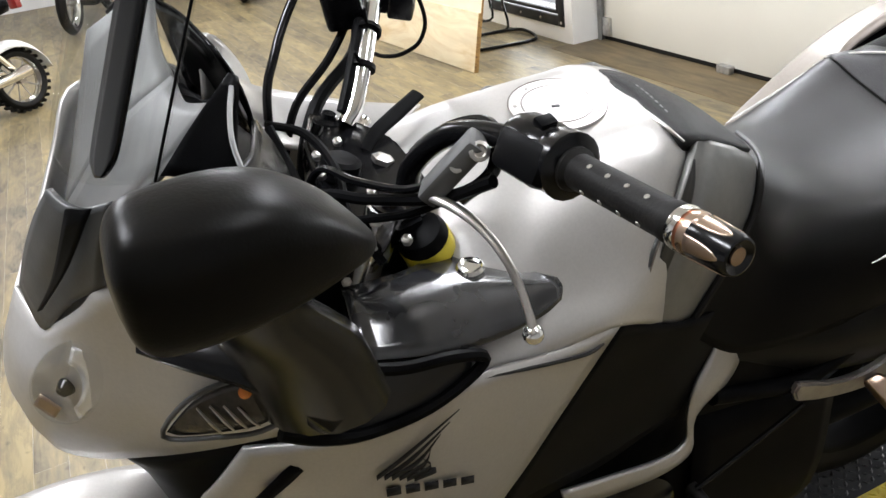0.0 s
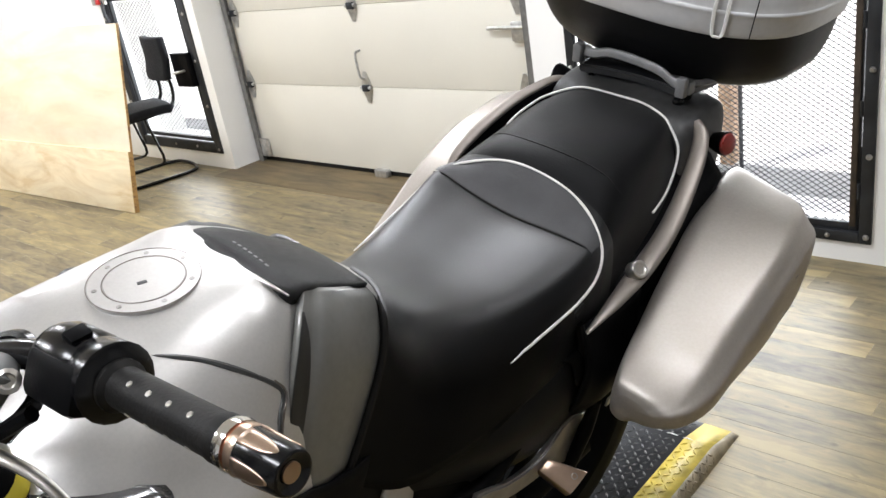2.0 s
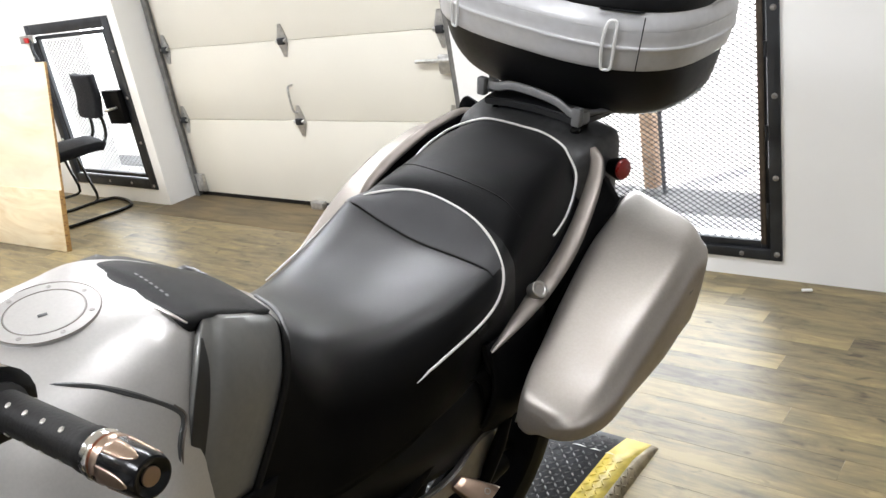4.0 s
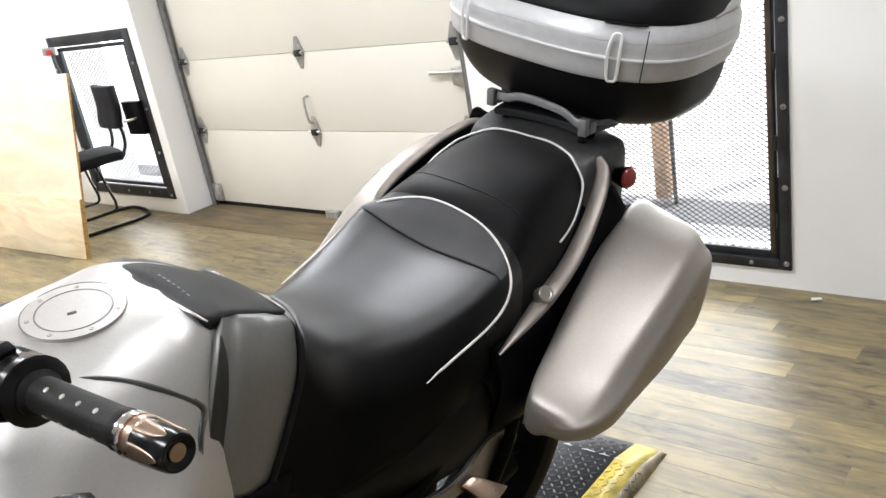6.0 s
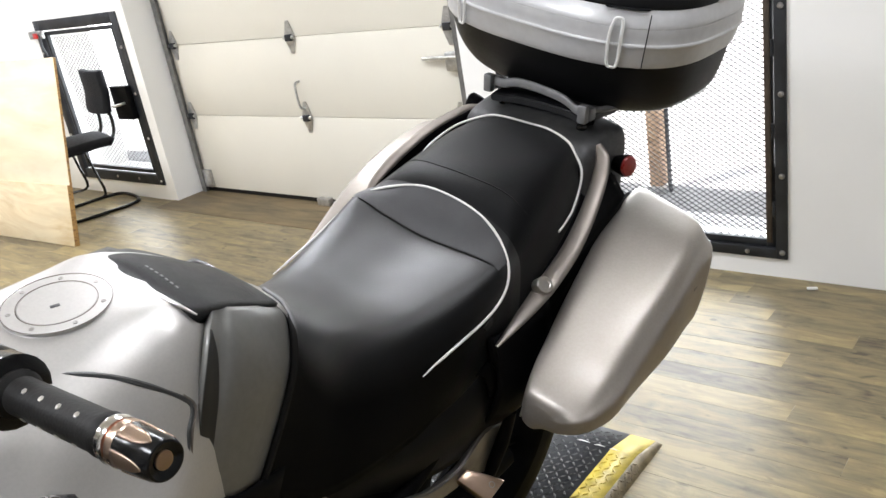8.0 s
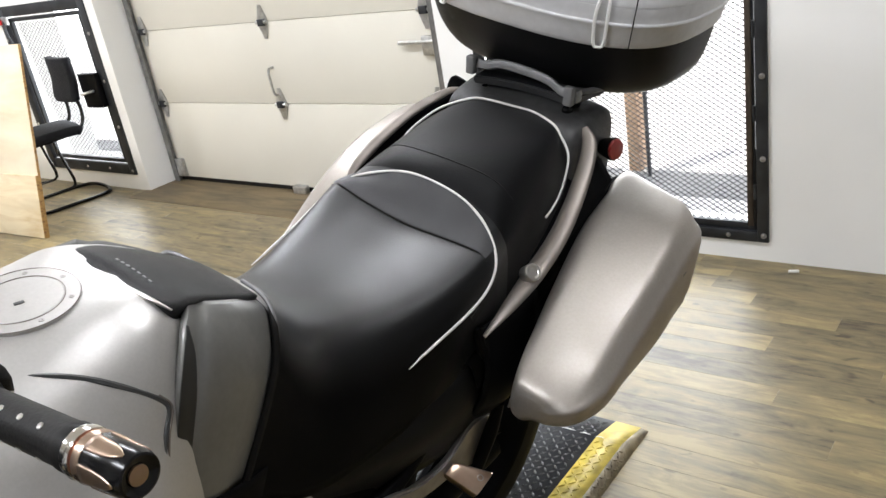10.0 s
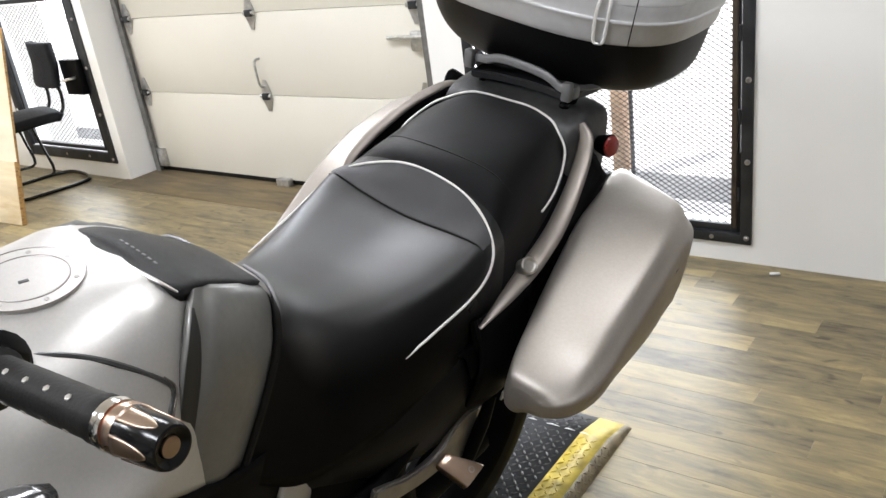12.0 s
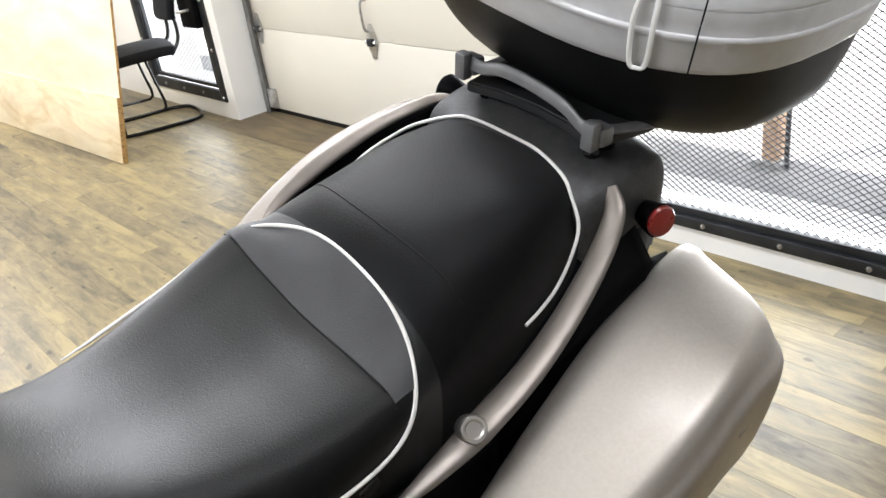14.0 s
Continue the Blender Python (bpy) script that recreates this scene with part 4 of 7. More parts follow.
PAD = ((0.658, 0.012, 1.1705, 1.170), (0.663, 0.055, 1.170, 1.168), (0.670, 0.098, 1.169, 1.163), (0.680, 0.124, 1.171, 1.153), (0.700, 0.123, 1.165, 1.147), (0.722, 0.117, 1.156, 1.138), (0.76, 0.108, 1.135, 1.116), (0.80, 0.099, 1.108, 1.093), (0.826, 0.090, 1.087, 1.080))
for u, a, c, e in PAD:
    rows.append([(v * (0.80 if v < 0 else 1.0), u, c + (e - c) * (v / a) ** 2) for v in np.linspace(-a, a, 9)])
part("tank_pad", skin(rows, 4, 2), M["pad"], tank, "black textured tank pad", thick=0.02)
part("pad_rim", tube([(a + 0.001, u - 0.003, e - 0.001) for u, a, c, e in ((0.657, -0.03, 1.17, 1.170),) + PAD[:4]], [0.0012, 0.003, 0.0036, 0.003, 0.0012], 5, 10), M["steel"], tank, "pale pad rim")
for k in range(7):
    v = 0.006 + 0.0105 * k
    part("print_dash", block((-0.0028, -0.0016, -0.0005), (0.0028, 0.0016, 0.0005), 0.0003, m=pose(v, 0.690, 1.1685 - 0.019 * (v / 0.1235) ** 2 + 0.0004, -18, 8 * v / 0.05, 0)), M["rackgrey"], tank, "worn unreadable print")
for s in (-1, 1):
    # grey knee panels between tank and seat
    kp = ((0.118, 0.704, 1.147, 0.082, 0.822, 1.077), (0.140, 0.682, 1.135, 0.105, 0.823, 1.068), (0.157, 0.662, 1.112, 0.125, 0.812, 1.045), (0.170, 0.640, 1.075, 0.142, 0.793, 1.008), (0.178, 0.622, 1.03, 0.153, 0.762, 0.962), (0.182, 0.608, 0.985, 0.160, 0.732, 0.92), (0.184, 0.600, 0.93, 0.164, 0.705, 0.88))
    hollow = ((0.0, 0.0), (0.05, 0.0005), (0.12, 0.0005), (0.17, 0.003), (0.25, 0.008), (0.40, 0.0105), (0.65, 0.009), (0.88, 0.003), (1.0, 0.0))
    rows = []
    for v0, u0, w0, v1, u1, w1 in kp:
        rows.append([(s * (v0 + (v1 - v0) * f + h), u0 + (u1 - u0) * f, w0 + (w1 - w0) * f + 0.3 * max(h, 0.0)) for f, h in hollow])
    part("knee_panel", skin(rows, 4, 4), M["grey_panel"], tank, "grey painted knee panel", thick=0.01)
    if s > 0:
        part("knee_gasket", tube([(s * (r[3] + 0.003), r[4] + 0.005, r[5] + 0.001) for r in kp[1:]], [0.0015, 0.0055, 0.006, 0.006, 0.006, 0.006], 4, 8), M["rubber"], tank, "black edge gasket")
        part("seat_rim", tube([(0.05, 0.834, 1.0835), (0.085, 0.834, 1.079), (0.1085, 0.830, 1.068), (0.128, 0.820, 1.046), (0.145, 0.801, 1.010), (0.157, 0.770, 0.964)], [0.003, 0.0036, 0.0036, 0.0034, 0.003, 0.0012], 5, 10), M["rackgrey"], tank, "pale grey moulded rim")
    # thin dark overlay paints the shade of the hollow beside the knee panel
    part("knee_groove", skin([[(s * (v0 + (v1 - v0) * f * q + h), u0 + (u1 - u0) * f * q, w0 + (w1 - w0) * f * q) for f, h in ((0.0, 0.0004), (0.05, 0.0012), (0.11, 0.0014), (0.165, 0.0026))] for q, (v0, u0, w0, v1, u1, w1) in zip((0.08, 0.62, 0.92, 1, 1, 1), kp[1:])], 4, 4), M["kneedark"], tank, "dark strip for the shade along the knee panel edge", thick=0.001)
    # moulded line on the tank's flank
    line = [(0.098, 0.506, 1.1515), (0.119, 0.533, 1.146), (0.133, 0.558, 1.133), (0.148, 0.58, 1.118), (0.161, 0.615, 1.084), (0.167, 0.624, 1.064), (0.179, 0.607, 1.041), (0.19, 0.59, 1.0)]
    part("tank_seam", tube([(s * (v + 0.0003), u, w + 0.0003) for v, u, w in line], [0.0012, 0.0028, 0.0034, 0.0036, 0.0036, 0.003, 0.003, 0.003], 4, 6), M["garnish"], tank, "dark moulded flank groove")
    # satin tube paints the highlight along the flank panel's rim
    part("tank_rim", tube([(s * (v + 0.0006), u + 0.005, w + 0.001) for v, u, w in line[4:]], [0.001, 0.002, 0.0022, 0.002], 4, 6), M["satin"], tank, "pale edge with a painted highlight on the flank panel")

# black side covers below seat and tank
for s in (-1, 1):
    rows = [[(s * v, u, w) for v, u, w in r] for r in (
        [(0.10, 0.80, 0.86), (0.13, 0.95, 0.80), (0.15, 1.05, 0.79), (0.165, 1.18, 0.80), (0.168, 1.35, 0.88), (0.14, 1.58, 0.98)],
        [(0.13, 0.78, 0.80), (0.160, 0.95, 0.755), (0.176, 1.05, 0.75), (0.188, 1.18, 0.765), (0.19, 1.35, 0.85), (0.16, 1.62, 0.95)],
        [(0.14, 0.78, 0.74), (0.168, 0.95, 0.71), (0.186, 1.05, 0.70), (0.196, 1.18, 0.69), (0.19, 1.35, 0.74), (0.17, 1.68, 0.88)],
        [(0.12, 0.80, 0.66), (0.14, 0.95, 0.63), (0.16, 1.05, 0.61), (0.17, 1.18, 0.60), (0.16, 1.35, 0.62), (0.15, 1.70, 0.76)])]
    part("side_cover", skin(rows, 4, 4), M["sidecover"], bike, "matt black side cover", thick=0.008)

part("seat_base", skin([both([(0.97 * v, u, w - 0.022) for v, u, w in r][:-1] + [(0.6 * r[-1][0], r[-1][1], r[-1][2] - 0.1)]) for r in SEAT[2:]], 2, 2, cap=True), M["black"], bike)
for s in (-1, 1):
    part("tail_side", skin([[(s * v, u, w) for v, u, w in r] for r in (
        [(0.160, 1.15, 0.78), (0.165, 1.28, 0.84), (0.160, 1.42, 0.895), (0.148, 1.55, 0.95), (0.135, 1.62, 1.0), (0.13, 1.655, 1.03)],
        [(0.192, 1.18, 0.79), (0.202, 1.29, 0.845), (0.194, 1.42, 0.895), (0.180, 1.55, 0.955), (0.166, 1.63, 1.0), (0.158, 1.665, 1.02)],
        [(0.205, 1.19, 0.74), (0.21, 1.30, 0.79), (0.205, 1.42, 0.84), (0.190, 1.55, 0.90), (0.175, 1.66, 0.95), (0.16, 1.70, 0.97)])], 4, 4), M["black"], bike, "matt black tail side panel", thick=0.006)
for s in (-1, 1):
    part("frame_cover", skin([[(s * v, u, w) for v, u, w in r] for r in (
        [(0.196, 1.20, 0.86), (0.205, 1.28, 0.86), (0.21, 1.36, 0.87)],
        [(0.215, 1.20, 0.78), (0.225, 1.26, 0.77), (0.228, 1.36, 0.78)],
        [(0.205, 1.19, 0.70), (0.222, 1.25, 0.69), (0.222, 1.34, 0.69)],
        [(0.17, 1.19, 0.64), (0.19, 1.26, 0.63), (0.19, 1.33, 0.63)])], 4, 4), M["black"], bike, "matt black frame cover", thick=0.006)
# added fillers: close gaps beside the seat, the right one blackens its gap
for s in (-1, 1):
    part("tail_filler", skin([[(s * 0.12, u, w + 0.03), (s * 0.158, u, w - 0.008), (s * 0.20, u, w - 0.055)] if s > 0 else [(-0.11, u, w + 0.03), (-0.165, u, w + 0.045), (-0.195, u, w + 0.062), (-0.215, u, w + 0.02)] for u, w in ((1.30, 0.895), (1.42, 0.94), (1.52, 0.975), (1.60, 1.01), (1.65, 1.03))], 3, 3), M["black"], bike, "added black panel closing the dark gaps beside the seat", thick=0.004)
# tail cover and rack
def tail_row(u, a, t, low):
    return [(-v, u, w + 0.10 * v) for v, w in ((a, low), (a, t - 0.06), (0.97 * a, t - 0.022), (0.86 * a, t - 0.008), (0.5 * a, t - 0.001))] + [(v, u, w) for v, w in ((0.0, t), (0.5 * a, t - 0.001), (0.86 * a, t - 0.008), (0.97 * a, t - 0.022), (a, t - 0.06), (a, low))]


part("tail_cover", skin([tail_row(*p) for p in ((1.555, 0.148, 1.070, 1.0), (1.565, 0.154, 1.092, 0.99), (1.60, 0.160, 1.103, 0.98), (1.66, 0.162, 1.112, 0.965), (1.70, 0.160, 1.110, 0.96), (1.712, 0.155, 1.08, 0.955))], 4, 3, cap=True), M["tail"], bike, "matt dark grey tail cover")
rack = part("luggage_rack", outline([(-0.115, 1.60), (-0.06, 1.615), (0, 1.62), (0.06, 1.615), (0.115, 1.60), (0.13, 1.70), (0.12, 1.85), (-0.12, 1.85), (-0.13, 1.70)], 0.016, pose(0, 0, 1.122), 0.003), M["silver_dark"], bike, "black alloy luggage rack plate")
for s in (-1, 1):
    part("rack_clamp", join(block((s * 0.115 - 0.010, 1.585, 1.136 - 0.008 * s), (s * 0.115 + 0.010, 1.603, 1.174 - 0.008 * s), 0.004), block((s * 0.115 - 0.015, 1.598, 1.140 - 0.008 * s), (s * 0.115 + 0.015, 1.622, 1.166 - 0.008 * s), 0.005)), M["rackgrey"], rack)
    part("rack_side_bar", tube([(s * 0.118, 1.61, 1.150), (s * 0.126, 1.66, 1.142), (s * 0.140, 1.74, 1.136)], 0.009, 4, 8, flat=0.6), M["rackgrey"], rack)
    part("rack_bolt", lathe([(0.011, 0), (0.011, 0.006), (0.007, 0.013), (0.001, 0.014)], along((s * 0.098, 1.625, 1.103), (s * 0.098, 1.58, 1.15)), 12), M["black_gloss"], rack)
    part("rack_leg", rod((s * 0.098, 1.64, 1.09), (s * 0.098, 1.66, 1.13), 0.012, 10), M["black"], rack)
    # grab rails
    path = [(0.208, 1.196, 0.852), (0.222, 1.25, 0.893), (0.228, 1.31, 0.926), (0.219, 1.40, 0.953), (0.204, 1.48, 0.988), (0.187, 1.55, 1.035), (0.172, 1.585, 1.070), (0.150, 1.60, 1.088)] if s > 0 else [(-0.195, 1.28, 0.948), (-0.211, 1.33, 0.990), (-0.213, 1.388, 1.021), (-0.206, 1.44, 1.046), (-0.196, 1.50, 1.070), (-0.182, 1.555, 1.086), (-0.165, 1.587, 1.097), (-0.145, 1.60, 1.101)]
    rl = part("grab_rail", tube(path, [q * (1.0 if s > 0 else 0.62) for q in (0.004, 0.014, 0.0205, 0.0195, 0.018, 0.0165, 0.014, 0.009)], 5, 16, flat=0.42), M["satin"], bike, "satin alloy grab rail")
    if s < 0:
        # added sheet: blackens the gap under the rail and hides the pannier
        part("rail_skirt", skin([[(v + 0.004, u, w - 0.003), (v + 0.007, u, w - 0.04), (v + 0.012, u, w - 0.085)] for v, u, w in path[1:]], 4, 3), M["black"], rl, "added black sheet darkening the gap under the rail", thick=0.004)
    part("rail_bolt", lathe([(0.016, -0.012), (0.016, 0.008), (0.0145, 0.010), (0.011, 0.010), (0.009, 0.008), (0.001, 0.008)], along((s * 0.229, 1.300, 0.936 + (0.02 if s < 0 else 0)), (s * 0.232 + s * 0.6, 1.1, 1.5)), 20), M["steel"], rl, "bright rail bolt")
    # small reflector
    site = Vector((0.195, 1.655, 1.038)) if s > 0 else Vector((-0.186, 1.625, 1.094))
    facing = along(site, site + Vector((s * 1.0, -0.25, 0.15)))
    part("reflector_cup", lathe([(0.012, -0.045), (0.020, -0.02), (0.0235, -0.006), (0.0235, -0.001), (0.018, 0.0)], facing, 24), M["black"], bike)
    part("reflector", lathe([(0.021, -0.003), (0.0215, 0.002), (0.019, 0.005), (0.01, 0.0065), (0.001, 0.007)], facing, 28), M["red"] if s > 0 else M["black"], bike, "round red reflector" if s > 0 else "")

part("rack_front_bar", skin([[(v, u + 0.004, w + 0.010), (v, u, w + 0.007), (v, u - 0.002, w - 0.006), (v, u + 0.004, w - 0.010)] for v, u, w in ((0.118, 1.598, 1.152), (0.095, 1.597, 1.150), (0.062, 1.598, 1.165), (0.0, 1.602, 1.172), (-0.05, 1.600, 1.174), (-0.08, 1.599, 1.166), (-0.105, 1.598, 1.166))], 4, 2), M["rackgrey"], rack, thick=0.006)
# panniers
PANNIER = ((1.195, 0.290, 0.764, 0.330, 0.758, 0.346, 0.752, 0.724), (1.203, 0.277, 0.781, 0.350, 0.772, 0.372, 0.760, 0.704), (1.222, 0.268, 0.795, 0.364, 0.784, 0.391, 0.766, 0.692), (1.255, 0.258, 0.811, 0.372, 0.799, 0.402, 0.770, 0.681), (1.301, 0.248, 0.829, 0.376, 0.816, 0.408, 0.777, 0.668), (1.379, 0.232, 0.861, 0.373, 0.843, 0.404, 0.795, 0.650), (1.519, 0.206, 0.911, 0.373, 0.904, 0.402, 0.845, 0.612), (1.619, 0.192, 0.939, 0.363, 0.936, 0.393, 0.875, 0.594), (1.700, 0.184, 0.953, 0.343, 0.938, 0.383, 0.876, 0.593), (1.749, 0.181, 0.953, 0.300, 0.927, 0.348, 0.864, 0.622), (1.779, 0.181, 0.935, 0.253, 0.906, 0.303, 0.844, 0.682))
# the right one rides a little higher
PANNIER_R = tuple((u, vi + 0.045, wc + 0.004, 0.36, wc, 0.385, wc - 0.05, wc - 0.05 - h) for u, vi, wc, h in ((1.22, 0.30, 0.785, 0.05), (1.25, 0.27, 0.815, 0.11), (1.30, 0.25, 0.852, 0.15), (1.383, 0.235, 0.911, 0.19), (1.45, 0.22, 0.947, 0.22), (1.515, 0.21, 0.972, 0.25), (1.59, 0.20, 0.988, 0.27), (1.65, 0.19, 0.996, 0.27), (1.71, 0.185, 0.990, 0.25), (1.76, 0.185, 0.965, 0.20), (1.785, 0.185, 0.93, 0.12)))


def pannier_rows(s):
    out = []
    for u, vi, wi, vc, wc, vo, wo, lo in PANNIER if s > 0 else PANNIER_R:
        m_ = (wo + lo) / 2
        h_, wd = wi - lo, vo - vi
        sec = [(vi - 0.01, lo + 0.12 * h_), (vi - 0.013, lo + 0.5 * h_), (vi - 0.007, wi - 0.10 * h_), (vi + 0.004, wi), (0.6 * vi + 0.4 * vc, 0.6 * wi + 0.4 * wc + 0.003), (0.25 * vi + 0.75 * vc, 0.25 * wi + 0.75 * wc + 0.002), (vc, wc - 0.002), (0.45 * vc + 0.55 * vo, 0.55 * wc + 0.45 * wo), (vo, wo), (vo - 0.012, m_ + 0.002), (vo - min(0.055, 0.36 * wd), 0.6 * m_ + 0.4 * lo), (vo - min(0.11, 0.66 * wd), lo + 0.015 * min(1.0, h_ / 0.1)), (vi + min(0.01, 0.1 * wd), lo)]
        out.append([(s * v, u, w) for v, w in sec])
    return out
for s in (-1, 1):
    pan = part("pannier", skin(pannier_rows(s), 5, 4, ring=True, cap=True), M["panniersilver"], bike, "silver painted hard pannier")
    part("pannier_badge", block((-0.006, -0.040, -0.009), (0.004, 0.040, 0.009), 0.003, m=pose(s * 0.3855, 1.630, 0.838 if s > 0 else 0.92, -14, s * 14, s * 6)), M["rackgrey"], pan, "small grey oval badge")
    part("pannier_seam", tube([(s * (vo - 0.0135), u, 0.5 * (wo + lo) + 0.004) for u, vi, wi, vc, wc, vo, wo, lo in (PANNIER if s > 0 else PANNIER_R)[3:10]], 0.0022, 4, 6), M["rackgrey"], pan, "grey lid seam")
    mount = [[(s * 0.175, u, w0), (s * 0.2, u, w0 - 0.05), (s * 0.2, u, w1)] if s > 0 else [(s * 0.16, u, w0 + 0.05), (s * 0.225, u, w0 + 0.03), (s * 0.235, u, w1)] for u, w0, w1 in ((1.27, 0.86, 0.70), (1.38, 0.90, 0.64), (1.6, 0.96, 0.60), (1.72, 0.95, 0.7))]
    part("pannier_mount", skin(mount, 3, 3), M["black"], bike, thick=0.01)

# top case
def case_ring(w, a, u0, u1, n=2.8, k=48):
    c, b = (u0 + u1) / 2, (u1 - u0) / 2
    r = []
    for j in range(k):
        q = 2 * math.pi * j / k
        x, y = math.cos(q), math.sin(q)
        r.append((a * math.copysign(abs(x) ** (2 / n), x), c + b * math.copysign(abs(y) ** (2 / n), y), w))
    return r
def case_u(v, a, u0, u1, n=2.8):
    return (u0 + u1) / 2 - (u1 - u0) / 2 * (1 - (abs(v) / a) ** n) ** (1 / n)



def case_v(u, a, u0, u1, n=2.8):
    return a * (1 - abs((2 * u - u0 - u1) / (u1 - u0)) ** n) ** (1 / n)


case = part("top_case", skin([case_ring(*p) for p in ((1.128, 0.03, 1.80, 1.92), (1.129, 0.13, 1.72, 2.01), (1.136, 0.195, 1.68, 2.055), (1.160, 0.226, 1.645, 2.08), (1.215, 0.241, 1.603, 2.088), (1.280, 0.247, 1.572, 2.092))], 4, 1, ring=True), M["boxblack"], bike, "black top case with silver band", m=pose(-0.038, 0.005, 1.131, 0, 4.8, 0) @ Matrix.Diagonal((1.16, 1.0, 0.9, 1.0)) @ pose(0, 0, -1.128))
part("case_band", skin([case_ring(*p) for p in ((1.277, 0.249, 1.570, 2.094), (1.286, 0.254, 1.566, 2.098), (1.318, 0.257, 1.563, 2.10), (1.3215, 0.259, 1.561, 2.102), (1.326, 0.2605, 1.5595, 2.1035), (1.3305, 0.259, 1.561, 2.102), (1.334, 0.2575, 1.5625, 2.10), (1.358, 0.2565, 1.5635, 2.0995), (1.361, 0.2555, 1.5645, 2.0985), (1.364, 0.256, 1.564, 2.099), (1.382, 0.252, 1.571, 2.096), (1.398, 0.246, 1.579, 2.09))], 2, 1, ring=True), M["boxband"], case, "silver painted case band")
part("case_lid", skin([case_ring(*p) for p in ((1.396, 0.244, 1.580, 2.088), (1.403, 0.247, 1.578, 2.091), (1.43, 0.242, 1.59, 2.087), (1.475, 0.225, 1.63, 2.07), (1.505, 0.18, 1.69, 2.02), (1.52, 0.10, 1.77, 1.94), (1.522, 0.02, 1.83, 1.87))], 4, 1, ring=True), M["boxblack"], case, "black domed case lid")
for v in (-0.135, 0.164):
    fu = case_u(v, 0.259, 1.561, 2.102)
    sl = (case_u(abs(v) + 0.01, 0.259, 1.561, 2.102) - fu) / 0.01 * math.copysign(1, v)
    part("case_latch", tube([(v + d, fu + sl * d - e, w) for d, e, w in ((-0.007, 0.001, 1.287), (0, 0.002, 1.280), (0.007, 0.001, 1.287), (0.0085, 0.007, 1.342), (0.006, 0.003, 1.377), (0, 0.002, 1.383), (-0.006, 0.003, 1.377), (-0.0085, 0.007, 1.342))], 0.0028, 4, 8, closed=True), M["whiteplastic"], case, "pale wire latch")
part("case_seam", tube([(0.2045, case_u(0.2045, 0.261, 1.559, 2.104), w) for w in (1.282, 1.33, 1.394)], 0.0009, 2, 6), M["black"], case)
part("case_lock", tube([(v, case_u(v, 0.248, 1.577, 2.092) - 0.002, 1.399) for v in (0.135, 0.155, 0.175, 0.195)], 0.0042, 3, 8, flat=0.6), M["black"], case, "black case lock bar")
for s in (-1, 1):
    part("case_side_trim", skin([[(s * (case_v(u, 0.247, 1.578, 2.091) + 0.002), u, 1.398), (s * (case_v(u, 0.242, 1.59, 2.087) + 0.003), u, h)] for u, h in ((1.80, 1.402), (1.86, 1.418), (1.92, 1.434), (1.98, 1.440))], 3, 3), M["boxband"], case, thick=0.004)
    part("case_reflector", skin([[(s * (case_v(u, 0.247, 1.578, 2.091) + 0.004), u, 1.402), (s * (case_v(u, 0.242, 1.59, 2.087) + 0.005), u, 1.438)] for u in (1.985, 2.01, 2.035)], 3, 3), M["red"], case, "red rear reflector", thick=0.005)

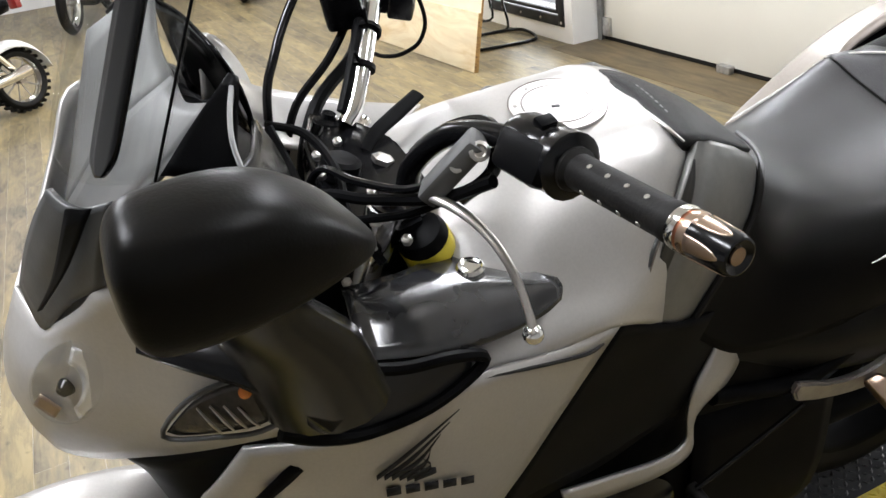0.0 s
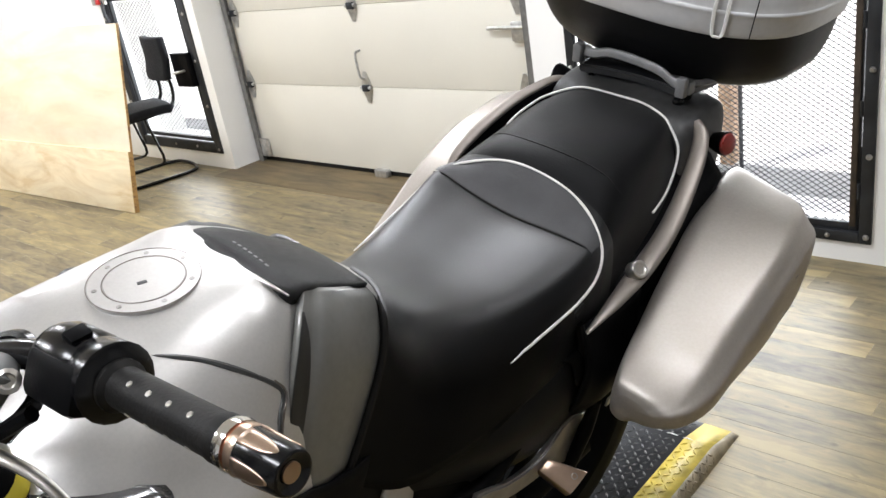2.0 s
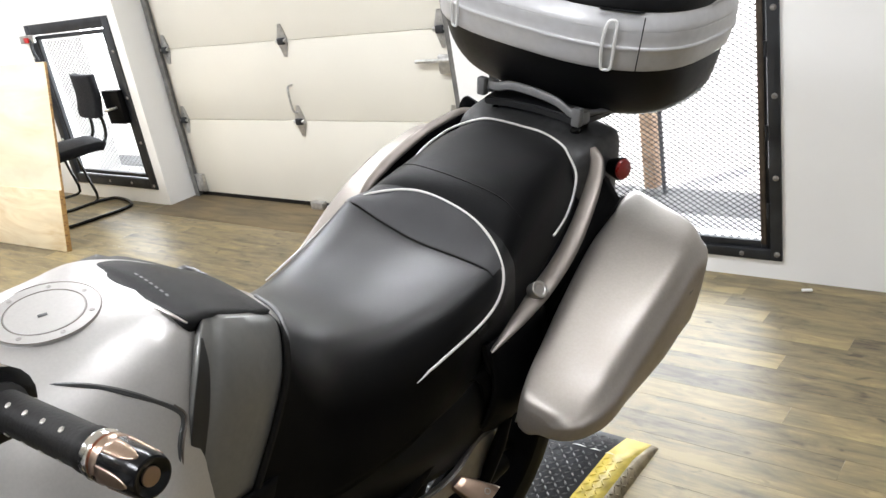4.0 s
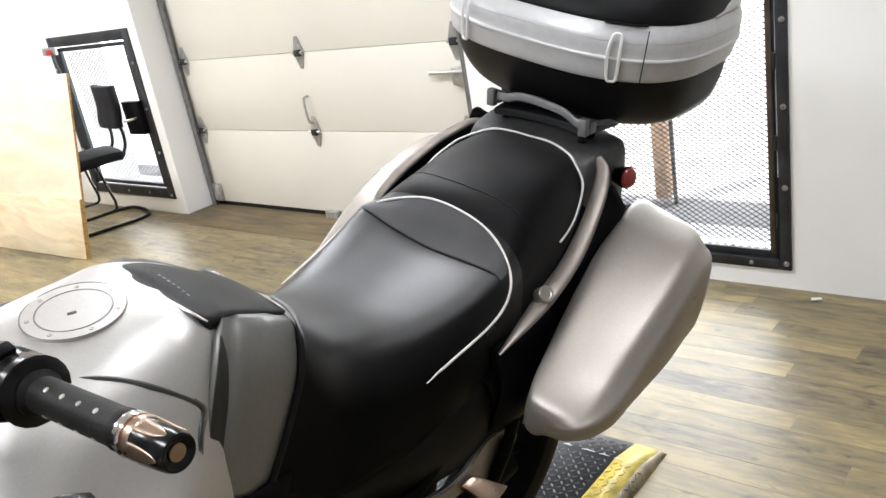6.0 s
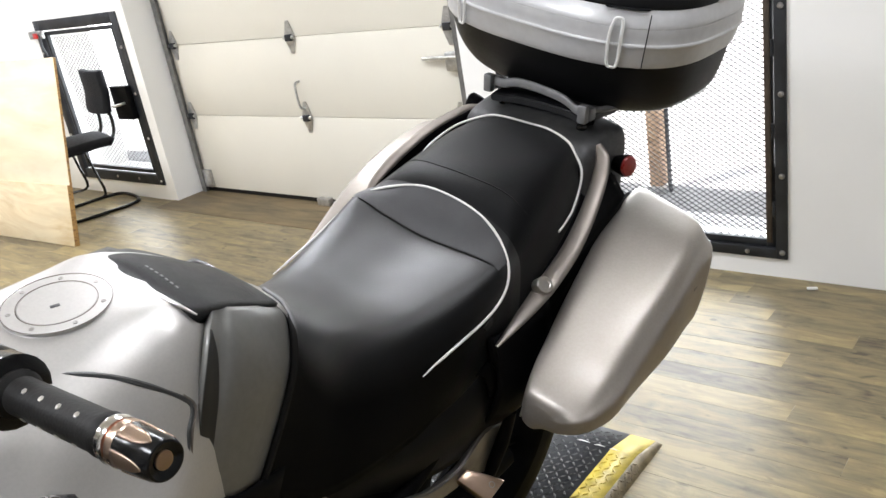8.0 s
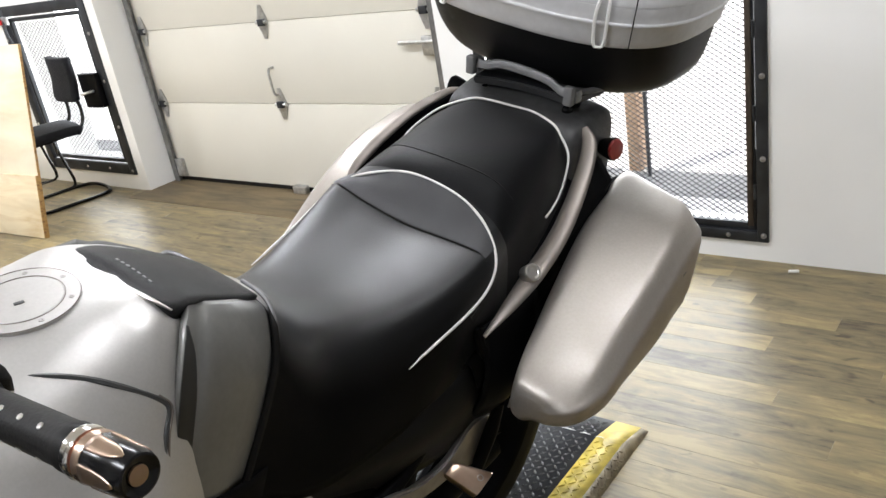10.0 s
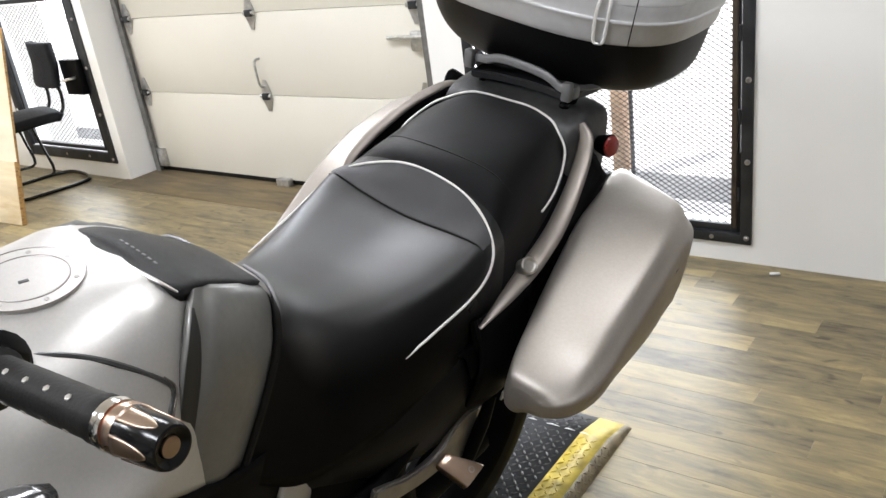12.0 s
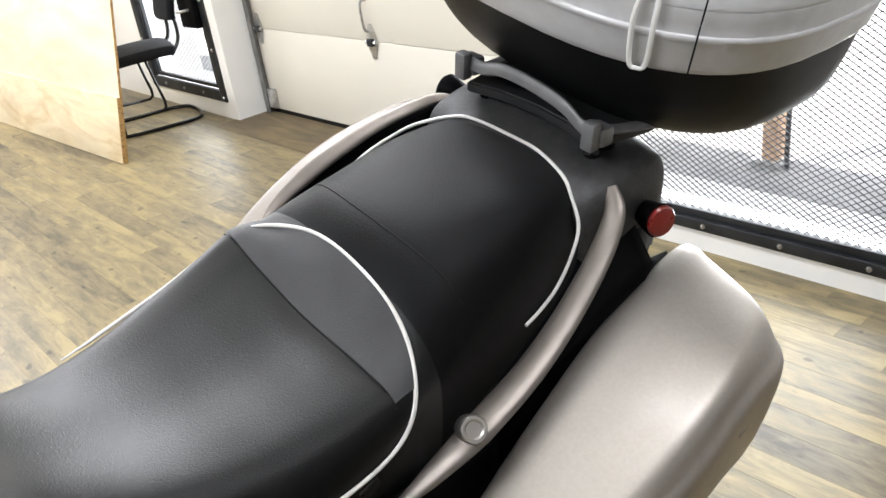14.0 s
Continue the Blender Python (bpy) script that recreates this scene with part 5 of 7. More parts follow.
# ---- front of the motorcycle ----
for s in (-1, 1):
    # nose cowl, one sheet a side
    rows = [[(s * v, u, w) for v, u, w in r] for r in (
        [(0.0, -0.085, 1.12), (0.06, -0.07, 1.125), (0.10, -0.055, 1.135), (0.16, -0.015, 1.19), (0.20, 0.018, 1.235), (0.235, 0.08, 1.225), (0.255, 0.14, 1.20)],
        [(0.0, -0.12, 1.05), (0.07, -0.10, 1.06), (0.12, -0.06, 1.085), (0.175, 0.0, 1.13), (0.22, 0.05, 1.165), (0.255, 0.10, 1.17), (0.272, 0.16, 1.16)],
        [(0.0, -0.135, 0.98), (0.07, -0.11, 0.985), (0.125, -0.06, 1.015), (0.185, 0.005, 1.06), (0.235, 0.055, 1.095), (0.268, 0.11, 1.115), (0.283, 0.17, 1.11)],
        [(0.0, -0.125, 0.92), (0.06, -0.105, 0.93), (0.11, -0.06, 0.945), (0.17, 0.0, 0.985), (0.225, 0.05, 1.03), (0.262, 0.10, 1.06), (0.28, 0.15, 1.07)])]
    part("nose_cowl", skin(rows, 4, 4), M["silver"], bike, "silver painted nose cowl", thick=0.006)
    hc, h1, h2 = Vector((0.128, -0.054, 1.078)), Vector((0.0245, 0.038, 0.059)), Vector((-0.019, -0.0215, 0.0215))
    hn = Vector((h1.cross(h2).normalized()))
    hn = hn if hn.x > 0 else -hn
    flip = Matrix.Diagonal((s, 1, 1)).to_4x4()
    def dome(r_out, rise, k=20):
        bm = skin([[tuple(flip.to_3x3() @ (hc + r * (h1 * math.cos(q) * (1 + 0.12 * math.cos(q)) + h2 * math.sin(q)) + hn * z)) for q in [2 * math.pi * j / k for j in range(k)]] for r, z in ((r_out, 0.0), (r_out * 0.93, rise * 0.5), (r_out * 0.6, rise * 0.9), (r_out * 0.12, rise))], 3, 1, ring=True, cap=True)
        return bm
    lamp = part("headlamp", dome(0.97, -0.004), M["lens"], bike, "clear headlamp with bright reflector")
    def on_lamp(p, q, z):
        return tuple(flip.to_3x3() @ (hc + h1 * p + h2 * q + hn * z))
    part("bright_reflector", skin([[on_lamp(r * math.cos(q), r * math.sin(q), 0.002 + 0.004 * (1 - r)) for r in (0.90, 0.78, 0.62 - 0.18 * math.cos(q + 0.8))] for q in np.linspace(-2.1, 0.5, 7)], 3, 2), M["lens"], lamp, "bright reflector", thick=0.0015)
    part("amber_reflector", skin([[on_lamp(-0.75 + 0.3 * e, 0.5 - 0.7 * f, 0.004) for e in (0, 0.5, 1)] for f in (0, 0.5, 1)], 3, 2), M["bronze"], lamp, "amber tinted reflector", thick=0.0015)
    part("lamp_bulb", lathe([(0.001, 0.012), (0.006, 0.010), (0.009, 0.004), (0.010, 0.0)], flip @ along(hc, hc + hn), 16), M["black_gloss"], lamp)
    cv = part("lamp_cover", dome(1.0, 0.012), M["lensglass"], lamp, "clear lamp cover")
    cv.visible_shadow = False
    # lower side fairing
    rows = [[(s * v, u, w) for v, u, w in r] for r in (
        [(0.245, 0.085, 1.035), (0.275, 0.16, 1.04), (0.284, 0.24, 1.04), (0.272, 0.32, 1.05), (0.25, 0.43, 1.015), (0.226, 0.54, 0.995)],
        [(0.235, 0.05, 0.985), (0.27, 0.14, 0.985), (0.285, 0.23, 0.985), (0.278, 0.32, 0.975), (0.262, 0.40, 0.955), (0.243, 0.465, 0.915)],
        [(0.21, 0.02, 0.92), (0.258, 0.12, 0.915), (0.28, 0.21, 0.91), (0.28, 0.29, 0.90), (0.268, 0.36, 0.88), (0.252, 0.41, 0.845)],
        [(0.18, -0.01, 0.76), (0.23, 0.10, 0.76), (0.258, 0.19, 0.75), (0.265, 0.26, 0.75), (0.26, 0.31, 0.74), (0.25, 0.345, 0.73)],
        [(0.12, 0.02, 0.5), (0.18, 0.12, 0.48), (0.20, 0.20, 0.47), (0.20, 0.26, 0.47), (0.20, 0.30, 0.47), (0.20, 0.33, 0.47)])]
    part("side_fairing", skin(rows, 4, 4), M["silver"], bike, "silver lower side fairing", thick=0.006)
    part("fairing_seam", tube([(s * v, u, w) for v, u, w in ((0.269, 0.323, 1.045), (0.258, 0.40, 1.015), (0.243, 0.48, 0.985), (0.232, 0.51, 0.98))], 0.0025, 4, 6), M["silver_dark"], bike)
    part("air_duct", skin([[(s * v, u, w) for v, u, w in r] for r in (
        [(0.05, -0.08, 0.95), (0.15, -0.01, 0.97), (0.22, 0.07, 1.03), (0.255, 0.15, 1.07)],
        [(0.05, -0.03, 0.86), (0.14, 0.02, 0.86), (0.20, 0.09, 0.90), (0.235, 0.16, 0.95)],
        [(0.05, 0.0, 0.70), (0.13, 0.04, 0.70), (0.18, 0.1, 0.72), (0.21, 0.17, 0.74)])], 4, 4), M["black"], bike, "black air duct", thick=0.005)
    # black engine cover between fairing and seat
    rows = [[(s * v, u, w) for v, u, w in r] for r in (
        [(0.222, 0.543, 0.992), (0.205, 0.60, 0.95), (0.185, 0.665, 0.905), (0.165, 0.74, 0.875), (0.13, 0.82, 0.85)],
        [(0.238, 0.468, 0.915), (0.21, 0.56, 0.89), (0.19, 0.63, 0.86), (0.165, 0.72, 0.80), (0.135, 0.81, 0.78)],
        [(0.248, 0.41, 0.845), (0.225, 0.50, 0.82), (0.20, 0.59, 0.78), (0.17, 0.69, 0.73), (0.14, 0.79, 0.71)],
        [(0.245, 0.34, 0.72), (0.22, 0.46, 0.70), (0.20, 0.56, 0.68), (0.17, 0.66, 0.66), (0.14, 0.77, 0.64)])]
    part("engine_cover", skin(rows, 4, 4), M["black"], bike, "matt black engine side cover", thick=0.006)
    # silver trim at the frame
    part("frame_trim", skin([[(s * v, u, w) for v, u, w in r] for r in (
        [(0.138, 0.80, 0.785), (0.145, 0.81, 0.78), (0.138, 0.822, 0.77)],
        [(0.15, 0.775, 0.752), (0.158, 0.815, 0.735), (0.14, 0.86, 0.715)],
        [(0.16, 0.752, 0.715), (0.166, 0.79, 0.70), (0.145, 0.84, 0.675)],
        [(0.168, 0.74, 0.66), (0.170, 0.75, 0.657), (0.168, 0.758, 0.652)],
        [(0.174, 0.742, 0.60), (0.177, 0.752, 0.585), (0.172, 0.762, 0.565)],
        [(0.19, 0.68, 0.61), (0.194, 0.686, 0.585), (0.184, 0.696, 0.557)],
        [(0.21, 0.58, 0.655), (0.213, 0.586, 0.627), (0.201, 0.596, 0.592)],
        [(0.225, 0.48, 0.695), (0.227, 0.486, 0.667), (0.212, 0.496, 0.628)])], 4, 4), M["silver"], bike, "silver frame trim", thick=0.008)
    # black pocket panel with its bolt
    rows = [[(s * v, u, w) for v, u, w in r] for r in (
        [(0.16, 0.225, 1.122), (0.15, 0.287, 1.11), (0.14, 0.347, 1.105), (0.155, 0.40, 1.088), (0.205, 0.458, 1.082)],
        [(0.21, 0.218, 1.137), (0.205, 0.285, 1.122), (0.20, 0.35, 1.107), (0.205, 0.41, 1.092), (0.217, 0.458, 1.078)],
        [(0.262, 0.212, 1.117), (0.265, 0.29, 1.094), (0.253, 0.36, 1.074), (0.24, 0.42, 1.068), (0.226, 0.452, 1.068)])]
    pp = part("pocket_panel", skin(rows, 4, 4), M["pocketgloss"], bike, "dark grey inner fairing panel", thick=0.012)
    part("panel_bolt", lathe([(0.016, -0.006), (0.016, 0.003), (0.0135, 0.006), (0.0095, 0.003), (0.001, 0.003)], along((s * 0.175, 0.366, 1.106), (s * 0.19, 0.34, 1.5)), 16), M["chrome"], pp, "chrome panel bolt")
    rows = [[(s * v, u, w) for v, u, w in r] for r in (
        [(0.275, 0.15, 1.128), (0.274, 0.21, 1.106), (0.27, 0.27, 1.088), (0.266, 0.322, 1.076)],
        [(0.286, 0.145, 1.105), (0.283, 0.205, 1.078), (0.276, 0.27, 1.066), (0.268, 0.322, 1.066)],
        [(0.289, 0.142, 1.08), (0.287, 0.20, 1.05), (0.279, 0.268, 1.044), (0.268, 0.32, 1.056)])]
    part("vent_panel", skin(rows, 4, 4), M["silver_dark"], bike, "dark grey fairing vent", thick=0.008)
    part("vent_rim", tube([(s * 0.29, 0.12, 1.09), (s * 0.292, 0.155, 1.066), (s * 0.29, 0.20, 1.048), (s * 0.282, 0.268, 1.042), (s * 0.272, 0.322, 1.056), (s * 0.268, 0.335, 1.072), (s * 0.268, 0.30, 1.086), (s * 0.27, 0.25, 1.096), (s * 0.268, 0.21, 1.11)], 0.007, 4, 8), M["black"], bike)
    # turn signal
    sig = part("turn_signal", skin([[(s * v, u, w) for v, u, w in r] for r in (
        [(0.238, 0.026, 1.086), (0.256, 0.056, 1.130), (0.272, 0.092, 1.152), (0.288, 0.114, 1.154)],
        [(0.242, 0.032, 1.084), (0.264, 0.06, 1.112), (0.284, 0.10, 1.128), (0.295, 0.125, 1.136)],
        [(0.244, 0.036, 1.082), (0.266, 0.066, 1.094), (0.284, 0.105, 1.104), (0.294, 0.13, 1.124)])], 4, 4), M["sigglass"], bike, "smoked front turn signal", thick=0.012)
    for k in range(4):
        part("lens_rib", tube([(s * (0.262 + 0.006 * k), 0.058 + 0.011 * k, 1.128 + 0.004 * k - 0.001 * k * k), (s * (0.273 + 0.005 * k), 0.066 + 0.011 * k, 1.114 + 0.004 * k - 0.001 * k * k), (s * (0.275 + 0.005 * k), 0.072 + 0.011 * k, 1.100 + 0.003 * k)], [0.001, 0.0018, 0.001], 3, 6), M["steel"], sig)
    part("amber_bulb", lathe([(0.001, 0.004), (0.004, 0.003), (0.006, 0.0), (0.005, -0.006)], along((s * 0.282, 0.10, 1.148), (s * 0.4, 0.06, 1.3)), 14), M["orange"], sig, "amber bulb cover")
    part("signal_rim", tube([(s * v, u, w) for v, u, w in [(0.238, 0.022, 1.082), (0.256, 0.052, 1.134), (0.274, 0.092, 1.158), (0.292, 0.12, 1.158), (0.298, 0.135, 1.126), (0.286, 0.106, 1.098), (0.266, 0.066, 1.088)]], 0.0026, 4, 8, closed=True), M["garnish"], sig)
# windscreen with a dark edge
def screen_pt(a, h):
    """a from -1 (right) to 1 (left), h from 0 (foot) to 1 (top)."""
    return (a * (0.205 - 0.015 * h), (1 - h) * (-0.003 + 0.083 * a * a) + h * (0.10 + 0.06 * a * a), (1 - h) * (1.27 + 0.055 * a * a) + h * 1.50)
scr = part("windscreen", skin([[screen_pt(a, h) for a in np.linspace(-1, 1, 9)] for h in np.linspace(0, 1, 6)], 2, 2), M["screen"], bike, "clear touring windscreen", thick=0.004)
scr.visible_shadow = False
for s in (-1, 1):
    part("screen_edge", tube([screen_pt(s, h) for h in np.linspace(0, 1, 5)], 0.0013, 3, 6), M["black"], scr)
    if s > 0:
        part("screen_strip", skin([[tuple(np.array(screen_pt(a, h)) + np.array([0.004, -0.005, 0])) for a in (0.70 + k_, 0.70, 0.70 - k_)] for h, k_ in ((0.05, 0.02), (0.09, 0.06), (0.16, 0.085), (0.4, 0.09), (0.7, 0.09), (1.0, 0.09))], 3, 2), M["black_gloss"], scr, "black screen strip", thick=0.004)
    if s > 0:
        gn = part("screen_garnish", skin([[(s * v, u, w) for v, u, w in r] for r in (
            [(0.06, -0.068, 1.163), (0.075, -0.066, 1.147), (0.10, -0.057, 1.131), (0.15, -0.02, 1.19), (0.20, 0.014, 1.235)],
            [(0.09, -0.047, 1.219), (0.115, -0.04, 1.207), (0.14, -0.024, 1.209), (0.18, 0.002, 1.245), (0.205, 0.022, 1.271)],
            [(0.13, -0.023, 1.275), (0.155, -0.012, 1.268), (0.175, 0.003, 1.269), (0.196, 0.018, 1.285), (0.21, 0.032, 1.299)],
            [(0.160, -0.002, 1.315), (0.176, 0.006, 1.309), (0.190, 0.016, 1.308), (0.203, 0.028, 1.314), (0.212, 0.042, 1.32)])], 4, 4), M["garnish"], bike, "grey screen garnish", thick=0.006)
        part("garnish_slot", skin([[(s * (v + 0.006), u - 0.006, w + 0.003) for v, u, w in r] for r in (
            [(0.108, -0.048, 1.163), (0.115, -0.044, 1.168)],
            [(0.15, -0.018, 1.225), (0.172, -0.003, 1.245)],
            [(0.190, 0.016, 1.312), (0.205, 0.034, 1.315)])], 4, 4), M["black"], gn, "black garnish slot", thick=0.003)
    part("dash_panel", skin([[(s * v, u, w) for v, u, w in r] for r in (
        [(0.19, 0.085, 1.32), (0.20, 0.115, 1.315), (0.215, 0.144, 1.318)],
        [(0.178, 0.12, 1.352), (0.19, 0.135, 1.345), (0.205, 0.146, 1.345)],
        [(0.17, 0.158, 1.385), (0.175, 0.16, 1.385), (0.185, 0.158, 1.383)])], 4, 4), M["black"], bike, "black inner dash panel", thick=0.005)
    part("dash_side", skin([[(s * v, u, w) for v, u, w in r] for r in (
        [(0.215, 0.143, 1.318), (0.218, 0.15, 1.26), (0.225, 0.16, 1.19)],
        [(0.17, 0.165, 1.31), (0.17, 0.185, 1.25), (0.18, 0.20, 1.17)],
        [(0.09, 0.185, 1.295), (0.09, 0.205, 1.24), (0.10, 0.215, 1.16)])], 4, 4), M["black_gloss"], bike, "black dash side", thick=0.005)
    part("dash_trim", tube([(s * 0.185, 0.156, 1.38), (s * 0.20, 0.148, 1.364), (s * 0.212, 0.144, 1.345), (s * 0.222, 0.146, 1.322)], 0.0022, 4, 6), M["boxband"], bike)
    part("inner_cowl", skin([[(s * v, u, w) for v, u, w in r] for r in (
        [(0.0, -0.01, 1.20), (0.08, 0.01, 1.22), (0.185, 0.06, 1.305)],
        [(0.0, 0.06, 1.275), (0.08, 0.07, 1.285), (0.18, 0.095, 1.325)],
        [(0.0, 0.125, 1.315), (0.08, 0.125, 1.325), (0.165, 0.14, 1.36)])], 4, 4), M["cowlgrey"], bike, "silver inner cowl", thick=0.006)
    # mirrors
    off = (0.0, 0.0, 0.0) if s > 0 else (0.075, 0.135, -0.09)
    rings = []
    for u, h, c, d in ((0.042, 0.018, 1.408, 0.008), (0.046, 0.040, 1.407, 0.024), (0.056, 0.053, 1.406, 0.032), (0.075, 0.056, 1.404, 0.036), (0.10, 0.055, 1.402, 0.038), (0.125, 0.050, 1.399, 0.037), (0.147, 0.040, 1.394, 0.033), (0.167, 0.027, 1.387, 0.026), (0.183, 0.014, 1.377, 0.015), (0.191, 0.005, 1.373, 0.006)):
        ring = []
        for j in range(32):
            q = 2 * math.pi * j / 32
            x, y = math.cos(q), math.sin(q)
            ring.append((s * (0.438 - 0.2 * (u - 0.04)) + off[0] + d * math.copysign(abs(x) ** 0.7, x), u + off[1], c + (-0.003 if s > 0 else -0.016) + off[2] + h * (0.86 if y > 0 else 0.68) * math.copysign(abs(y) ** (0.5 if y > 0 else 0.8), y)))
        rings.append(ring)
    mir = part("mirror", skin(rings, 5, 1, ring=True, cap=True), M["mirrorshell"], bike, "black fairing-mounted mirror")
    arm = [(0.405, 0.12, 1.375), (0.37, 0.115, 1.31), (0.325, 0.145, 1.22), (0.292, 0.165, 1.12)] if s > 0 else [(-0.36, 0.20, 1.30), (-0.35, 0.14, 1.27), (-0.32, 0.10, 1.20), (-0.285, 0.12, 1.12)]
    part("mirror_foot", tube([(s * 0.248, 0.03, 1.205), (s * 0.262, 0.065, 1.203), (s * 0.285, 0.125, 1.185), (s * 0.29, 0.17, 1.13)], [0.008, 0.024, 0.040, 0.048], 4, 14, flat=0.6), M["black_gloss"], mir)
    part("mirror_arm", tube(arm, [0.02, 0.036, 0.052, 0.06] if s > 0 else [0.03, 0.028, 0.03, 0.04], 4, 14, flat=0.6), M["black_gloss"], mir)

part("inner_side_panel", skin([
    [(-0.16, 0.19, 1.265), (-0.20, 0.225, 1.195), (-0.225, 0.293, 1.15), (-0.225, 0.388, 1.112), (-0.20, 0.467, 1.10)],
    [(-0.12, 0.20, 1.235), (-0.165, 0.24, 1.16), (-0.185, 0.298, 1.125), (-0.185, 0.375, 1.108), (-0.17, 0.44, 1.11)],
    [(-0.10, 0.205, 1.20), (-0.13, 0.245, 1.13), (-0.15, 0.30, 1.10), (-0.15, 0.366, 1.10), (-0.14, 0.42, 1.11)]], 4, 4), M["silver"], bike, "silver inner side panel", thick=0.005)
# forks, yokes and bars
M["bar"] = M["chrome"]
steer = part("top_yoke", outline([(-0.13, 0.30), (-0.10, 0.265), (0, 0.255), (0.10, 0.265), (0.13, 0.30), (0.12, 0.34), (0.05, 0.37), (-0.05, 0.37), (-0.12, 0.34)], 0.028, pose(0, 0, 1.125), 0.006), M["black_gloss"], bike, "black top yoke")
for s in (-1, 1):
    part("fork_tube", rod((s * 0.105, 0.30, 1.165), (s * 0.105, 0.06, 0.50), 0.0215, 16), M["chrome"], bike, "chrome fork tube")
    part("fork_slider", rod((s * 0.105, 0.09, 0.60), (s * 0.105, -0.12, 0.33), 0.029, 16), M["alu"], bike)
    part("fork_cap", lathe([(0.019, 0), (0.019, 0.004), (0.010, 0.006), (0.009, 0.013), (0.001, 0.013)], along((s * 0.105, 0.302, 1.162), (s * 0.105, 0.42, 1.5)), 16), M["black_gloss"], steer)
part("steering_nut", lathe([(0.014, 0), (0.014, 0.006), (0.008, 0.008), (0.001, 0.008)], pose(0, 0.335, 1.153, -20), 6), M["steel"], steer)
LB = [(0.10, 0.325, 1.165), (0.105, 0.335, 1.21), (0.15, 0.36, 1.262), (0.215, 0.39, 1.283), (0.30, 0.405, 1.295), (0.43, 0.416, 1.316)]
RB = [(-0.10, 0.325, 1.155), (-0.115, 0.345, 1.175), (-0.17, 0.385, 1.225), (-0.25, 0.43, 1.256), (-0.32, 0.475, 1.25), (-0.42, 0.545, 1.235)]
for path, s in ((LB, 1), (RB, -1)):
    bar = part("handlebar", tube(path, 0.0125, 5, 14), M["chrome"] if s < 0 else M["black_gloss"], bike, "chrome handlebar tube" if s < 0 else "black handlebar tube")
    a, b = Vector(path[-2]), Vector(path[-1])
    d = (b - a).normalized()
    g = along(a, b)
    ln = (b - a).length
    part("grip", lathe([(0.014, -0.005), (0.020, -0.003), (0.020, 0.004), (0.0158, 0.008), (0.0158, ln - 0.016), (0.0168, ln - 0.013), (0.0168, ln - 0.004), (0.014, ln)], g, 24), M["rubber"], bar, "black rubber grip")
    for k in range(4):
        for q in (0.4, 1.97, 3.54, 5.11):
            part("grip_stud", lathe([(0.0028, 0.0), (0.0024, 0.0008), (0.001, 0.001)], g @ pose(0.0154 * math.cos(q), 0.0154 * math.sin(q), 0.03 + 0.023 * k) @ pose(0, 0, 0, 0, 0, math.degrees(q)) @ pose(0, 0, 0, 0, 90, 0), 6), M["steel"], bar)
    end = part("bar_end", lathe([(0.014, ln + 0.008), (0.0160, ln + 0.0085), (0.0155, ln + 0.014), (0.0170, ln + 0.0165), (0.0158, ln + 0.048), (0.0145, ln + 0.0525), (0.013, ln + 0.053), (0.0075, ln + 0.05), (0.001, ln + 0.05)], g, 28), M["black_gloss"], bar, "black fluted bar-end weight")
    part("end_ring", lathe([(0.014, ln - 0.004), (0.0172, ln - 0.003), (0.0180, ln + 0.002), (0.0172, ln + 0.0055), (0.014, ln + 0.006)], g, 28), M["chrome"], end, "chrome collar")
    part("end_ring", lathe([(0.014, ln + 0.0058), (0.0162, ln + 0.006), (0.0162, ln + 0.0085), (0.014, ln + 0.0088)], g, 28), M["copper"], end, "thin copper ring")
    part("end_ring", lathe([(0.014, ln + 0.0086), (0.0173, ln + 0.0088), (0.0177, ln + 0.012), (0.0168, ln + 0.0155), (0.014, ln + 0.0158)], g, 28), M["bronze"], end, "bronze collar")
    for q in range(5):
        t = 2 * math.pi * q / 5 + 0.5
        part("end_flute", skin([[((0.0178 - 0.0014 * f) * math.cos(t + e), (0.0178 - 0.0014 * f) * math.sin(t + e), ln + 0.0165 + 0.031 * f) for e in (-k_, -k_ / 2, 0, k_ / 2, k_)] for f, k_ in ((0, 0.38), (0.4, 0.36), (0.75, 0.26), (1, 0.06))], 3, 2), M["bronze"], end, "bronze flute", thick=0.0012, m=g)
    part("end_disc", lathe([(0.0068, ln + 0.0495), (0.0068, ln + 0.0515), (0.001, ln + 0.052)], g, 20), M["bronze"], end, "bronze centre disc")
    # switch housing
    sw = part("switch_housing", lathe([(0.015, -0.082), (0.027, -0.08), (0.030, -0.07), (0.030, -0.035), (0.027, -0.028), (0.030, -0.024), (0.031, -0.004), (0.026, 0.0), (0.016, 0.001)], g, 20), M["black_gloss"], bar, "black switch housing")
    part("switch_button", block((-0.009, -0.007, 0), (0.009, 0.007, 0.008), 0.002, m=g @ pose(0, 0, -0.05) @ pose(0, 0, 0, -70, 0, 0) @ pose(0, 0, 0.028)), M["redplastic"] if s < 0 else M["black"], sw)
    part("switch_button", block((-0.007, -0.004, 0), (0.007, 0.004, 0.006), 0.0015, m=g @ pose(0, 0, -0.03) @ pose(0, 0, 0, -120, 0, 0) @ pose(0, 0, 0.029)), M["silver_dark"], sw)
    part("switch_lower", block((-0.028, -0.02, -0.078), (0.012, 0.032, -0.006), 0.009, m=g @ pose(0, 0, 0, 0, 0, 60 if s > 0 else 120)), M["black"], sw)
# clutch lever and perch
perch = part("clutch_perch", block((-0.016, -0.011, -0.006), (0.016, 0.011, 0.078), 0.005, m=along((0.180, 0.322, 1.224), (0.206, 0.366, 1.288))), M["cowlgrey"], bike, "grey clutch lever perch")
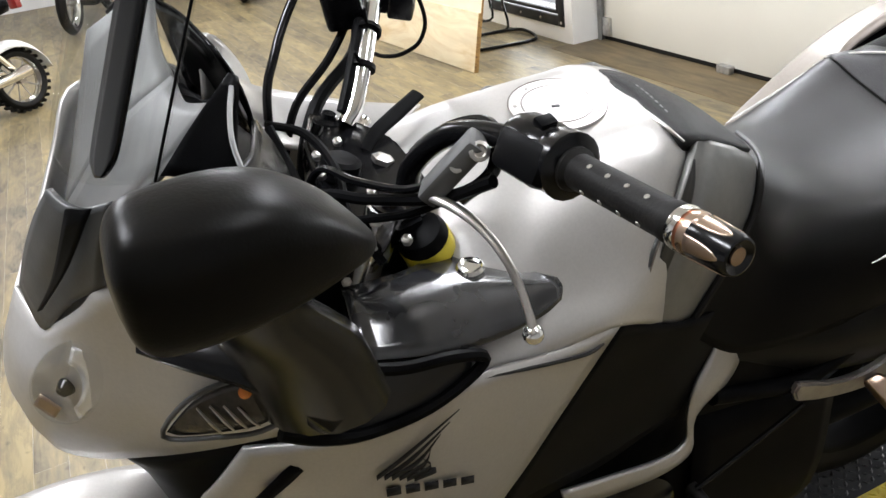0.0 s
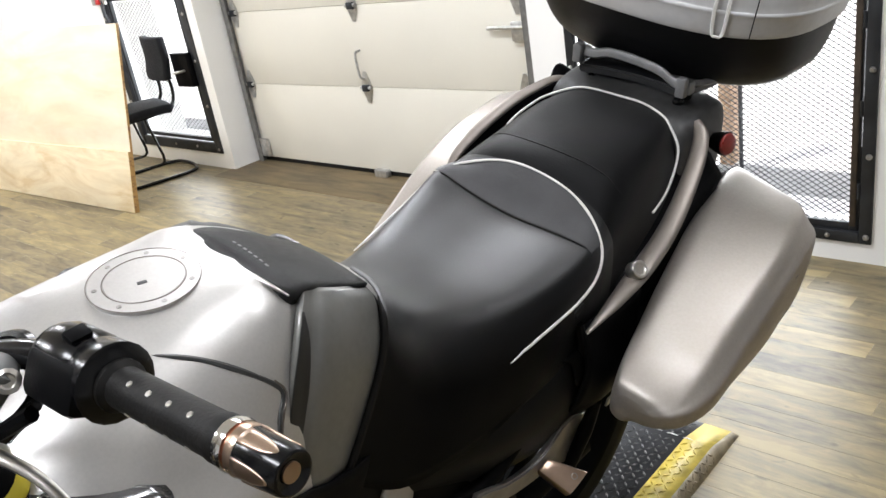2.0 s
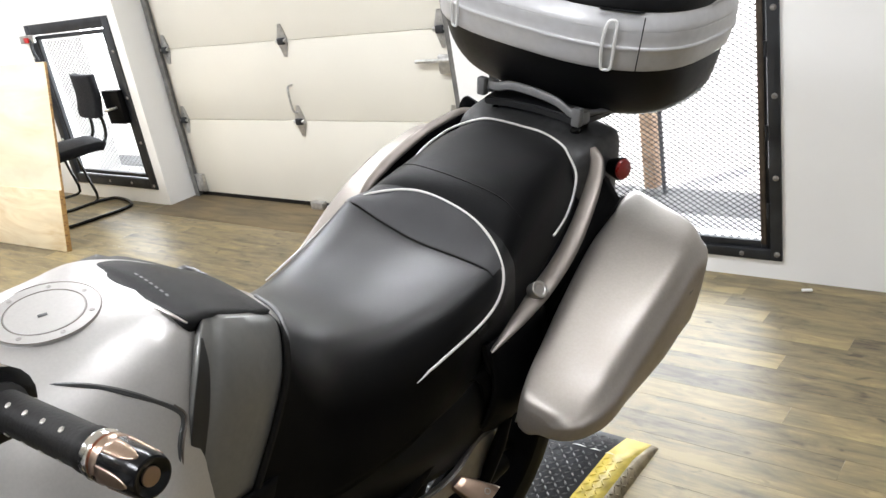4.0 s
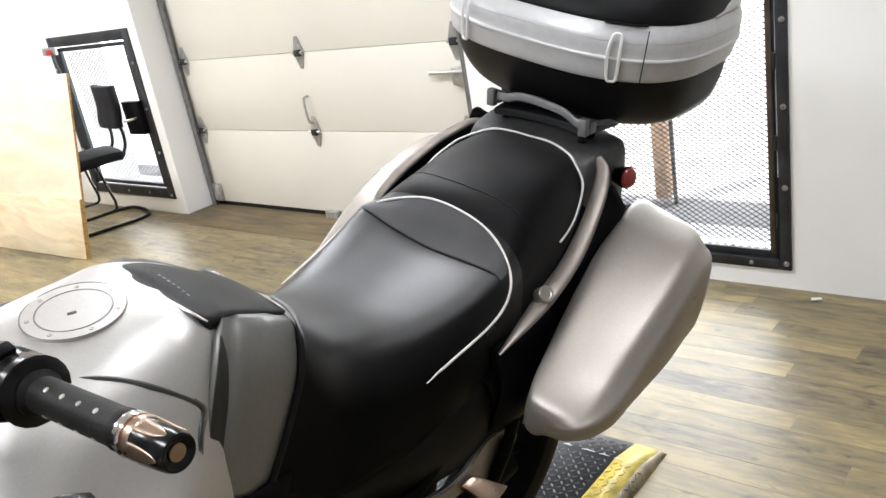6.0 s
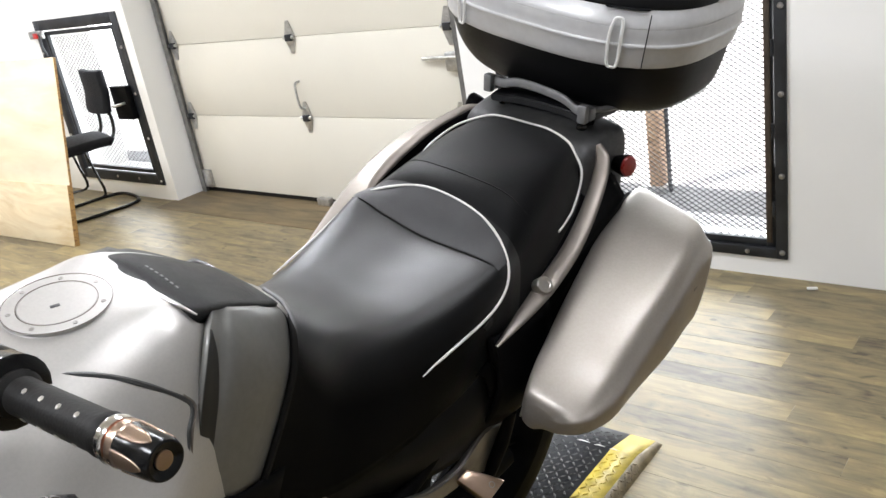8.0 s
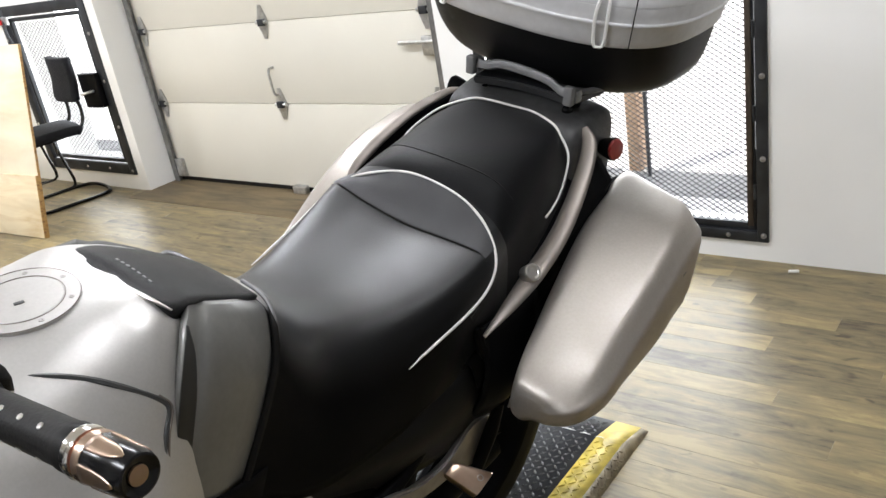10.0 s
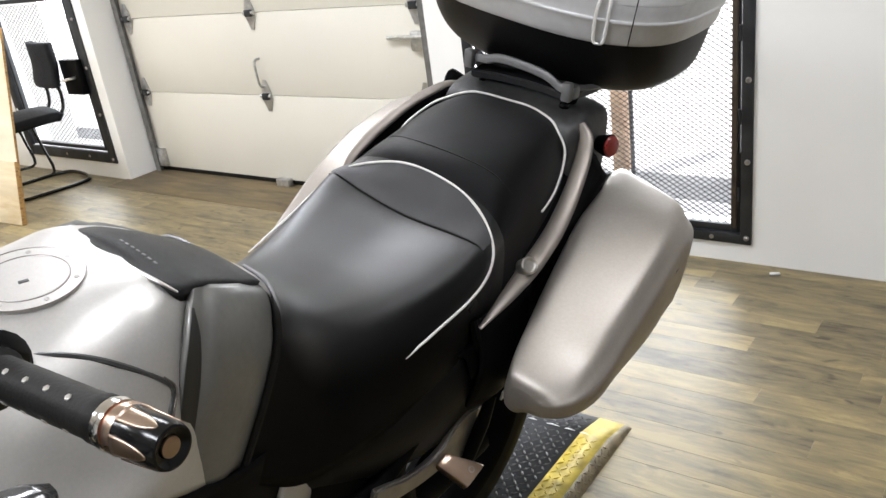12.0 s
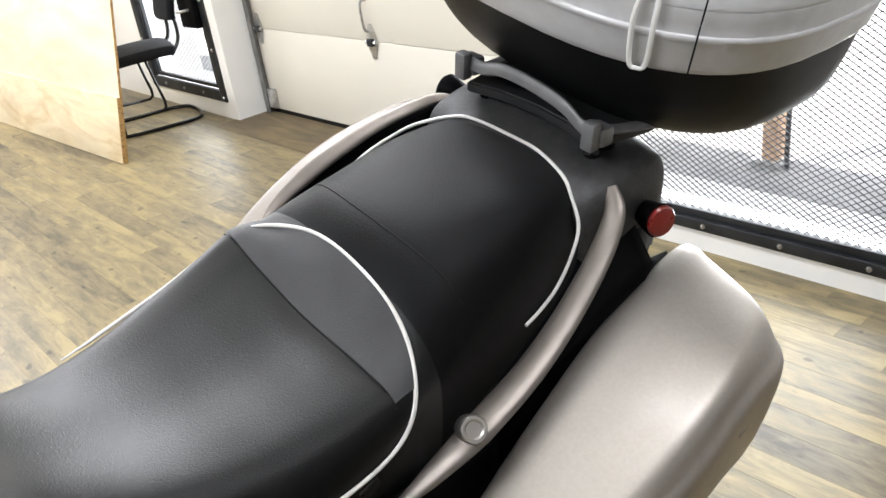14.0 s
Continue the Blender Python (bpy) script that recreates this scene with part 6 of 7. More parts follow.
part("perch_bolt", lathe([(0.007, 0), (0.007, 0.003), (0.0045, 0.004), (0.001, 0.003)], along((0.204, 0.340, 1.262), (0.4, 0.26, 1.42)), 12), M["steel"], perch)
part("perch_bolt", lathe([(0.010, 0), (0.010, 0.003), (0.0065, 0.0045), (0.005, 0.0025), (0.001, 0.0025)], along((0.216, 0.358, 1.279), (0.4, 0.28, 1.44)), 12), M["steel"], perch)
lev = part("clutch_lever", tube([(0.178, 0.315, 1.222), (0.20, 0.323, 1.226), (0.225, 0.333, 1.226), (0.25, 0.345, 1.216), (0.275, 0.352, 1.203), (0.296, 0.357, 1.183), (0.312, 0.36, 1.157), (0.319, 0.361, 1.142)], [0.006, 0.0066, 0.006, 0.0052, 0.0048, 0.005, 0.006], 5, 12, flat=0.75), M["steel"], bike, "polished alloy clutch lever")
part("lever_ball", lathe([(0.001, -0.0105), (0.006, -0.0085), (0.0095, -0.0045), (0.0105, 0), (0.0095, 0.0045), (0.006, 0.0085), (0.001, 0.0105)], along((0.320, 0.361, 1.137), (0.323, 0.361, 1.12)), 16), M["chrome"], lev)
part("clutch_cable", tube([(0.175, 0.322, 1.228), (0.15, 0.30, 1.215), (0.10, 0.27, 1.205), (0.04, 0.25, 1.19), (0.0, 0.24, 1.12), (0.02, 0.26, 1.0)], 0.0045, 5, 8), M["black_gloss"], bike, "black sheathed clutch cable")
# brake master cylinder
mcp = part("brake_reservoir", block((-0.034, -0.028, -0.055), (0.034, 0.028, 0.018), 0.008, m=pose(-0.235, 0.378, 1.285, 8, 4, -25)), M["black_gloss"], bike, "black brake fluid reservoir")
part("reservoir_lid", block((-0.036, -0.03, 0.018), (0.036, 0.03, 0.028), 0.004, m=pose(-0.235, 0.378, 1.285, 8, 4, -25)), M["silver_dark"], mcp, "dark grey reservoir lid")
part("brake_lever", tube([(-0.27, 0.35, 1.27), (-0.33, 0.37, 1.26), (-0.40, 0.42, 1.245), (-0.46, 0.47, 1.235)], 0.0075, 4, 10, flat=0.75), M["chrome"], mcp, "chrome brake lever")
part("brake_hose", tube([(-0.235, 0.36, 1.27), (-0.235, 0.341, 1.302), (-0.225, 0.321, 1.294), (-0.20, 0.289, 1.263), (-0.17, 0.262, 1.232), (-0.15, 0.241, 1.191), (-0.13, 0.23, 1.10), (-0.1, 0.22, 0.98)], 0.006, 5, 10), M["black_gloss"], bike, "black brake hose")
part("wiring_loom", tube([(-0.24, 0.40, 1.24), (-0.20, 0.375, 1.20), (-0.14, 0.30, 1.17), (-0.10, 0.26, 1.10), (-0.08, 0.25, 1.0)], 0.009, 5, 8), M["black"], bike)
part("throttle_cable", tube([(-0.262, 0.487, 1.238), (-0.27, 0.500, 1.228), (-0.27, 0.508, 1.203), (-0.27, 0.508, 1.180), (-0.27, 0.495, 1.158), (-0.27, 0.466, 1.148), (-0.265, 0.439, 1.154), (-0.24, 0.41, 1.175), (-0.19, 0.37, 1.19)], 0.0032, 5, 8), M["black"], bike)
tb = part("throttle_box", block((-0.02, -0.018, -0.024), (0.02, 0.018, 0.020), 0.005, m=pose(-0.25, 0.468, 1.240, -8, 6, -30)), M["black_gloss"], bike, "black throttle housing")
part("housing_lid", block((-0.0185, -0.0165, 0.0195), (0.0185, 0.0165, 0.023), 0.0015, m=pose(-0.25, 0.468, 1.240, -8, 6, -30)), M["steel"], tb, "bright housing lid")
part("cockpit_floor", skin([[(-0.17, u, w - 0.06), (-0.08, u, w), (0, u, w + 0.01), (0.08, u, w), (0.17, u, w - 0.06)] for u, w in ((0.13, 1.06), (0.22, 1.04), (0.30, 1.02), (0.38, 1.04))], 3, 3), M["black"], bike, thick=0.01)
can = part("canister", lathe([(0.012, 0), (0.028, 0.004), (0.03, 0.012), (0.03, 0.085), (0.026, 0.095), (0.01, 0.098)], along((0.11, 0.365, 1.05), (0.125, 0.32, 1.155)), 20), M["black"], bike, "black canister with yellow bands")
for h in (0.02, 0.055):
    part("yellow_band", lathe([(0.0302, h), (0.0308, h + 0.001), (0.0308, h + 0.022), (0.0302, h + 0.023)], along((0.11, 0.365, 1.05), (0.125, 0.32, 1.155)), 20), M["yellowtag"], can, "yellow band")
part("bracket_nut", lathe([(0.014, 0), (0.014, 0.008), (0.008, 0.009), (0.001, 0.007)], along((0.15, 0.27, 1.09), (0.17, 0.26, 1.2)), 6), M["chrome"], bike)
part("ignition_lock", lathe([(0.024, 0), (0.024, 0.02), (0.018, 0.024), (0.001, 0.022)], pose(0, 0.28, 1.15, -18), 20), M["black"], steer)
# instrument pod
part("instrument_pod", skin([[(-0.13, u, w - 0.03), (-0.07, u, w), (0, u, w + 0.008), (0.07, u, w), (0.13, u, w - 0.03)] for u, w in ((0.11, 1.265), (0.15, 1.25), (0.2, 1.19), (0.22, 1.14))], 3, 3), M["black"], bike, "black instrument pod", thick=0.02)

# wheels, engine and lower parts
def wheel(name, u, w, r, width):
    m = pose(0, u, w, 0, 90, 0)
    wh = part(name, lathe([(0.02, -0.05), (0.03, -0.05), (0.03, 0.05), (0.02, 0.05)], m, 20), M["black"], bike, "black cast wheel")
    part("tyre", skin([[(x, u + rr * math.sin(q), w + rr * math.cos(q)) for x, rr in ((-width * 0.42, r * 0.72), (-width * 0.5, r * 0.84), (-width * 0.36, r * 0.96), (0, r), (width * 0.36, r * 0.96), (width * 0.5, r * 0.84), (width * 0.42, r * 0.72))] for q in [2 * math.pi * k / 32 for k in range(33)]], 1, 2), M["rubber"], wh)
    part("rim", skin([[(x, u + rr * math.sin(q), w + rr * math.cos(q)) for x, rr in ((-width * 0.43, r * 0.73), (-width * 0.36, r * 0.68), (0, r * 0.62), (width * 0.36, r * 0.68), (width * 0.43, r * 0.73))] for q in [2 * math.pi * k / 32 for k in range(33)]], 1, 2), M["black"], wh)
    for k in range(3):
        q = 2 * math.pi * k / 3
        part("spoke", rod((0, u + 0.03 * math.sin(q), w + 0.03 * math.cos(q)), (0, u + r * 0.64 * math.sin(q), w + r * 0.64 * math.cos(q)), 0.02, 8), M["black"], wh)
    return wh
wheel("front_wheel", -0.17, 0.35, 0.325, 0.13)
wheel("rear_wheel", 1.40, 0.355, 0.33, 0.16)
part("front_fender", skin([[(x, -0.17 + rr * math.sin(q), 0.385 + rr * math.cos(q)) for x, rr in ((-0.085, 0.30), (-0.075, 0.345), (0, 0.365), (0.075, 0.345), (0.085, 0.30))] for q in np.linspace(-1.1, 1.2, 9)], 3, 3), M["silver"], bike, "silver front mudguard", thick=0.005)
part("radiator", block((-0.17, 0.05, 0.55), (0.17, 0.09, 0.90), 0.01), M["black"], bike)
eng = part("engine", block((-0.15, 0.30, 0.30), (0.15, 1.02, 0.76), 0.05, seg=3), M["black"], bike, "black painted engine block")
part("engine_case", lathe([(0.12, 0), (0.12, 0.02), (0.1, 0.035), (0.03, 0.04), (0.001, 0.04)], along((0.16, 0.62, 0.45), (1, 0.62, 0.45)), 28), M["black_gloss"], eng, "dark engine cover")
# added sheet: stands in for the near-black underside and hides the bright deck
part("lower_cover", skin([[(0.15, u, a), (0.175, u, 0.5 * (a + b_)), (0.165, u, b_ + 0.04), (0.12, u, b_)] for u, a, b_ in ((0.78, 0.62, 0.20), (0.90, 0.60, 0.17), (1.02, 0.57, 0.17), (1.10, 0.54, 0.20))], 3, 3), M["black"], bike, "added black sheet in place of the dark parts below the engine", thick=0.01)
part("subframe", tube([(0.15, 0.80, 0.66), (0.16, 0.98, 0.62), (0.165, 1.1, 0.68), (0.16, 1.3, 0.78)], 0.016, 4, 10), M["black"], bike)
part("swing_arm", tube([(0.10, 0.92, 0.42), (0.11, 1.15, 0.40), (0.10, 1.40, 0.385)], 0.03, 4, 10), M["black"], bike)
hang = part("peg_hanger", outline([(0.955, 0.645), (1.03, 0.612), (1.093, 0.600), (1.14, 0.605), (1.17, 0.622), (1.205, 0.636), (1.25, 0.628), (1.30, 0.600), (1.30, 0.565), (1.26, 0.520), (1.21, 0.528), (1.165, 0.548), (1.12, 0.555), (1.06, 0.565), (0.96, 0.600)], 0.014, Matrix(((0, 0, 1, 0.172), (1, 0, 0, 0), (0, 1, 0, 0), (0, 0, 0, 1))), 0.004, n=2), M["alu"], bike, "cast alloy pillion peg hanger")
part("hanger_strut", tube([(0.205, 1.262, 0.66), (0.200, 1.245, 0.60), (0.194, 1.222, 0.545), (0.190, 1.20, 0.49)], [0.010, 0.014, 0.014, 0.010], 4, 10), M["black"], hang, "black strut beside the plate")
pa, pb = Vector((0.186, 1.131, 0.580)), Vector((0.244, 1.161, 0.551))
pw = Vector((0, 0.96, 0.29))
pn = (pb - pa).cross(pw).normalized()
peg = part("pillion_peg", skin([[tuple(pa.lerp(pb, f) + pw * (a * e) + pn * (b * e2)) for e, e2 in ((-1, 1), (0, 1.15), (1, 1), (1.06, 0), (1, -1), (0, -1), (-1, -1), (-1.06, 0))] for f, a, b in ((0.0, 0.011, 0.007), (0.03, 0.014, 0.010), (0.45, 0.019, 0.011), (0.93, 0.0245, 0.011), (0.98, 0.0235, 0.0095), (1.0, 0.020, 0.007))], 2, 3, ring=True, cap=True), M["bronze"], hang, "tapered bronze pillion peg")
for sd in (-1, 1):
    c_ = pa.lerp(pb, 0.78) + pw * 0.007
    part("peg_bolt", lathe([(0.0062, -0.001), (0.0062, 0.0016), (0.0048, 0.0022), (0.0046, 0.0008), (0.001, 0.0008)], along(c_ + pn * (sd * 0.0118), c_ + pn * (sd * 0.05)), 14), M["steel"], peg, "steel pivot bolt")
part("rider_peg", rod((0.17, 0.78, 0.46), (0.28, 0.79, 0.44), 0.012, 10), M["rubber"], bike)
part("side_stand", rod((0.13, 0.70, 0.36), (0.30, 0.78, 0.10), 0.013, 10), M["black"], bike, "black side stand")
part("seat_lock_strap", tube([(0.19, 1.20, 0.86), (0.197, 1.205, 0.82), (0.2, 1.215, 0.79)], [0.008, 0.011, 0.007], 3, 8), M["black"], bike)
part("lock_tab", block((-0.002, -0.006, -0.011), (0.002, 0.006, 0.011), 0.001, m=pose(0.226, 1.268, 0.668, 0, 10, 0)), M["galv"], bike, "small bright lock tab")
# cockpit clutter: hoses, wires, clips
def hose(pts, r, mm="black", nm="hose"):
    part(nm, tube(pts, r, 5, 8), M[mm], bike)
hose([(0.10, 0.325, 1.19), (0.12, 0.355, 1.245), (0.15, 0.385, 1.27), (0.185, 0.39, 1.275), (0.21, 0.375, 1.25), (0.20, 0.345, 1.22)], 0.007, "black_gloss")
hose([(0.24, 0.36, 1.26), (0.19, 0.33, 1.22), (0.12, 0.28, 1.19), (0.05, 0.24, 1.16), (0.03, 0.25, 1.05)], 0.0065)
hose([(0.22, 0.37, 1.25), (0.16, 0.31, 1.19), (0.09, 0.25, 1.15), (0.04, 0.21, 1.10)], 0.005, "black", "wire")
hose([(-0.06, 0.22, 1.20), (-0.02, 0.23, 1.16), (0.06, 0.23, 1.14), (0.12, 0.22, 1.13)], 0.006)
hose([(-0.12, 0.23, 1.17), (-0.05, 0.26, 1.185), (0.03, 0.27, 1.18), (0.1, 0.26, 1.16), (0.14, 0.28, 1.12)], 0.0055)
hose([(-0.245, 0.40, 1.25), (-0.20, 0.34, 1.20), (-0.17, 0.28, 1.16), (-0.15, 0.25, 1.10)], 0.006, "black", "wire")
hose([(-0.14, 0.21, 1.16), (-0.10, 0.20, 1.11), (0.0, 0.19, 1.10), (0.1, 0.19, 1.11)], 0.008)
hose([(0.14, 0.25, 1.165), (0.10, 0.235, 1.168), (0.06, 0.23, 1.165)], 0.0028, "steel", "metal_pipe")
hose([(0.15, 0.27, 1.15), (0.09, 0.262, 1.158), (0.05, 0.27, 1.152)], 0.0028, "steel", "metal_pipe")
for p in ((0.06, 0.30, 1.158), (-0.06, 0.30, 1.158), (0.115, 0.262, 1.14), (0.02, 0.255, 1.17), (0.085, 0.235, 1.13), (0.15, 0.305, 1.15), (-0.03, 0.265, 1.165), (0.13, 0.24, 1.10)):
    part("small_bolt", lathe([(0.006, -0.004), (0.006, 0.003), (0.0035, 0.0045), (0.001, 0.0035)], along(p, (p[0] + 0.2, p[1] - 0.1, p[2] + 0.6)), 6), M["steel"], bike)
part("strap_end", tube([(-0.03, 0.325, 1.155), (-0.05, 0.347, 1.163), (-0.075, 0.385, 1.168), (-0.10, 0.425, 1.174)], [0.007, 0.010, 0.011, 0.010], 4, 10, flat=0.35), M["black"], bike, "black webbing strap end")
bend = cr(RB, 5)
for k in (8, 11):
    c0, c1 = tuple(bend[k]), tuple(bend[k + 1])
    part("cable_tie", lathe([(0.0175, -0.003), (0.0175, 0.003), (0.012, 0.003), (0.012, -0.003)], along(c0, c1), 16), M["black"], bike)
    part("tie_tail", block((-0.002, 0.014, -0.002), (0.002, 0.04, 0.002), 0.0005, m=along(c0, c1)), M["black"], bike)
hose([(v + 0.004, u - 0.017, w + 0.002) for v, u, w in (bend[4], bend[7], bend[10], bend[13], bend[16])], 0.007)
part("gear_rod", rod((0.185, 0.78, 0.47), (0.185, 0.98, 0.585), 0.005, 8), M["black_gloss"], bike, "dark gear change rod")
part("gear_lever", tube([(0.19, 0.76, 0.44), (0.20, 0.70, 0.42), (0.215, 0.64, 0.43), (0.25, 0.62, 0.43)], 0.008, 4, 8), M["black_gloss"], bike)
# right fairing panel with louvres, across the cockpit
lv = part("louvre_panel", skin([
    [(-0.205, 0.168, 1.262), (-0.195, 0.172, 1.23), (-0.175, 0.165, 1.195)],
    [(-0.206, 0.192, 1.266), (-0.205, 0.195, 1.225), (-0.20, 0.199, 1.180)],
    [(-0.222, 0.212, 1.236), (-0.225, 0.216, 1.20), (-0.22, 0.214, 1.155)],
    [(-0.242, 0.231, 1.190), (-0.245, 0.234, 1.165), (-0.24, 0.232, 1.125)],
    [(-0.252, 0.240, 1.145), (-0.252, 0.240, 1.12), (-0.25, 0.238, 1.09)]], 4, 4), M["silver"], bike, "silver louvred inner panel", thick=0.005)
for k in range(4):
    part("louvre", tube([(-0.1985, 0.176 + 0.0068 * k, 1.252 - 0.002 * k), (-0.195, 0.178 + 0.0068 * k, 1.228 - 0.002 * k), (-0.190, 0.179 + 0.0068 * k, 1.205 - 0.002 * k)], 0.0022, 3, 6), M["black"], lv, "black louvre slot")
part("fairing_slot", skin([[(0.2655, 0.124, 1.012), (0.269, 0.139, 1.004)], [(0.263, 0.104, 0.993), (0.267, 0.118, 0.986)], [(0.259, 0.083, 0.972), (0.263, 0.094, 0.966)]], 3, 2), M["black"], bike, "black fairing slot", thick=0.003)
# maker's mark on the fairing: plain wing of bars over a row of bars
for k in range(6):
    path = cr([(0.2865, 0.203 + 0.008 * k, 0.972 - 0.005 * k), (0.288, 0.238 + 0.006 * k, 0.993 - 0.0085 * k), (0.2865, 0.298 - 0.011 * k, 1.030 - 0.0135 * k)], 5)
    part("wing_mark", skin([[(v + 0.0012, u, w + h), (v + 0.0016, u, w - h)] for (v, u, w), h in zip(path, np.interp(np.linspace(0, 1, len(path)), (0, 0.5, 1), (0.0036, 0.0036, 0.0004)))], 1, 1), M["label"], bike, thick=0.0006)
for k in range(5):
    u = 0.212 + 0.0215 * k
    part("brand_bar", skin([[(0.2862, q, 0.946 - 0.008 * k + 0.3 * (u - q)), (0.2858, q, 0.932 - 0.008 * k + 0.3 * (u - q))] for q in (u, u + 0.008, u + 0.016)], 1, 1), M["label"], bike, "dark brand bar", thick=0.0006)

# ---- ceiling lights ----
M["tube"] = emit("fluorescent_diffuser", (1.0, 0.98, 0.96), 7.0)
def ceiling_light(m):
    c = thing("ceiling_light", "white fluorescent ceiling light with a glowing diffuser", "ceiling light", m, "ceiling lights")
    part("housing", block((-0.62, -0.16, -0.06), (0.62, 0.16, 0.0), 0.01), M["whiteplastic"], c)
    part("diffuser", block((-0.60, -0.14, -0.075), (0.60, 0.14, -0.061), 0.005), M["tube"], c, "glowing diffuser")
    return c
# unseen fixtures: overhead light is inferred from reflections, places and watts are guessed
LIGHTS = ((-1.9, 1.9), (-4.9, 1.5), (-7.4, 1.5), (-9.8, 1.5), (0.4, 1.4), (-0.6, -0.8), (-3.4, -0.9), (-6.0, -0.9), (-8.6, -0.9))
first = ceiling_light(pose(*LIGHTS[0], TOP))
for x, y in LIGHTS[1:]:
    copy_thing(first, pose(x, y, TOP))
for x, y in LIGHTS:
    area_lamp("ceiling_lamp", look((x, y, TOP - 0.08), (x, y + 0.001, 0)), 1.2, 0.28, 22 if x > 0 else 66 if x == -0.6 else 58, (0.955, 0.985, 1.06))

# ---- the far end of the workshop ----
def parked_bike(name, label, m, R, tank_mat, fender_mat, knobs, long=0.75, spoked=True):
    c = thing(name, label, "motorcycle", m, "parked motorcycles")
    for y in (-long, long):
        w = part("wheel", lathe([(0.03, -0.06), (0.03, 0.06)], pose(0, y, R, 0, 90, 0), 12), M["alu"], c)
        part("tyre", skin([[(x, y + r * R * math.sin(q), R + r * R * math.cos(q)) for x, r in ((-0.04, 0.72), (-0.055, 0.86), (0, 1.0), (0.055, 0.86), (0.04, 0.72))] for q in [2 * math.pi * k / 28 for k in range(29)]], 1, 3), M["rubber"], w)
        part("rim", skin([[(x, y + r * R * math.sin(q), R + r * R * math.cos(q)) for x, r in ((-0.04, 0.74), (0, 0.66), (0.04, 0.74))] for q in [2 * math.pi * k / 28 for k in range(29)]], 1, 2), M["chrome"], w)
        for k in range(9 if spoked else 5):
            q = 2 * math.pi * k / (9 if spoked else 5)
            part("spoke", rod((0, y + 0.03 * math.sin(q), R + 0.03 * math.cos(q)), (0, y + R * 0.68 * math.sin(q), R + R * 0.68 * math.cos(q)), 0.006 if spoked else 0.016, 6), M["alu"], w)
        if knobs:
            for k in range(28):
                q = 2 * math.pi * (k + 0.5) / 28
                part("tread_block", block((-0.04, -0.012, R - 0.008), (0.04, 0.012, R + 0.012), 0.003, m=pose(0, y, R, math.degrees(q)), seg=1), M["rubber"], w)
    for s in (-1, 1):
        part("fork", rod((s * 0.09, -long, R), (s * 0.09, -long * 0.58, R * 2 + 0.32), 0.022, 8), M["chrome"], c)
        part("shock", rod((s * 0.13, long * 0.9, R + 0.05), (s * 0.12, long * 0.6, R * 2 + 0.1), 0.025, 8), M["chrome"], c)
        part("exhaust", tube([(s * 0.12, -0.1, 0.3), (s * 0.17, 0.2, 0.26), (s * 0.18, long, 0.30)], [0.025, 0.03, 0.045], 3, 10), M["chrome"], c)
    part("engine", block((-0.16, -0.28, 0.22), (0.16, 0.28, 0.60), 0.06, seg=2), M["black"], c)
    part("engine_fins", block((-0.13, -0.2, 0.45), (0.13, 0.05, 0.72), 0.02), M["alu"], c)
    part("tank", skin([half(u, [(0, t), (a * 0.7, t - 0.03), (a, t - 0.10), (a * 0.8, t - 0.2)]) for u, a, t in ((-0.42, 0.06, 0.92), (-0.3, 0.14, 0.98), (-0.1, 0.15, 0.97), (0.1, 0.10, 0.86))], 4, 4, cap=True), tank_mat, c)
    part("seat", skin([half(u, [(0, t), (a * 0.8, t - 0.02), (a, t - 0.07), (a * 0.8, t - 0.12)]) for u, a, t in ((0.05, 0.10, 0.80), (0.25, 0.16, 0.76), (0.45, 0.15, 0.80), (0.7, 0.11, 0.84))], 4, 4, cap=True), M["seat"], c)
    for y, a0, a1 in ((-long, -1.0, 0.9), (long, -0.9, 1.5)):
        part("fender", skin([[(x, y + (R + 0.04) * math.sin(q), R + (R + d) * math.cos(q)) for x, d in ((-0.08, 0.0), (-0.05, 0.05), (0, 0.06), (0.05, 0.05), (0.08, 0.0))] for q in np.linspace(a0, a1, 8)], 2, 2), fender_mat, c, thick=0.004)
    part("handlebar", tube([(-0.40, -0.25, 1.02), (-0.2, -0.36, 1.08), (-0.06, -0.42, 0.98), (0.06, -0.42, 0.98), (0.2, -0.36, 1.08), (0.40, -0.25, 1.02)], 0.014, 4, 8), M["chrome"], c)
    part("headlamp", lathe([(0.03, 0.12), (0.08, 0.08), (0.095, 0.0), (0.085, -0.01), (0.001, -0.012)], along((0, -0.55, 0.88), (0, 0.2, 0.9)), 16), M["chrome"], c)
    part("tail_lamp", block((-0.05, long + 0.2, 0.72), (0.05, long + 0.25, 0.80), 0.012), M["red"], c, "red tail lamp")
    part("side_stand", rod((0.12, 0.0, 0.25), (0.30, 0.05, 0.01), 0.012, 6), M["black"], c)
    return c
parked_bike("cruiser_motorcycle", "black cruiser motorcycle with chrome parts, parked", pose(-10.34, 1.95, 0, 0, 8, 80), 0.33, M["black_gloss"], M["black_gloss"], False)
parked_bike("dirt_bike", "red and white dirt bike with knobbly tyres, parked", pose(-6.22, -1.03, 0, 0, -6, 37), 0.235, M["redplastic"], M["whiteplastic"], True, 0.6)
parked_bike("cruiser_motorcycle", "dark cruiser motorcycle parked beside the shelf", pose(-10.4, 0.2, 0, 0, 8, 70), 0.33, M["redplastic"], M["black_gloss"], False)


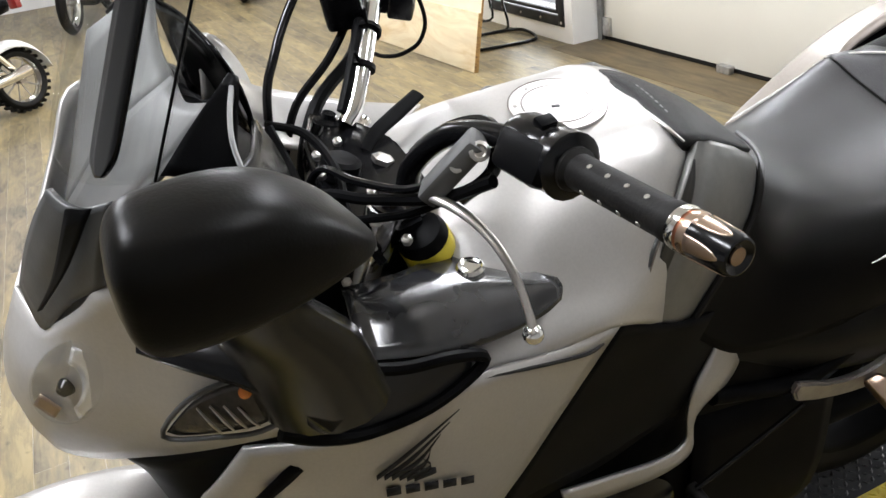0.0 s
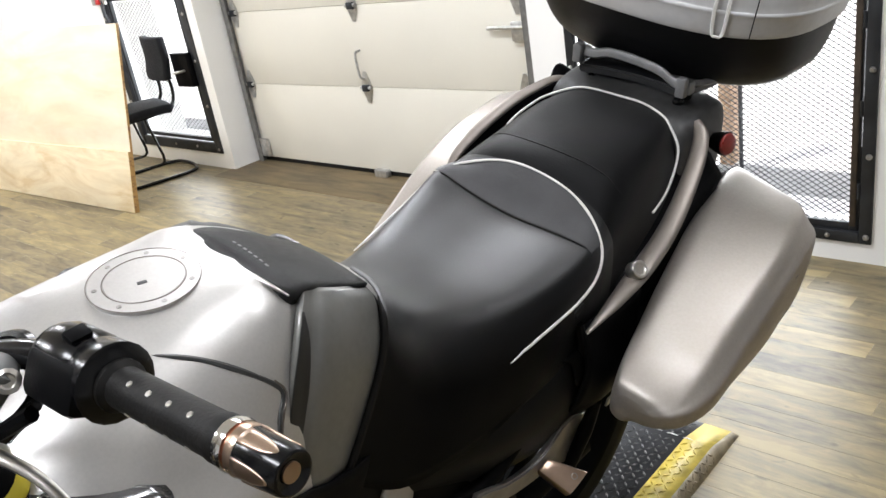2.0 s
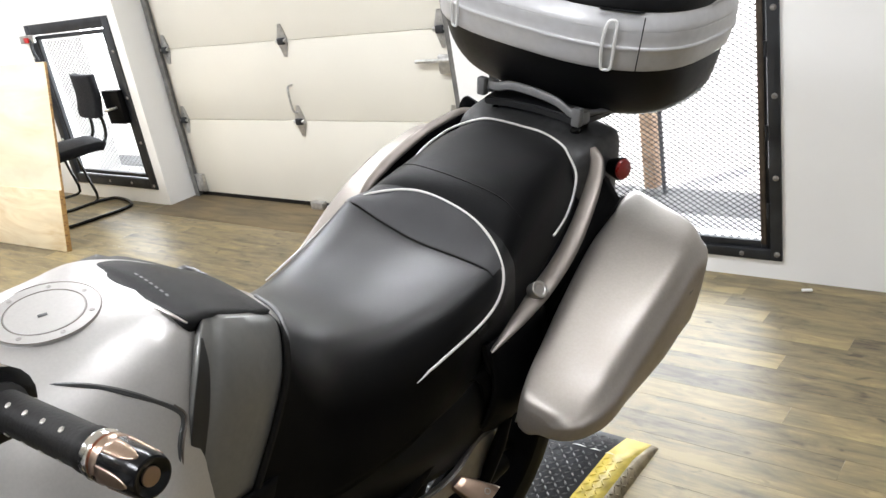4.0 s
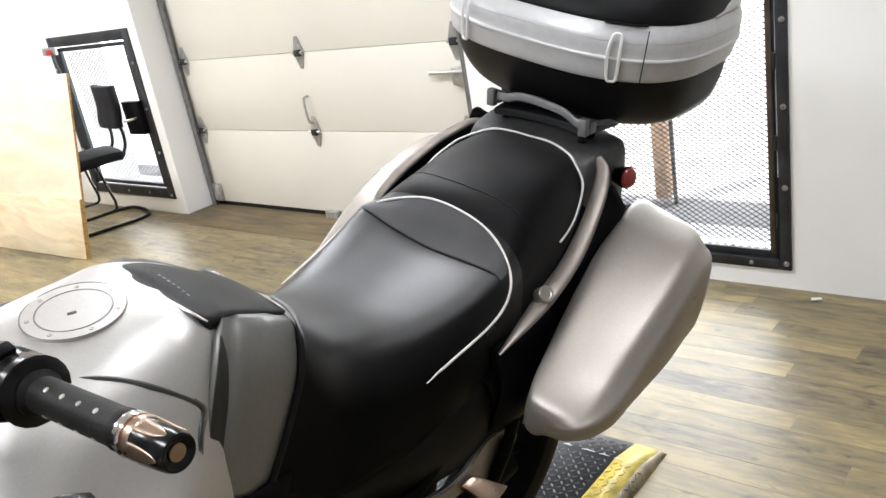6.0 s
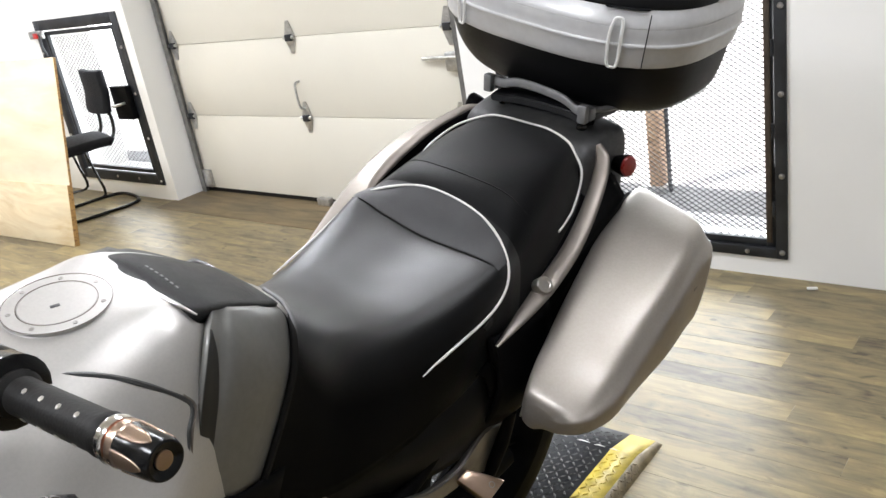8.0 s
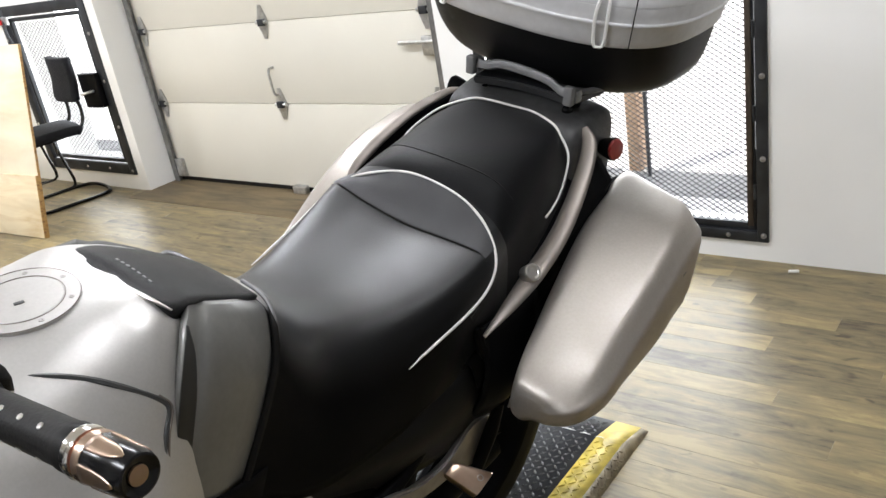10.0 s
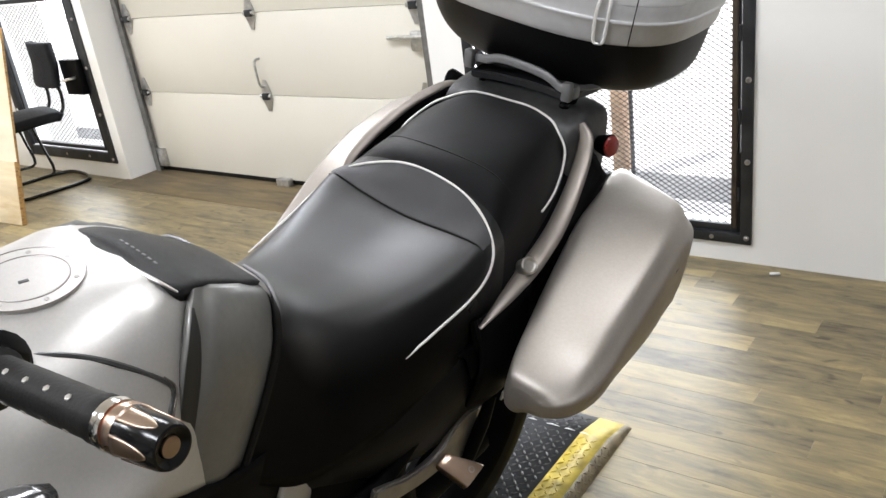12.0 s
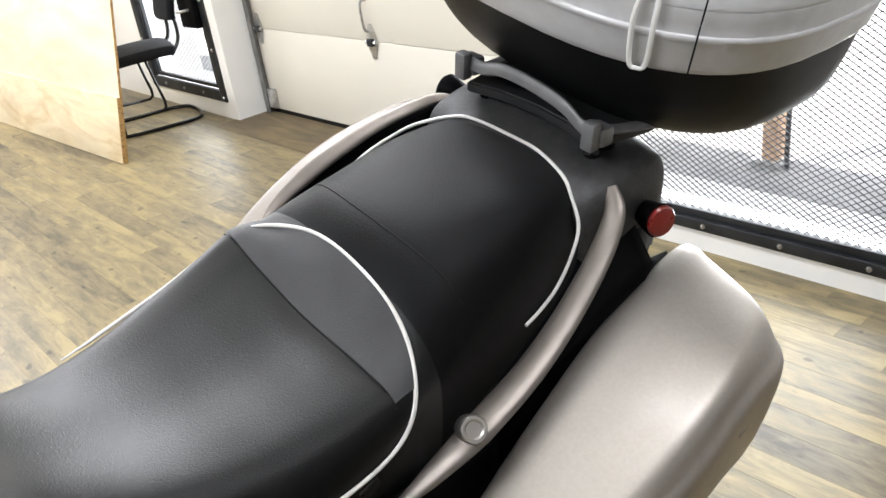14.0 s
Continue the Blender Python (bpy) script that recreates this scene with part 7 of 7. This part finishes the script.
def shelf_unit(m):
    c = thing("storage_shelf", "white shelf unit against the far wall", "shelf", m)
    for x in (-0.9, 0.9):
        for y in (-0.2, 0.2):
            part("post", block((x - 0.02, y - 0.02, 0), (x + 0.02, y + 0.02, 1.9), 0.003), M["whiteplastic"], c)
    for z in (0.15, 0.6, 1.05, 1.5, 1.88):
        part("shelf_board", block((-0.92, -0.22, z), (0.92, 0.22, z + 0.025), 0.003), M["whiteplastic"] if z > 1 else M["plyedge"], c)
    return c
SX, SY = XL + 0.3, 1.5
shelf_unit(pose(SX, SY, 0, 0, 0, 90))
rb = random.Random(9)
for z in (0.175, 0.625, 1.075, 1.525):
    y = SY - 0.85
    while y < SY + 0.6:
        w_, h_ = rb.uniform(0.2, 0.4), rb.uniform(0.16, 0.36)
        kind = rb.choice(["cardboard", "cardboard", "whiteplastic", "black"])
        bx = thing("storage_box", {"cardboard": "brown cardboard box standing on the shelf", "whiteplastic": "white plastic storage box on the shelf", "black": "black plastic storage box on the shelf"}[kind], "box", pose(SX + rb.uniform(-0.03, 0.03), y + w_ / 2, z, 0, 0, rb.uniform(-4, 4)), "boxes on the shelf")
        part("body", block((-0.16, -w_ / 2, 0.0), (0.16, w_ / 2, h_), 0.006), M[kind], bx)
        part("label_patch", block((0.1605, -w_ / 4, h_ * 0.35), (0.1625, w_ / 4, h_ * 0.75), 0.0005), M["whiteplastic"], bx, "plain paper label")
        y += w_ + rb.uniform(0.02, 0.08)

pd = thing("panel_door", "white ribbed sectional door in the front wall", "door", kind="structure")
for k in range(5):
    part("door_panel", block((-12.3, WALL - 0.03, 0.05 + k * 0.45), (-9.3, WALL - 0.004, 0.05 + k * 0.45 + 0.44), 0.008), M["wall"], pd)
part("door_jamb", block((-9.28, WALL - 0.09, 0.0), (-9.14, WALL - 0.002, 2.4), 0.006), M["whiteplastic"], pd, "white door jamb")


def fuel_tank_panel(m):
    c = thing("white_fairing", "white motorcycle fairing standing on the bench", "fairing", m)
    part("shell", skin([[(x, 0.18 - 0.4 * x * x, z) for x in (-0.5, -0.25, 0, 0.25, 0.5)] for z in (0.0, 0.25, 0.5, 0.62)], 4, 4), M["whiteplastic"], c, thick=0.01)
    return c
def bench(m):
    c = thing("work_bench", "white topped workbench near the front wall", "workbench", m)
    part("top", block((-0.8, -0.35, 0.82), (0.8, 0.35, 0.87), 0.006), M["whiteplastic"], c)
    for x in (-0.75, 0.75):
        for y in (-0.3, 0.3):
            part("leg", block((x - 0.03, y - 0.03, 0), (x + 0.03, y + 0.03, 0.82), 0.003), M["whiteplastic"], c)
    part("lower_shelf", block((-0.75, -0.3, 0.25), (0.75, 0.3, 0.28), 0.004), M["whiteplastic"], c)
    return c
bench(pose(-9.9, 2.8, 0, 0, 0, 0))
fuel_tank_panel(pose(-9.8, 2.75, 0.872, 0, 0, -60))

# ---- floor planks, last ----
def planks():
    rnd = random.Random(4)
    L_, W_ = 0.92, 0.1
    me = {}
    verts, faces = [], []
    n = 0
    y = YB
    row = 0
    proto = None
    while y < WALL - 0.01:
        x = XL - rnd.random() * L_
        while x < XR:
            a, b = max(x, XL), min(x + L_, XR)
            if b - a > 0.02:
                near = -4.4 < (a + b) / 2 < 1.3 and y > 0.7 and (b - a) > L_ - 0.01
                if near and n < 300:
                    if proto is None:
                        proto = part("plank", block((-L_ / 2 + 0.0001, -W_ / 2 + 0.0001, -0.005), (L_ / 2 - 0.0001, W_ / 2 - 0.0001, 0.0), 0.0004, seg=1), M["plank"], floor)
                        o = proto
                    else:
                        o = new("plank", proto.data)
                        o.parent = floor
                    o.matrix_basis = pose((a + b) / 2, y + W_ / 2, 0.0)
                    n += 1
                else:
                    k = len(verts)
                    verts += [(a + .0002, y + .0002, 0), (b - .0002, y + .0002, 0), (b - .0002, y + W_ - .0002, 0), (a + .0002, y + W_ - .0002, 0)]
                    faces.append((k, k + 1, k + 2, k + 3))
            x += L_
        y += W_
        row += 1
    m_ = bpy.data.meshes.new("far_planks")
    m_.from_pydata(verts, [], faces)
    m_.materials.append(M["plank"])
    o = new("far_planks", m_)
    o.parent = floor
    o["kind"] = "stuff"
planks()
